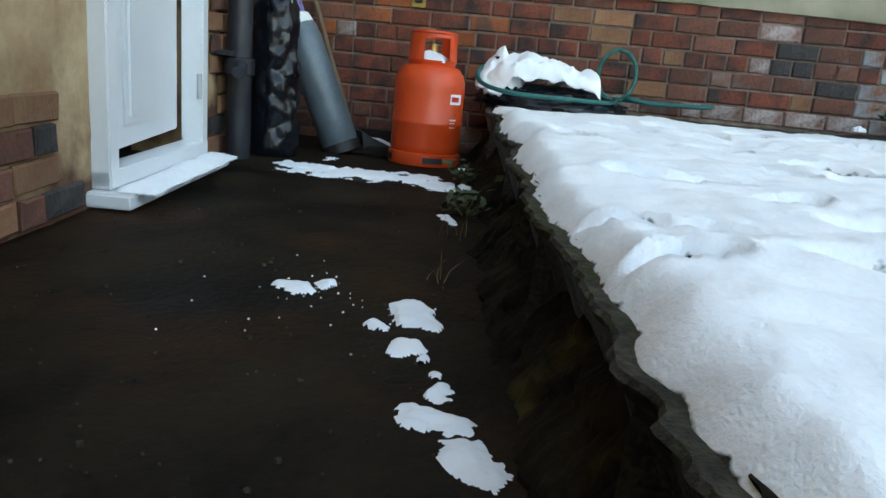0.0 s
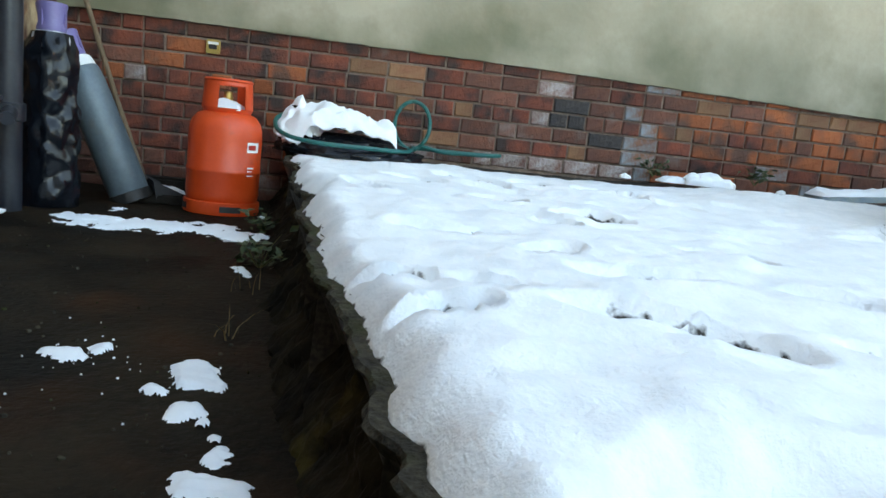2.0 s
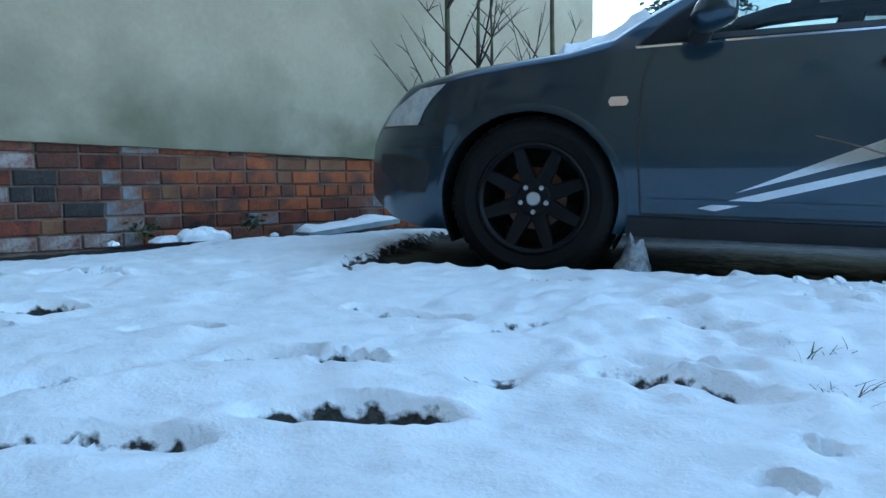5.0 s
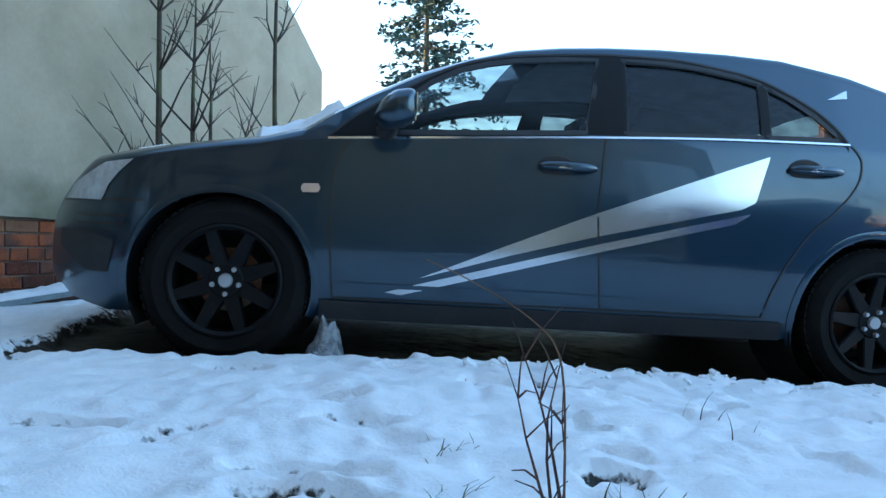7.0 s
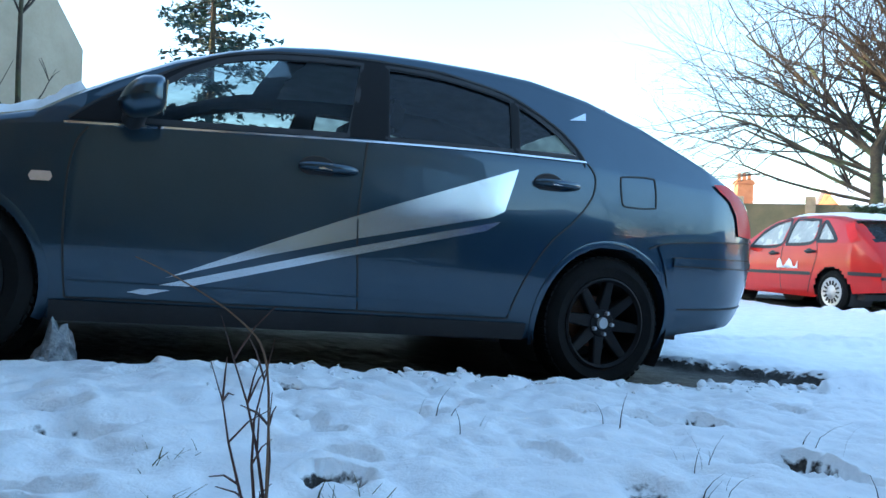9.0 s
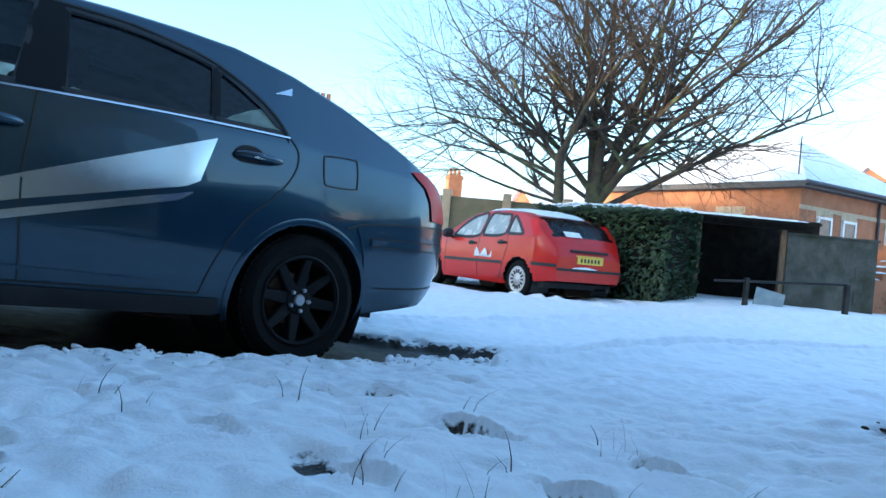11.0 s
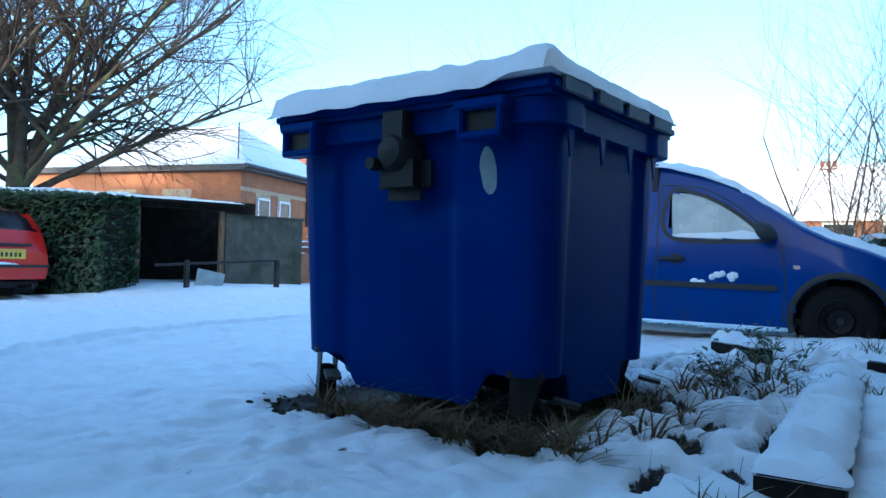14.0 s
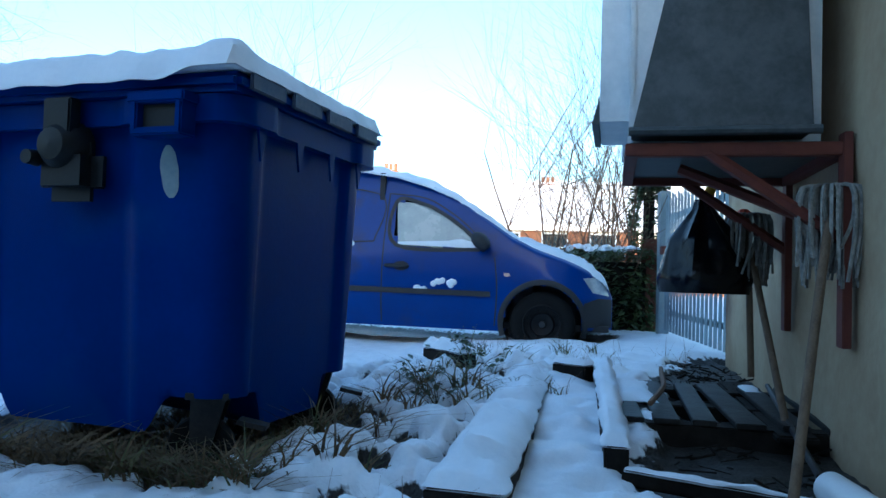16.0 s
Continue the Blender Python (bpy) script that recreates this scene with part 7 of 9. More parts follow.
# ---- wheeled bin and the ground beside the house ----
def wheelie_bin():
    # x along the front (from the near corner to the far one), y into the bin, z up from the ground
    o = Vector((2.80, 1.40, -0.155))
    ex = Vector((-0.047, 1.0, 0)).normalized()
    ey = Vector((ex.y, -ex.x, 0))
    m = Matrix(((ex.x, ey.x, 0, o.x), (ex.y, ey.y, 0, o.y), (0, 0, 1, o.z), (0, 0, 0, 1)))
    t = thing("wheeled_bin", "large blue four-wheeled bin with snow on its lid", "bin", m)
    W, D, H0, H1 = 1.26, 1.04, 0.15, 1.17

    def ring(z, grow=0.0):
        # the same number of points at every height
        q = (z - H0) / (H1 - H0)
        a, b = 0.028 * (1 - q) - grow, 0.05 * (1 - q) - grow
        x0, x1, y0, y1, c = 0.035 + a, W - 0.035 - a, 0.035 + b, D - 0.035 - b, 0.10
        pts = []
        for cx, cy, s in ((x1 - c, y0 + c, -90), (x1 - c, y1 - c, 0), (x0 + c, y1 - c, 90), (x0 + c, y0 + c, 180)):
            for k in range(7):
                an = radians(s + 15 * k)
                pts.append([cx + c * math.cos(an), cy + c * math.sin(an)])
        out = []
        n = len(pts)
        for i in range(n):
            p, p2 = pts[i], pts[(i + 1) % n]
            L = math.hypot(p2[0] - p[0], p2[1] - p[1])
            steps = 40 if L > 0.2 else 1
            for k in range(steps):
                x, y = p[0] + (p2[0] - p[0]) * k / steps, p[1] + (p2[1] - p[1]) * k / steps
                # raised and sunken bands of the moulding
                if y < y0 + 0.02:
                    y += 0.022 * sm(0.40, 0.43, x) * sm(1.0, 0.97, x)
                if x < x0 + 0.02 or x > x1 - 0.02:
                    s = 1 if x < x0 + 0.1 else -1
                    x += s * 0.022 * sm(0.20, 0.24, y) * sm(D - 0.20, D - 0.24, y)
                out.append((x, y, z))
        return out

    zs = [H0 + (H1 - H0) * k / 28 for k in range(29)]
    rings = []
    for z in zs:
        rg = ring(z)
        # wheel recesses lift the corners of the base
        if z < H0 + 0.12:
            rg = [(x, y, z + (0.12 - (z - H0)) * 0.98 * (sm(0.36, 0.26, min(x, W - x)) * sm(0.33, 0.28, min(y, D - y)))) for x, y, z in rg]
        rings.append(rg)
    g = Geo().sheet([r_ + r_[:1] for r_ in rings])
    n = len(rings[0])
    g.add(rings[0], [tuple(range(n))[::-1]])
    part("body", g, BIN_BLUE, t, smooth=True)
    # rim under the lid
    out, inn = ring(H1, 0.045), ring(H1, -0.02)
    r0 = [(x, y, H1 - 0.075) for x, y, z in out]
    r1 = [(x, y, H1 + 0.005) for x, y, z in out]
    g = Geo().sheet([[(x, y, H1 - 0.072) for x, y, z in ring(H1, 0.0)] + [ring(H1)[0][:2] + (H1 - 0.072,)], r0 + r0[:1], r1 + r1[:1], [(x, y, H1 + 0.005) for x, y, z in inn] + [inn[0][:2] + (H1 + 0.005,)]])
    part("rim", g, BIN_BLUE, t, smooth=True)
    for x in (0.16, 1.02):
        h = part("lid_grip", Geo().box((x - 0.02, -0.075, H1 - 0.125), (x + 0.16, 0.0, H1 - 0.10)).box((x - 0.02, -0.075, H1 - 0.12), (x + 0.005, 0.0, H1 - 0.01)).box((x + 0.135, -0.075, H1 - 0.12), (x + 0.16, 0.0, H1 - 0.01)).box((x - 0.03, -0.08, H1 - 0.03), (x + 0.17, 0.0, H1 + 0.004)), BIN_BLUE, t, bevel=0.006)
        part("grip_hollow", Geo().box((x + 0.01, -0.05, H1 - 0.10), (x + 0.13, 0.01, H1 - 0.03)), BIN_LOCK, h)
    lid = part("lid", Geo().box((-0.02, -0.035, H1 + 0.008), (W + 0.02, D - 0.01, H1 + 0.065)), BIN_BLUE, t, "blue lid with faded side panels", bevel=0.018)
    for k in range(4):
        part("lid_panel", Geo().box((-0.032, 0.02 + 0.245 * k, H1 + 0.018), (-0.018, 0.215 + 0.245 * k, H1 + 0.068)), BIN_WORN, lid, bevel=0.004)
        part("side_web", Geo().prism([(0, 0), (0.05, 0), (0.02, -0.10)], 0.008, Matrix.Translation((0.02, 0.13 + 0.24 * k, H1 - 0.072)) @ Matrix.Rotation(radians(90), 4, 'Z')), BIN_BLUE, t)
    lk = part("lock_housing", Geo().box((0.475, -0.045, 0.86), (0.715, 0.06, 1.045)), BIN_LOCK, t, "black lock housing with worn strap", bevel=0.045)
    part("lock_shoulder", Geo().lathe([(0.0, 0.10), (0.05, 0.095), (0.075, 0.06), (0.085, 0.0)], Matrix.Translation((0.61, 0.02, 1.03)) @ Matrix.Rotation(radians(90), 4, 'X'), 24), BIN_LOCK, lk, smooth=True)
    part("lock_strap", Geo().box((0.555, -0.060, 1.02), (0.66, -0.01, 1.175)), BIN_LOCK, lk, bevel=0.006)
    part("lock_barrel", Geo().lathe([(0.0, 0.045), (0.022, 0.045), (0.026, 0.0)], Matrix.Translation((0.685, -0.045, 0.99)) @ Matrix.Rotation(radians(90), 4, 'X'), 16), BIN_LOCK, lk, smooth=True)
    part("scrape", Geo().sheet([[(0.255 + 0.016 * (j / 14) + (i - 3) / 3 * 0.032 * (max(0.02, 1 - ((j - 7) / 7.2) ** 2) ** 0.5) * (1 + 0.25 * ns(i // 3, j, 0.23, 3)), 0.0465 - 0.006 * j / 14, 0.875 + 0.0115 * j) for j in range(15)] for i in range(7)]), SCUFF, t, "scraped pale patch")
    for x in (0.15, W - 0.145):
        for y in (0.15, D - 0.17):
            # all but the far front castor take darker metal for the shade below the bin
            cm = GALV_DULL if x > 0.5 and y < 0.5 else DARK_STEEL
            c = new("castor")
            c.parent = t
            c.matrix_basis = pose(x, y, 0, 0, 0, 35 if x > 0.5 else -20)
            part("castor_wheel", Geo().lathe([(0.0, -0.022), (0.07, -0.022), (0.098, -0.028), (0.104, -0.014), (0.104, 0.014), (0.098, 0.028), (0.07, 0.022), (0.0, 0.022)], Matrix.Translation((0.03, 0, 0.105)) @ Matrix.Rotation(radians(90), 4, 'X'), 28), RUBBER, c, smooth=True)
            part("castor_fork", Geo().prism([(-0.05, 0.27), (0.06, 0.27), (0.06, 0.10), (0.02, 0.06), (0.0, 0.10)], 0.006, Matrix.Translation((0, -0.035, 0))).prism([(-0.05, 0.27), (0.06, 0.27), (0.06, 0.10), (0.02, 0.06), (0.0, 0.10)], 0.006, Matrix.Translation((0, 0.03, 0))), cm, c)
            part("castor_plate", Geo().box((-0.06, -0.06, 0.265), (0.07, 0.06, 0.285)), cm, c)
            part("brake_pedal", Geo().box((-0.13, -0.03, 0.20), (-0.04, 0.03, 0.215), pose(0, 0, 0, 0, -12, 0)), cm, c)
    # snow with a drifted lip at the near corner
    top, low = [], []
    for i in range(45):
        a, b = [], []
        for j in range(37):
            x, y = -0.03 + (W + 0.06) * i / 44, -0.07 + (D + 0.05) * j / 36
            rim = min(i, j, 44 - i, 36 - j)
            k = min(1, rim / 2.0) ** 0.35
            hgt = 0.076 + 0.012 * ns(x, y, 5, 3) + 0.009 * ns(x, y, 16, 4) + 0.005 * ns(x, y, 34, 4) + 0.022 * math.exp(-((x - 0.03) ** 2 + (y - 0.02) ** 2) / 0.006)
            jx = 0.018 * ns(x, y, 11, 1) * (1 - k)
            droop = (0.030 + 0.012 * ns(x, 0, 9, 8)) * (sm(1.5, 0.0, j) * sm(0.10, 0.22, x) + 0.2 * sm(1.5, 0.0, 44 - i))
            a.append((x + jx, y + jx, H1 + 0.07 + hgt * k - droop))
            b.append((x + jx, y + jx, H1 + 0.068 - droop))
        top.append(a)
        low.append(b)
    part("snow_on_lid", Geo().sheet(top).sheet([r_[::-1] for r_ in low]), SNOW, t, "thick even snow", smooth=True, turn=False)


wheelie_bin()
r = random.Random(31)
g = Geo()
for k in range(500):
    x, y = r.gauss(2.80, 0.07), r.gauss(2.47, 0.09)
    q = r.uniform(0.006, 0.017)
    z = ground_at(x, y)[0]
    g.lathe([(q, -q * 0.3), (q * 0.9, q * 0.4), (0.0, q * 0.7)], Matrix.Translation((x, y, z)) @ Euler((r.uniform(-0.5, 0.5), r.uniform(-0.5, 0.5), 0)).to_matrix().to_4x4(), 5)
tagged(part("gravel", g, LEDGE), "small dark gravel under the bin wheel", "gravel", kind="stuff")
spots = []
for k in range(112):
    x, y = (r.uniform(2.62, 2.95), r.uniform(1.25, 2.35)) if k < 85 else (r.uniform(2.7, 4.3), r.uniform(1.05, 1.50))
    spots.append((x, y, ground_at(x, y)[0] - 0.02, 0.035))
for k in range(70):
    x, y = r.uniform(2.85, 3.8), r.uniform(1.42, 2.4)
    spots.append((x, y, ground_at(x, y)[0] - 0.02, 0.06))
blades("dead_grass", "matted dead grass round the bin", spots, STRAW, 15, 0.20, 41, lean=1.5, wid=0.005)
blades("green_grass", "green winter grass round the bin", spots[::3], GRASS, 16, 0.17, 42, lean=1.2, wid=0.0045)
spots = [(x, y, ground_at(x, y)[0] - 0.02, 0.05) for x, y in [(r.uniform(2.5, 6.2), r.uniform(0.75, 1.7)) for k in range(40)]]
blades("verge_grass", "tufts of wet grass poking through snow", spots, GRASS, 12, 0.13, 43, lean=0.9, wid=0.0045)
blades("verge_stalks", "dry weed stalks above the snow", [(x, y, z, 0.12) for x, y, z, s in spots[::2]] + [(r.uniform(4.5, 7), r.uniform(0.2, 1.6), slope(6, 1), 0.1) for k in range(14)], TWIG_RED, 4, 0.22, 44, lean=0.6, wid=0.002)
for k, (x, y) in enumerate(((4.3, 1.35), (4.75, 1.30), (5.1, 1.45), (4.05, 1.22))):
    weed(x, y, ground_at(x, y)[0], 10, 0.22, 60 + k, "leafy green weed through the snow")


def timber(name, label, a, b, w, h, snow, mt=None, z=None, category="timber"):
    """A squared timber from a to b on the ground, with or without snow."""
    a, b = Vector((*a, 0)), Vector((*b, 0))
    za, zb = (z, z) if z is not None else (ground_at(a.x, a.y)[0], ground_at(b.x, b.y)[0])
    d = b - a
    L = d.length
    m = Matrix.Translation((a.x, a.y, za - 0.02)) @ Matrix.Rotation(math.atan2(d.y, d.x), 4, 'Z') @ Matrix.Rotation(-math.atan2(zb - za, L), 4, 'Y')
    t = thing(name, label, category, m)
    part("beam", Geo().box((0, -w / 2, 0), (L, w / 2, h)), mt or WOOD_DARK, t, bevel=0.008)
    if snow:
        snow_cap("snow_on_beam", "", lambda u, v: (u, v, h + 0.002), [L * i / 50 for i in range(51)], [-w / 2 - 0.008 + (w + 0.016) * i / 10 for i in range(11)], None, snow, t)
    return t


timber("railway_sleeper", "snow-covered dark timber sleeper on the ground", (2.74, 0.665), (4.82, 0.995), 0.20, 0.085, 0.030)
timber("railway_sleeper", "dark timber edge with snow beside a sleeper", (3.34, 0.375), (4.92, 0.650), 0.075, 0.09, 0.022)
timber("timber_cross_beam", "short dark beam half buried in snow", (4.72, 0.68), (4.80, 0.86), 0.09, 0.10, 0.02)
timber("timber_cross_beam", "short dark beam half buried in snow", (4.85, 1.35), (5.2, 1.72), 0.09, 0.10, 0.03)


def pallet():
    t = thing("pallet", "broken dark wet wooden pallet by the wall", "pallet", pose(3.96, -0.02, slope(4.2, 0.1) - 0.04, 0, -1, 9))
    for x in (0.0, 0.40, 0.80):
        part("bearer", Geo().box((x, -0.36, 0.0), (x + 0.09, 0.46, 0.10)), WOOD_DARK, t, bevel=0.005)
    for k, y in enumerate((-0.35, -0.21, -0.06, 0.11, 0.24, 0.37)):
        part("slat", Geo().box((-0.01, y, 0.10), (0.92 - 0.05 * (k % 2), y + 0.085 + 0.01 * (k % 3), 0.121), pose(0, 0, 0.002 * (k % 2), 0, 0, (k % 3 - 1) * 1.4)), WOOD_WET, t, bevel=0.003)
    snow_cap("snow_on_slats", "", lambda u, v: (u, v, 0.124), [0.30 + 0.03 * i for i in range(20)], [0.30 + 0.02 * i for i in range(9)], None, 0.014, t)
    snow_cap("snow_on_slats", "", lambda u, v: (u, v, 0.124), [0.70 + 0.02 * i for i in range(10)], [-0.2 + 0.015 * i for i in range(6)], None, 0.010, t)


pallet()
timber("edging_board", "thin board with a line of snow on its edge", (3.38, -0.30), (3.31, 0.36), 0.018, 0.05, 0.007)
timber("loose_board", "dark loose board lying on bare soil", (3.9, -0.18), (5.3, 0.02), 0.14, 0.03, 0, z=-0.03)
r = random.Random(77)
g = Geo()
for k in range(260):
    x = r.uniform(2.9, 6.2)
    y = wall_y(x) + r.uniform(0.05, 0.55)
    a, l = r.uniform(0, 6.28), r.uniform(0.03, 0.12)
    z = slope(x, y) + 0.012
    g.tube([(x, y, z), (x + l * math.cos(a), y + l * math.sin(a), z + r.uniform(0, 0.03))], r.uniform(0.002, 0.006), 4)
tagged(part("debris", g, WOOD_DARK), "scattered twigs and rotting debris", "debris", kind="stuff")
tagged(part("stick", Geo().tube(soft_line([(3.98, 0.33, 0.04), (4.25, 0.30, 0.07), (4.6, 0.33, 0.075), (5.0, 0.36, 0.06)], 4), 0.011, 6), TWIG_RED), "crooked brown stick lying on the pallet", "stick")
pp = thing("plastic_pipe", "short white plastic pipe lying on soil", "pipe", pose(3.16, -0.30, slope(3.3, -0.3) + 0.055, 0, 90, 15))
part("pipe", Geo().lathe([(0.044, -0.3), (0.05, -0.3), (0.05, 0.3), (0.044, 0.3)], n=24, close=True), LABEL_WHITE, pp, smooth=True)


def extractor():
    """Galvanised fan box on a red steel wall frame; x along the wall, y out of it."""
    m = EM @ pose(-2.80, 0, 0.0)
    t = thing("extractor_unit", "galvanised extractor box on a red steel bracket frame", "extractor", m)
    z0 = 0.985
    L, P = 0.86, 0.72
    f = part("bracket_frame", Geo().box((0, 0.0, z0 - 0.045), (0.045, P, z0)).box((L - 0.045, 0.0, z0 - 0.045), (L, P, z0)).box((0.04, P - 0.045, z0 - 0.045), (L - 0.04, P, z0)).box((0.04, 0.0, z0 - 0.045), (L - 0.04, 0.045, z0)), RUST_PAINT, t, "oxide red angle iron", bevel=0.004)
    part("drip_tray", Geo().box((0.02, 0.02, z0 - 0.012), (L - 0.02, P - 0.02, z0 + 0.004)), GALV_DULL, t)
    for x in (0.02, L - 0.02):
        part("wall_post", Geo().box((x - 0.035, 0.002, 0.31), (x + 0.035, 0.03, z0 + 0.03)), RUST_PAINT, f, bevel=0.003)
        part("brace", Geo().tube([(x, 0.02, 0.66), (x, P * 0.62, z0 - 0.03)], 0.022, 6), RUST_PAINT, f)
    part("diagonal", Geo().tube([(0.30, 0.03, 0.74), (0.42, P * 0.7, z0 - 0.03)], 0.022, 6), RUST_PAINT, f)
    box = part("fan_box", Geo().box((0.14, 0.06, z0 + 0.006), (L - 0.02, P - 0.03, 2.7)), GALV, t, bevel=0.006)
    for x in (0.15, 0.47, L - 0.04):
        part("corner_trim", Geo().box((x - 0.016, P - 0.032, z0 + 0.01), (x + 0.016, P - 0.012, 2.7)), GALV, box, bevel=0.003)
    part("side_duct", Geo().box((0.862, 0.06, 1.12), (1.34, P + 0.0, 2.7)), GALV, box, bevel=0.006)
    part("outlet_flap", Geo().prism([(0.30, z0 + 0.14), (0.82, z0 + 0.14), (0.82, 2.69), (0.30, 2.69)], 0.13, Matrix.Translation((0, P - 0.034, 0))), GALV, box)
    part("flap_lip", Geo().add([(0.30, P + 0.098, z0 + 0.24), (0.82, P + 0.098, z0 + 0.24), (0.82, P + 0.125, z0 + 0.13), (0.30, P + 0.125, z0 + 0.13), (0.30, P + 0.098, z0 + 0.13), (0.82, P + 0.098, z0 + 0.13)], [(0, 1, 2, 3), (3, 2, 5, 4), (0, 3, 4), (1, 5, 2)]), GALV_DULL, box)
    # rain cowl on the near end: slanted face, narrower above, darker zinc than the sides
    A = [(-0.02, 0.12, z0 + 0.03), (-0.02, P - 0.02, z0 + 0.03), (0.10, P - 0.15, 1.62), (0.10, 0.12, 1.62)]
    Bk = [(0.135, y, z) for x, y, z in A]
    part("rain_cowl", Geo().add(A + Bk, [(0, 1, 2, 3), (7, 6, 5, 4), (0, 4, 5, 1), (1, 5, 6, 2), (2, 6, 7, 3), (3, 7, 4, 0)]), GALV_DULL, t, "dull grey sheet cowl", bevel=0.006)
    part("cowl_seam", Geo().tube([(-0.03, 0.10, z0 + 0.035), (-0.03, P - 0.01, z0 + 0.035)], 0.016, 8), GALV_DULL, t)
    part("fan_duct", Geo().lathe([(0.17, 0), (0.17, 0.18), (0.19, 0.2), (0.15, 0.2)], Matrix.Translation((0.12, 0.36, 1.86)) @ Matrix.Rotation(radians(-90), 4, 'Y'), 32), GALV, t, smooth=True)


extractor()


def mop(name, label, foot, headp, seed, head=True):
    rr = random.Random(seed)
    t = thing(name, label, name)
    f, h = Vector(foot), Vector(headp)
    part("handle", Geo().tube([f, (f + h) / 2 + Vector((0.01, 0, 0)), h], 0.0145, 10), WOOD, t, smooth=True)
    if head:
        g = Geo()
        for k in range(80):
            a = rr.uniform(0, 6.28)
            q = rr.uniform(0.03, 0.10)
            l = rr.uniform(0.16, 0.30)
            p = [h + Vector((0, 0, 0.03)), h + Vector((q * math.cos(a), q * math.sin(a), 0.035)), h + Vector((q * 1.15 * math.cos(a), q * 1.15 * math.sin(a), -l * 0.4)), h + Vector((q * math.cos(a) + rr.gauss(0, 0.015), q * math.sin(a) + rr.gauss(0, 0.015), -l))]
            g.tube(soft_line(p, 3), 0.0062, 4)
        tagged(part("mop_yarn", g, MOP, t, "frayed grey yarn"), kind="stuff")
    return t


mop("mop", "upturned mop with grey yarn leaning on the wall", (3.20, -0.10, -0.06), (3.76, -0.255, 0.80), 5)
mop("mop", "wet dark mop hanging behind a sack", (4.55, -0.05, 0.10), (4.62, -0.03, 0.78), 6)
br = mop("broom", "wooden broom handle with red ferrule by the wall", (4.02, -0.16, -0.06), (4.72, -0.02, 0.80), 7, False)
part("ferrule", Geo().tube([(4.70, -0.02, 0.775), (4.75, -0.015, 0.84)], 0.03, 10), RED_PLASTIC, br, "red plastic ferrule")
tagged(part("iron_bar", Geo().tube([(3.50, -0.20, -0.06), (4.6, -0.12, 0.06)], 0.012, 8), DARK_STEEL), "dark iron bar lying on the boards", "bar")


def hung_sack():
    t = thing("sack", "black plastic sack tied to the bracket frame", "sack", pose(4.62, 0.16, 0.46))
    rows = []
    for k in range(20):
        z = 0.43 * k / 19
        row = []
        for i in range(33):
            a = 2 * math.pi * i / 32
            q = lerp([(0, 0.15), (0.06, 0.165), (0.25, 0.12), (0.38, 0.04), (0.43, 0.03)], z)
            q *= 1 + 0.14 * noise.noise(Vector((math.cos(a) * 2, math.sin(a) * 2, z * 4))) + 0.10 * math.sin(a * 7 + z * 3) * sm(0.0, 0.3, z)
            row.append((q * math.cos(a) * 1.0, q * math.sin(a) * 1.25, z))
        rows.append(row)
    g = Geo().sheet(rows)
    g.add(rows[0][:-1], [tuple(range(32))])
    part("bag", g, POLY, t, smooth=True)
    part("tie", Geo().tube([(0, 0, 0.40), (0.0, -0.04, 0.50)], [0.03, 0.02], 8), YELLOW, t, "yellow rag knot", smooth=True)


hung_sack()


def gate():
    # hung between the far post and the corner of the house
    a, b = Vector((8.75, 0.60, 0)), Vector((6.55, 0.02, 0))
    d = b - a
    L = d.length
    m = Matrix.Translation((a.x, a.y, slope(8, 0.5) + 0.07)) @ Matrix.Rotation(math.atan2(d.y, d.x), 4, 'Z')
    t = thing("gate", "grey-blue steel palisade gate with snow behind", "gate", m)
    part("gate_post", Geo().box((-0.10, -0.05, -0.05), (0.06, 0.05, 1.42)), GATE_PAINT, t, bevel=0.006)
    for z in (0.18, 1.12):
        part("gate_rail", Geo().box((0.06, 0.012, z), (L, 0.05, z + 0.05)), GATE_PAINT, t, bevel=0.003)
    n = 17
    for k in range(n):
        x = 0.14 + (L - 0.2) * k / (n - 1)
        hgt = 1.40 - 0.15 * (k / n) - 0.03 * (k % 2)
        p = part("pale", Geo().add([(x - 0.034, 0, 0.03), (x, -0.014, 0.03), (x + 0.034, 0, 0.03), (x - 0.034, 0, hgt - 0.04), (x, -0.014, hgt), (x + 0.034, 0, hgt - 0.04), (x - 0.034, 0.004, 0.03), (x + 0.034, 0.004, 0.03), (x - 0.034, 0.004, hgt - 0.04), (x + 0.034, 0.004, hgt - 0.04)], [(0, 1, 4, 3), (1, 2, 5, 4), (6, 8, 9, 7), (3, 4, 5, 9, 8)]), GATE_PAINT, t)
    part("latch", Geo().box((0.02, -0.05, 0.78), (0.20, -0.015, 0.86)), RUST_PAINT, t, "rusty latch", bevel=0.004)


gate()


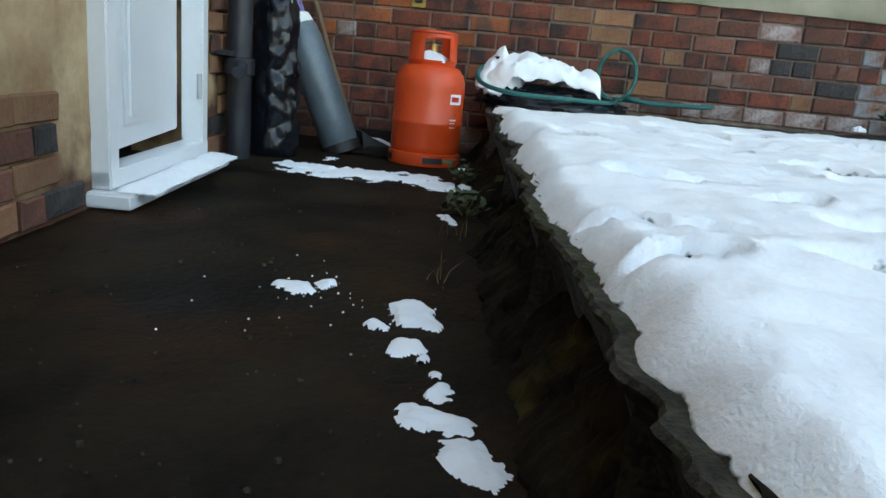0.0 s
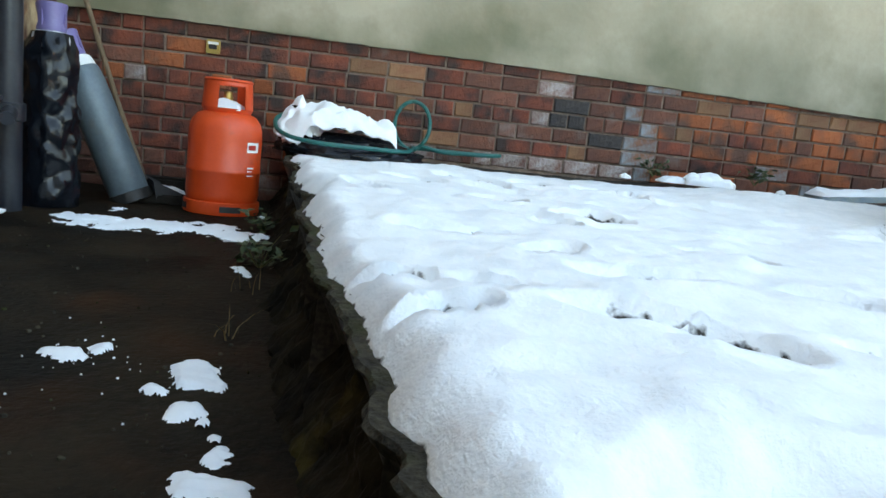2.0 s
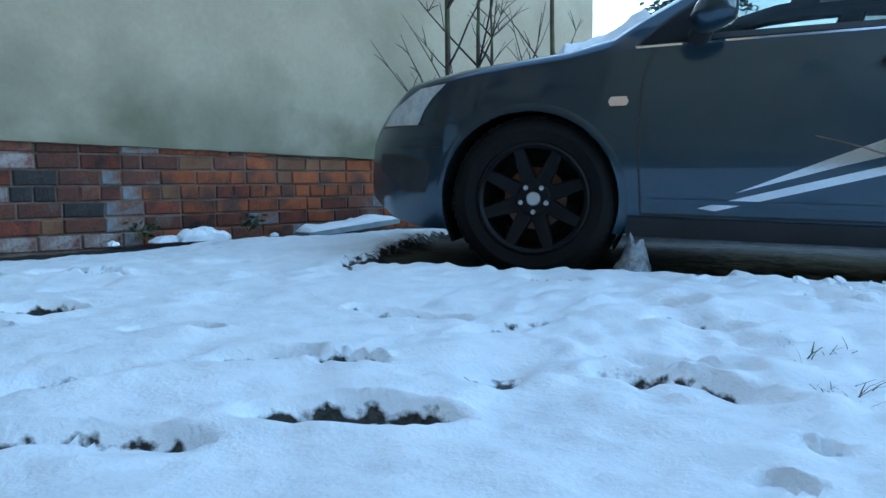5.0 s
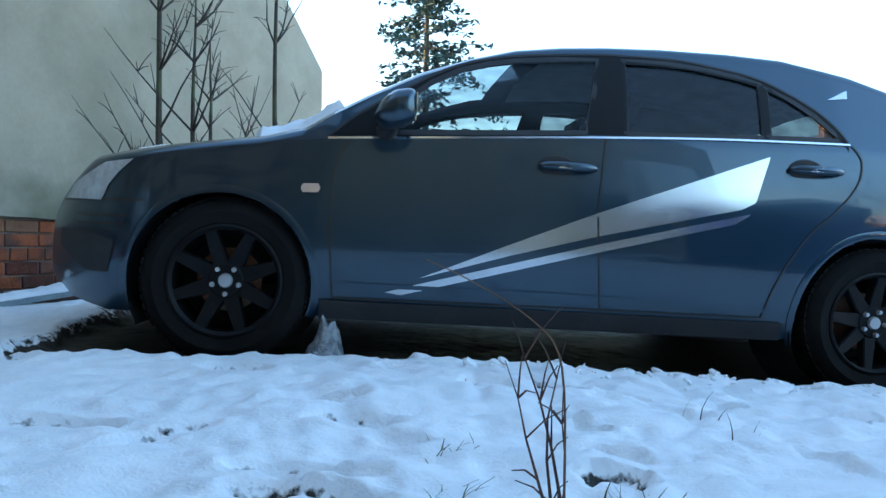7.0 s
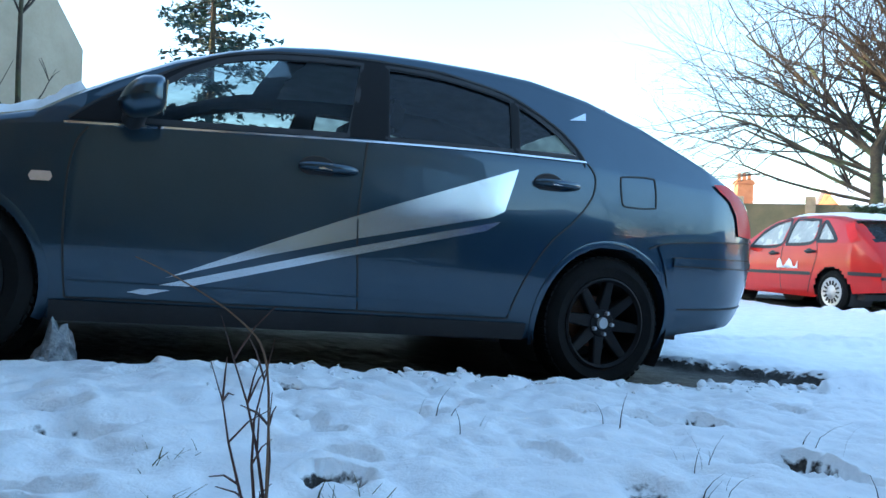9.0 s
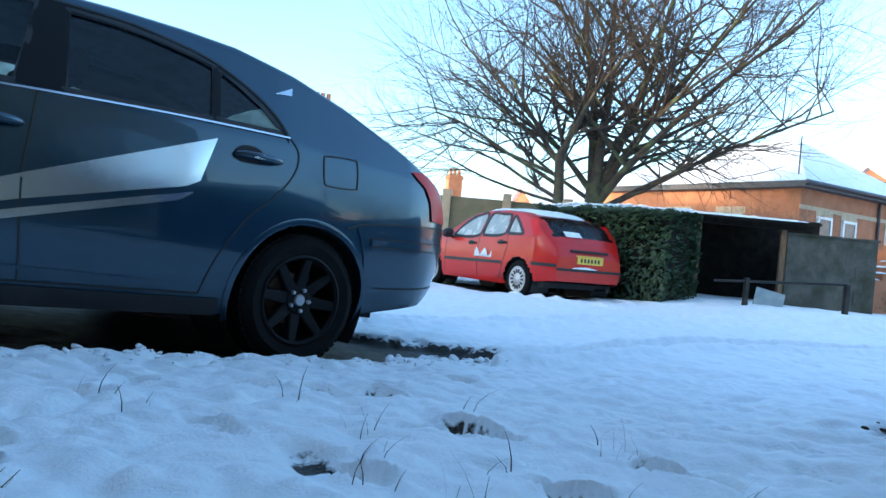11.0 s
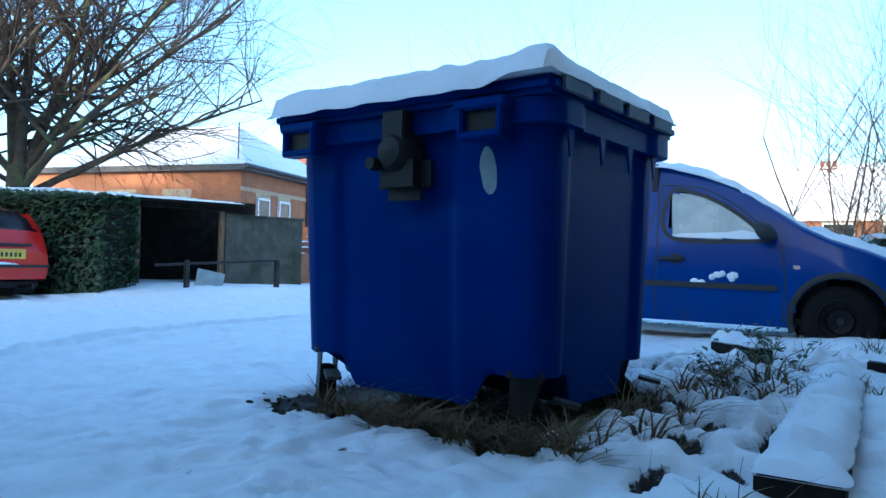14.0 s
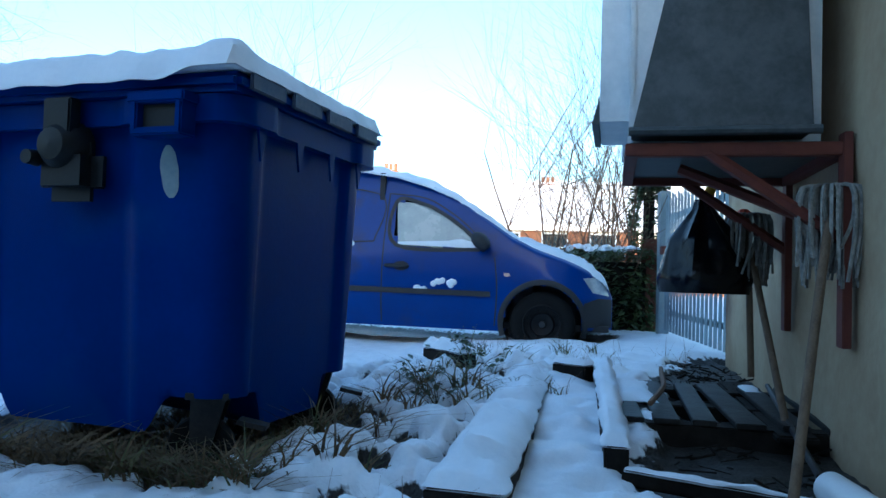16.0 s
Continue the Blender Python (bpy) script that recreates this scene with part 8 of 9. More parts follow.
# ---- further off ----
def grow(g, gt, p, d, l, r_, depth, rr, bend, up, kids, limit):
    """One limb and its branches; fine ones go to gt."""
    n = 5
    pts, rad = [p], [r_]
    for k in range(n):
        d = (d + Vector((rr.gauss(0, bend), rr.gauss(0, bend), rr.gauss(0, bend) + up))).normalized()
        pts.append(pts[-1] + d * l / n)
        rad.append(r_ * (1 - 0.11 * (k + 1)) if depth > 0 else r_ * (1 - 0.17 * (k + 1)))
    (g if depth >= limit else gt).tube(pts, rad, 7 if depth >= 3 else 4 if depth >= 1 else 3, caps=False)
    if depth == 0:
        return
    for k in range(kids[depth]):
        i = rr.randint(1, n) if k else n
        side = Vector((rr.gauss(0, 1), rr.gauss(0, 1), rr.gauss(0, 0.7)))
        side = (side - d * side.dot(d)).normalized()
        dd = (d * rr.uniform(0.55, 1.0) + side * rr.uniform(0.45, 0.9)).normalized()
        grow(g, gt, pts[i], dd, l * rr.uniform(0.55, 0.82), rad[i] * rr.uniform(0.5, 0.75), depth - 1, rr, bend, up, kids, limit)


def bare_tree(name, label, base, limbs, kids, bend=0.09, up=0.03, seed=1, trunk=None, limit=3, twig=None):
    rr = random.Random(seed)
    t = thing(name, label, "tree", pose(*base))
    g, gt = Geo(), Geo()
    if trunk:
        g.tube([Vector(p) for p in trunk[0]], trunk[1], 12)
    for p, d, l, r_, depth in limbs:
        grow(g, gt, Vector(p), Vector(d).normalized(), l, r_, depth, rr, bend, up, kids, limit)
    part("trunk", g, BARK, t, "rough bark with greenish lichen", smooth=True)
    if gt.f:
        part("crown", gt, twig or TWIG, t, smooth=True)
    return t


tz = slope(6.5, 16.7)
RX, RY = Vector((0.88, -0.475, 0)), Vector((0.475, 0.88, 0))        # across and along the view of the tree


def across(a, b, c):
    v = RX * a + RY * b
    return (v.x, v.y, c)


def leader(limbs, g, line, r0, r1, first, gap, reach, rr):
    """One upright stem of the tree, with limbs springing from it in turn."""
    pts = soft_line(line, 5)
    n = len(pts)
    g.tube(pts, [r0 + (r1 - r0) * (k / (n - 1)) ** 0.8 for k in range(n)], 10, caps=False)
    run, due, flip = 0.0, first, 1
    for k in range(1, n):
        run += (pts[k] - pts[k - 1]).length
        while run > due:
            t = k / (n - 1)
            a = flip * rr.uniform(0.45, 1.2)
            b = rr.uniform(-0.8, 0.6)
            limbs.append((tuple(pts[k]), across(a, b, rr.uniform(0.30, 0.75) + 0.5 * t), reach * rr.uniform(0.7, 1.1) * (1 - 0.35 * t), (r0 + (r1 - r0) * t) * rr.uniform(0.34, 0.50) + 0.008, 3))
            due += gap * rr.uniform(0.7, 1.3)
            flip = -flip if rr.random() < 0.8 else flip


def big_tree():
    rr = random.Random(2)
    t = thing("tree", "large leafless tree with spreading branches", "tree", pose(6.85, 16.9, tz))
    g, gt, limbs = Geo(), Geo(), []
    g.tube([across(-0.03, 0, -0.15), across(0, 0, 0.4), across(0.02, 0, 1.3), across(0.03, 0, 2.4)], [0.33, 0.26, 0.23, 0.20], 14, caps=False)
    for line, r0, r1 in (([(0, 0, 1.1), (-0.10, 0.1, 2.2), (-0.22, 0.2, 3.6), (-0.55, 0.2, 5.4), (-0.7, 0.3, 7.6)], 0.15, 0.03),
                         ([(0.03, 0, 1.2), (0.10, -0.1, 2.4), (0.18, 0, 4.0), (0.10, 0.1, 6.0), (0.3, 0.2, 8.0)], 0.15, 0.03),
                         ([(0.06, 0, 1.2), (0.45, 0.1, 2.3), (0.95, -0.1, 3.8), (1.35, -0.2, 5.4), (1.8, -0.2, 7.2)], 0.14, 0.03),
                         ([(0.08, 0, 1.0), (0.75, -0.2, 1.9), (1.75, -0.3, 3.0), (2.9, -0.3, 4.1), (4.2, -0.4, 5.2)], 0.12, 0.025),
                         ([(0.08, 0, 0.8), (0.9, 0.2, 1.35), (2.0, 0.3, 2.0), (3.4, 0.2, 2.7), (5.0, 0.1, 3.4)], 0.10, 0.02),
                         ([(0.06, 0, 1.2), (0.9, 0, 2.6), (2.2, -0.2, 4.4), (3.7, -0.3, 6.4)], 0.11, 0.025),
                         ([(-0.04, 0, 1.3), (-0.8, -0.1, 2.2), (-1.9, -0.2, 3.3), (-3.6, -0.2, 4.9)], 0.09, 0.02),
                         ([(-0.04, 0, 1.1), (-1.0, 0.2, 1.7), (-2.0, 0.3, 2.4), (-3.4, 0.3, 3.3)], 0.06, 0.015)):
        leader(limbs, g, [across(a, b, c + 0.9) for a, b, c in line], r0, r1, 0.7, 0.37, 3.5, rr)
    for p, d, l, r_, depth in limbs:
        grow(g, gt, Vector(p), Vector(d).normalized(), l, r_, depth, rr, 0.10, 0.010, {3: 6, 2: 4, 1: 4}, 3)
    part("trunk", g, BARK, t, "rough bark with greenish lichen", smooth=True)
    part("crown", gt, TWIG, t, smooth=True)


big_tree()
limbs = [(across(0.0, 0, 2.6), across(0.25, 0.0, 1.0), 2.6, 0.09, 3), (across(0.0, 0, 2.8), across(-0.7, 0.2, 1.0), 2.4, 0.07, 3), (across(0, 0, 2.0), across(-1.0, 0.1, 0.35), 2.4, 0.05, 3), (across(0, 0, 3.0), across(0.6, -0.2, 1.0), 2.6, 0.07, 3), (across(0, 0, 2.5), across(-1.2, 0.1, 0.5), 3.3, 0.05, 3), (across(0, 0, 1.9), across(-1.2, -0.2, 0.22), 3.0, 0.04, 3), (across(0, 0, 2.8), across(-1.0, 0.3, 0.9), 3.2, 0.055, 3), (across(0, 0, 2.3), across(-1.1, -0.3, 0.65), 3.3, 0.05, 3)]
bare_tree("tree", "slender leafless tree with forked trunk", (5.75, 16.3, slope(5.7, 16.3)), limbs, {3: 7, 2: 6, 1: 4}, 0.09, 0.012, 8, ([across(-0.1, 0, -0.1), across(-0.05, 0, 1.0), across(0.06, 0, 2.0), across(0.0, 0, 3.0)], [0.16, 0.13, 0.12, 0.10]))


def fir(x, y, z, h, seed):
    rr = random.Random(seed)
    t = thing("fir_tree", "dark green conifer beyond the parked car", "tree", pose(x, y, z))
    part("trunk", Geo().tube([(0, 0, 0), (0, 0, h)], [0.16, 0.02], 8), BARK, t)
    g, gl = Geo(), Geo()
    for k in range(170):
        q = (k / 170) ** 0.8
        zz = h * (0.15 + 0.84 * q)
        a = rr.uniform(0, 6.28)
        l = (1 - q) * 3.0 * rr.uniform(0.5, 1.1) + 0.25
        tip = Vector((l * math.cos(a), l * math.sin(a), zz - 0.1 * l))
        g.tube([(0, 0, zz), tip], [0.02, 0.006], 4)
        for j in range(34):
            u = rr.uniform(0.2, 1)
            p = Vector((0, 0, zz)).lerp(tip, u) + Vector((rr.gauss(0, 0.09), rr.gauss(0, 0.09), rr.gauss(0, 0.06)))
            leaf_card(gl, p, Vector((rr.gauss(0, 0.6), rr.gauss(0, 0.6), 1)).normalized(), rr.uniform(0.07, 0.15), rr)
    tagged(part("limb_growth", g, BARK, t), kind="stuff")
    tagged(part("needles", gl, FIR, t), kind="stuff")


fir(-10.2, 18.6, -0.2, 10.8, 3)


def hedge(name, label, a, b, width, height, z, mt, seed, snow=0.0, n=5200, leaf=0.05):
    """A clipped mass of leaves between two points."""
    rr = random.Random(seed)
    a, b = Vector((*a, z)), Vector((*b, z))
    d = (b - a)
    L = d.length
    d.normalize()
    nrm = Vector((-d.y, d.x, 0))
    t = thing(name, label, "hedge", Matrix.Translation(a))
    core = Geo()
    m = Matrix.Rotation(math.atan2(d.y, d.x), 4, 'Z')
    core.box((0.12, -width / 2 + 0.12, 0), (L - 0.12, width / 2 - 0.12, height - 0.13), m)
    part("stem_core", core, WOOD_DARK, t)
    g = Geo()
    for k in range(n):
        u, v, w = rr.random() * L, rr.uniform(-1, 1), rr.random()
        f = rr.random()
        if f < 0.62:
            v = math.copysign(1 - abs(rr.gauss(0, 0.07)), v)
        elif f < 0.86:
            w = 1 - abs(rr.gauss(0, 0.05))
        else:
            u = rr.choice((abs(rr.gauss(0, 0.06)), L - abs(rr.gauss(0, 0.06))))
        bump = 0.10 * ns(u, w * height, 1.7, seed)
        p = d * u + nrm * (v * (width / 2 + bump)) + Vector((0, 0, w * (height + 0.08 * ns(u, v, 1.5, seed + 3))))
        leaf_card(g, p, (nrm * v + Vector((rr.gauss(0, 0.5), rr.gauss(0, 0.5), 0.4 + w))).normalized(), leaf * rr.uniform(0.6, 1.2), rr)
    tagged(part("leaves", g, mt, t), kind="stuff")
    if snow:
        g = Geo()
        for k in range(260):
            u, v = rr.random() * L, rr.uniform(-0.9, 0.9) * width / 2
            q = rr.uniform(0.02, 0.07)
            g.lathe([(q, -0.01), (q * 0.7, q * 0.3), (0, q * 0.45)], Matrix.Translation(d * u + nrm * v + Vector((0, 0, height + 0.03 + 0.06 * ns(u, v, 1.5, seed + 3)))), 6)
        tagged(part("snow_dusting", g, SNOW, t), kind="stuff")


hedge("hedge", "clipped dark evergreen hedge dusted with snow", (4.75, 13.4), (6.35, 11.25), 1.1, 1.55, -0.14, LEAF, 4, 1.0, 9000, 0.055)
hedge("hedge", "rough ivy-clad hedge behind the red car", (0.6, 16.8), (2.6, 15.2), 0.9, 1.55, -0.25, IVY, 5, 0.0, 3500, 0.06)
hedge("hedge", "low ivy-covered boundary behind the van", (8.9, 0.95), (13.5, 3.4), 0.7, 1.02, -0.2, IVY, 6, 0.4, 7000, 0.05)
hedge("ivy_clump", "ivy climbing a brick gate pier", (9.05, 0.72), (9.32, 0.86), 0.34, 1.75, -0.2, IVY, 7, 0.0, 2200, 0.04)
tagged(part("gate_pier", Geo().box((9.13, 0.70, -0.3), (9.27, 0.86, 0.95)), BRICK_DARK, bevel=0.01), "red brick gate pier", "pier")
for k in range(9):
    rr = random.Random(90 + k)
    x, y = 10.2 + rr.uniform(-1.2, 1.4), 1.35 + rr.uniform(-0.4, 0.8)
    bare_tree("shrub", "leafless shrub behind the ivy boundary", (x, y, -0.2), [((0, 0, 0), (rr.gauss(0, 0.22), rr.gauss(0, 0.22), 1), 2.3, 0.015, 3) for q in range(2)], {3: 7, 2: 5, 1: 2}, 0.07, 0.05, 100 + k, None, 9, TWIG_RED)
for k, (x, y, h) in enumerate(((11.5, 7.8, 3.6), (12.6, 7.2, 3.8), (13.3, 8.3, 3.7))):
    bare_tree("young_tree", "thin leafless young tree beyond the bin", (x, y, -0.25), [((0, 0, 0), (0.02, 0.03, 1), h, 0.022, 3)], {3: 8, 2: 6, 1: 3}, 0.05, 0.08, 120 + k, None, 9, TWIG_RED)


# lean-to shed with a block wall, open at the front
def shed():
    a, b = Vector((6.75, 12.35, 0)), Vector((10.2, 11.66, 0))
    d = b - a
    L = d.length
    z = -0.10
    m = Matrix.Translation((a.x, a.y, z)) @ Matrix.Rotation(math.atan2(d.y, d.x), 4, 'Z')
    t = thing("shed", "dark open lean-to shed with block side wall", "shed", m)
    w = part("block_wall", Geo().box((1.95, 0.0, 0), (L, 0.18, 1.36)), BLOCK, t, "grey-green concrete blocks")
    for row in range(6):
        for k in range(5):
            x = 1.97 + 0.34 * k - (0.17 if row % 2 else 0)
            if x < 1.9 or x > L - 0.1:
                continue
            part("block", Geo().box((max(x, 1.96), -0.010, 0.02 + 0.222 * row), (min(x + 0.33, L - 0.01), 0.0, 0.23 + 0.222 * row)), BLOCK, w, bevel=0.004)
    part("coping", Geo().box((1.93, -0.03, 1.36), (L + 0.03, 0.21, 1.40)), BLOCK, t, bevel=0.006)
    part("rear_wall", Geo().box((-1.2, 2.2, 0), (L, 2.35, 1.8)).box((-1.25, 0.0, 0), (-1.1, 2.3, 1.5)).box((L - 0.18, 0.18, 0), (L, 2.3, 1.36)), WOOD_DARK, t)
    for x in (-0.95, 0.35, 1.85):
        part("post", Geo().box((x, 0.02, 0), (x + 0.09, 0.11, 1.44)), WOOD, t, bevel=0.006)
    part("front_beam", Geo().box((-1.25, -0.02, 1.44), (2.3, 0.12, 1.56)), WOOD_DARK, t, bevel=0.006)
    part("roof_sheet", Geo().box((-1.3, -0.15, 1.55), (2.4, 2.5, 1.59), pose(0, 0, 0, 4, 0, 0)), WOOD_DARK, t)
    snow_cap("snow_on_roof", "", lambda u, v: (u, v, 1.595 + 0.07 * v), [-1.28 + 0.12 * i for i in range(31)], [-0.14 + 0.12 * i for i in range(22)], None, 0.022, t)
    for k in range(5):
        part("boarding", Geo().box((-1.1 + 0.02, 0.05, 0.05 + 0.28 * k), (-0.2, 0.08, 0.30 + 0.28 * k)), WOOD_DARK, t, bevel=0.004)


shed()
ra = thing("railing", "low dark steel pipe railing by the shed", "railing", pose(0, 0, 0))
A, Bp = Vector((6.6, 10.7, slope(6.6, 10.7))), Vector((8.3, 9.95, slope(8.3, 9.95)))
part("top_rail", Geo().tube([A + Vector((0, 0, 0.42)), Bp + Vector((0, 0, 0.50))], 0.020, 8), DARK_STEEL, ra)
for q in (0.25, 1):
    p = A.lerp(Bp, q)
    part("post", Geo().box((p.x - 0.035, p.y - 0.035, p.z - 0.1), (p.x + 0.035, p.y + 0.035, p.z + 0.50)), DARK_STEEL, ra, bevel=0.005)
bd = tagged(part("pale_board", Geo().box((-0.22, -0.012, 0), (0.22, 0.012, 0.34)), SCUFF, bevel=0.004, m=pose(7.55, 10.75, slope(7.5, 10.7) - 0.02, -20, 12, -25)), "pale board leaning by the railing", "board")


def window(parent, m, w, h, sash=True):
    o = part("window", Geo().box((0, -0.06, 0), (w, 0.0, h)), WINDOW, parent, m=m)
    part("window_frame", Geo().box((-0.05, -0.085, -0.05), (0.03, 0.0, h + 0.05)).box((w - 0.03, -0.085, -0.05), (w + 0.05, 0.0, h + 0.05)).box((0, -0.085, -0.05), (w, 0.0, 0.03)).box((0, -0.085, h - 0.03), (w, 0.0, h + 0.05)).box((0, -0.08, h * 0.45), (w, 0.0, h * 0.45 + 0.05)), WHITE_PVC, o)
    part("window_sill", Geo().box((-0.1, -0.14, -0.15), (w + 0.1, 0.0, -0.05)), FAR_STONE, o)
    part("lintel", Geo().box((-0.12, -0.03, h + 0.05), (w + 0.12, 0.0, h + 0.30)), FAR_STONE, o)


def brick_house():
    c1, c2, c3 = Vector((14.87, 20.54, 0)), Vector((21.4, 23.2, 0)), Vector((11.7, 28.6, 0))
    d = c2 - c1
    L = d.length
    W = (c3 - c1).length
    m = Matrix.Translation((c1.x, c1.y, -0.4)) @ Matrix.Rotation(math.atan2(d.y, d.x), 4, 'Z')
    t = thing("house", "single-storey red brick house with snowy hipped roof", "house", m)
    H = 3.85
    part("wall", Geo().box((0, 0, 0), (L, W, H)), FAR_BRICK, t)
    part("string_course", Geo().box((-0.02, -0.03, H - 0.75), (L, 0.0, H - 0.62)), FAR_STONE, t)
    part("eave_board", Geo().box((-0.35, -0.35, H - 0.12), (L + 0.35, W + 0.35, H + 0.06)), SLATE, t)
    rz, hp = H + 2.1, 2.6
    p = [(-0.4, -0.4, H + 0.06), (L + 0.4, -0.4, H + 0.06), (L + 0.4, W + 0.4, H + 0.06), (-0.4, W + 0.4, H + 0.06), (L / 2, hp, rz), (L / 2, W - hp, rz)]
    part("roof", Geo().add(p, [(0, 1, 4), (1, 2, 5, 4), (2, 3, 5), (3, 0, 4, 5)]), SNOW, t, "snow-covered hipped roof")
    for x in (0.95, 2.35, 5.0):
        window(t, pose(x, -0.005, 1.55 if x < 4 else 0.9), 0.68 if x < 4 else 0.6, 1.35 if x < 4 else 2.0)
    for y in (2.0, 4.2, 6.4):
        window(t, pose(-0.005, y + 0.9, 1.5, 0, 0, -90), 0.9, 1.35)
    part("drainpipe", Geo().tube([(4.4, -0.06, 0), (4.4, -0.06, H)], 0.05, 8), BLACK_PVC, t)
    part("gutter", Geo().tube([(-0.4, -0.42, H + 0.02), (L + 0.4, -0.42, H + 0.02)], 0.07, 8), BLACK_PVC, t)
    part("aerial", Geo().tube([(0.1, 0.2, H), (0.1, 0.2, H + 1.5)], 0.02, 6), DARK_STEEL, t)


brick_house()
bare_tree("shrub", "leafless tangled shrub against the brick house", (12.9, 19.2, -0.2), [((0, 0, 0), (random.Random(k).gauss(0, 0.25), random.Random(k + 50).gauss(0, 0.25), 1), 1.6, 0.04, 4) for k in range(7)], {4: 4, 3: 4, 2: 3, 1: 2}, 0.09, 0.04, 140, None, 9, TWIG_RED)


def small_house(name, label, corner, yaw, L, W, H, ridge, chimneys=(), windows=(), flat=False):
    m = Matrix.Translation((*corner, -0.5)) @ Matrix.Rotation(radians(yaw), 4, 'Z')
    t = thing(name, label, "house", m)
    part("wall", Geo().box((0, 0, 0), (L, W, H)), FAR_BRICK, t)
    for q in (-0.2, -L):
        part("gable", Geo().prism([(0, H), (W, H), (W / 2, H + ridge)], 0.2, Matrix.Rotation(radians(90), 4, 'Z') @ Matrix.Translation((0, q, 0))), FAR_BRICK, t)
    for s in (0, 1):
        y0, y1 = (-0.35, W / 2) if s == 0 else (W + 0.35, W / 2)
        z0 = H - 0.35 * ridge / (W / 2)
        q = [(-0.25, y0, z0), (L + 0.25, y0, z0), (L + 0.25, y1, H + ridge), (-0.25, y1, H + ridge)]
        part("roof", Geo().add([(x, y, z + 0.02) for x, y, z in q] + [(x, y, z + 0.2) for x, y, z in q], [(3, 2, 1, 0), (4, 5, 6, 7), (0, 1, 5, 4), (1, 2, 6, 5), (2, 3, 7, 6), (3, 0, 4, 7)]), SNOW, t, "snow-covered roof slope")
    part("gutter", Geo().box((-0.25, -0.42, H - 0.32), (L + 0.25, -0.30, H - 0.16)), WHITE_PVC, t)
    for x, y, h in chimneys:
        c = part("chimney", Geo().box((x, y, H), (x + 0.9, y + 0.7, H + h)).box((x - 0.06, y - 0.06, H + h - 0.25), (x + 0.96, y + 0.76, H + h - 0.12)), FAR_BRICK, t)
        for k in range(3):
            part("chimney_pot", Geo().lathe([(0.12, 0), (0.10, 0.4), (0.12, 0.42)], Matrix.Translation((x + 0.18 + 0.28 * k, y + 0.35, H + h)), 10), FAR_BRICK, c)
    for x, z, w, h in windows:
        window(t, pose(x, -0.005, z), w, h)
    return t


# terrace beyond the van, facing the yard
small_house("terrace_house", "orange brick terrace with snow-covered roof", (35.4, 22.5), -77.5, 34, 8, 3.7, 2.6, ((4.8, 3.6, 3.3), (14.0, 3.6, 2.6)), [(2.0 + 2.45 * k, 1.9, 1.25, 1.35) for k in range(12)])
small_house("house", "brick house with tall chimney beyond the car park", (6.2, 44.5), 8, 12, 8, 2.7, 1.8, ((2.2, 1.0, 3.0),), [(2, 1, 1, 1.2)])
small_house("house", "brick house end with chimney behind the grey car", (-3.6, 33.2), 20, 5.2, 7, 4.2, 1.6, ((3.9, 0.8, 3.2),), [(1.5, 2, 1, 1.2)])
small_house("house", "brick house with snowy gable roof", (22.5, 22.2), 10, 9, 8, 3.3, 2.4, (), [(1.2, 1.2, 1, 1.5)])
small_house("house", "distant brick house with snow on the roof", (13, 40), 5, 14, 8, 3.0, 2.2, ((7, 2.0, 3.0),), [(2, 1, 1, 1.2)])
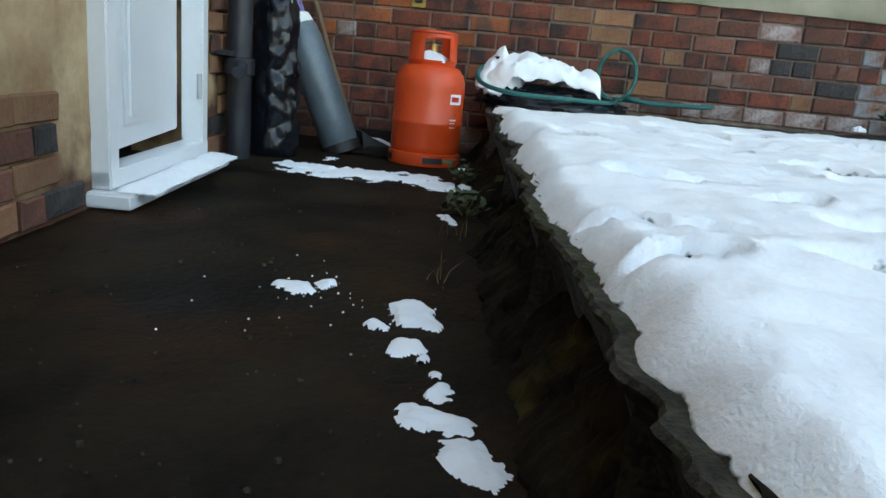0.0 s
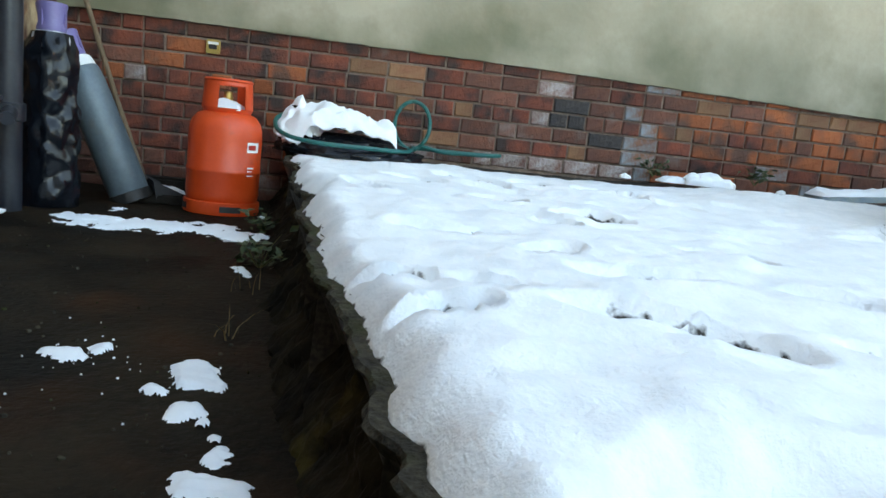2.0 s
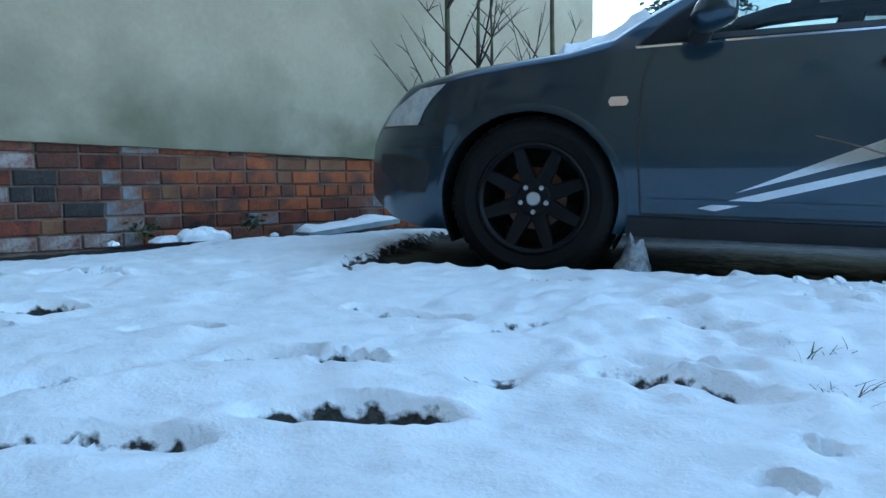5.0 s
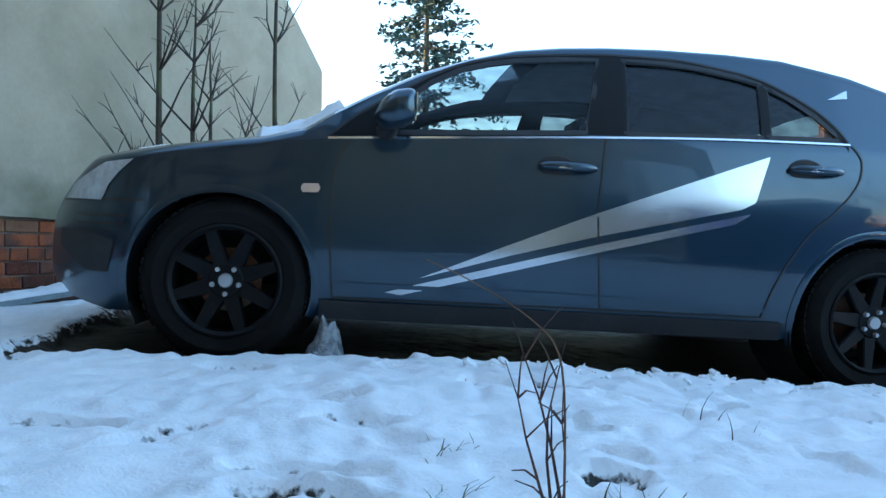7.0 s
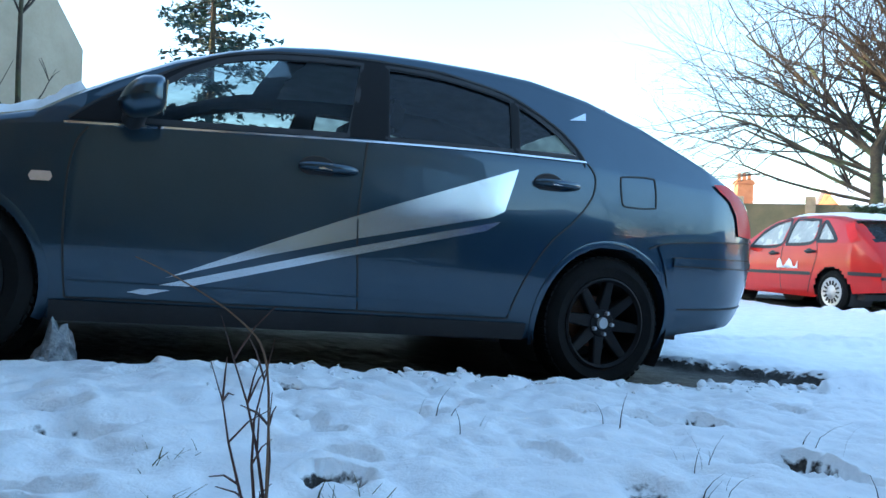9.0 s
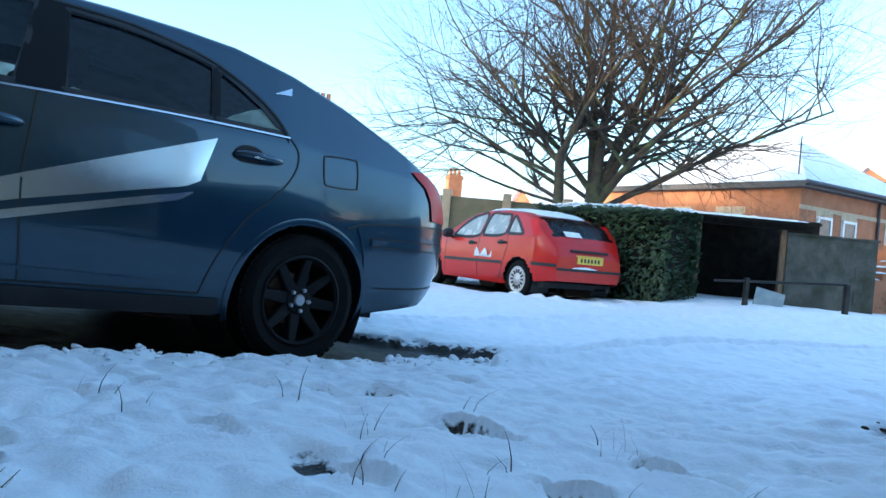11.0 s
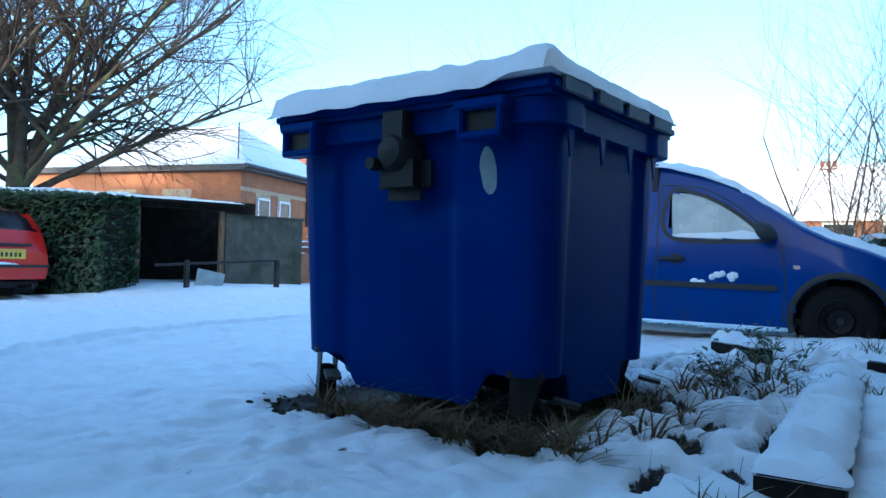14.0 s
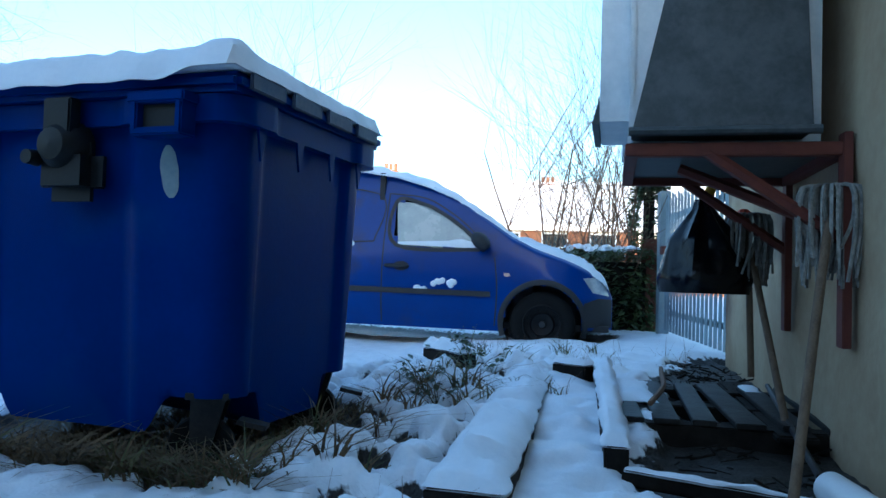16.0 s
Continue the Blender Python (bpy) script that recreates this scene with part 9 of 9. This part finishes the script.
# boundary wall behind the red car
bw = setting(new("wall_boundary"), "brown garden wall and fence panels", "boundary wall")
part("garden_wall", Geo().box((0, 0, -0.4), (9.5, 0.2, 2.05), Matrix.Translation((2.4, 22.3, 0)) @ Matrix.Rotation(radians(-14), 4, 'Z')), mat("mossy_wall", (0.16, 0.15, 0.09), (0.24, 0.20, 0.12), rough=0.95, scale=2), bw)
for k in range(6):
    part("wall_pier", Geo().box((1.8 * k - 0.1, -0.1, -0.4), (1.8 * k + 0.15, 0.3, 2.25), Matrix.Translation((2.4, 22.3, 0)) @ Matrix.Rotation(radians(-14), 4, 'Z')), FAR_STONE, bw)
# brick wall with steps beyond the block wall
st = thing("brick_steps", "brick flank wall with snow-edged steps", "steps", Matrix.Translation((10.9, 12.6, -0.1)) @ Matrix.Rotation(radians(14), 4, 'Z'))
for k in range(7):
    part("step", Geo().box((0.32 * k, 0, 0), (0.32 * k + 0.34, 1.2, 0.72 + 0.13 * k)), FAR_BRICK, st, bevel=0.01)
    snow_cap("snow_on_step", "", lambda u, v, k=k: (u, v, 0.722 + 0.13 * k), [0.32 * k + 0.03 * i for i in range(10)], [0.03 * i for i in range(20)], None, 0.016, st)
weed(10.9, 11.9, -0.08, 26, 0.5, 71, "dark low bush by the brick steps")


# ---- pieces of the brick base ----
lay_bricks()


def lay_house_bricks():
    rr = random.Random(33)
    for row in range(13):
        z = PATH_Z + 0.02 + row * (BH + JT)
        x = 0.86 - (0.11 if row % 2 else 0)
        while x < 4.3:
            h = 1 if rr.random() < 0.3 else 0
            l = 0.105 if h else BL
            x0, x = x, x + l + JT
            if z + 0.5 * BH > bare_line(x0 + l / 2) or (x0 < 2.30 and x0 + l > 1.30):
                continue
            mt = rr.choice([BRICK_DARK, BRICK_DARK, BRICK_BUFF, BRICK_SOOT] if z < -0.08 else [BRICK, BRICK_BUFF, BRICK_BUFF, BRICK_DARK])
            ob = new("brick", rr.choice(STOCK[(mt.name, h)]))
            ob.parent = wall_h
            ob.matrix_basis = HM @ Matrix.Translation((x0 + l, rr.uniform(-0.016, -0.004), z)) @ Matrix.Rotation(radians(90), 4, 'Z') @ Euler((rr.uniform(-0.02, 0.02), 0, rr.uniform(-0.02, 0.02))).to_matrix().to_4x4()


lay_house_bricks()
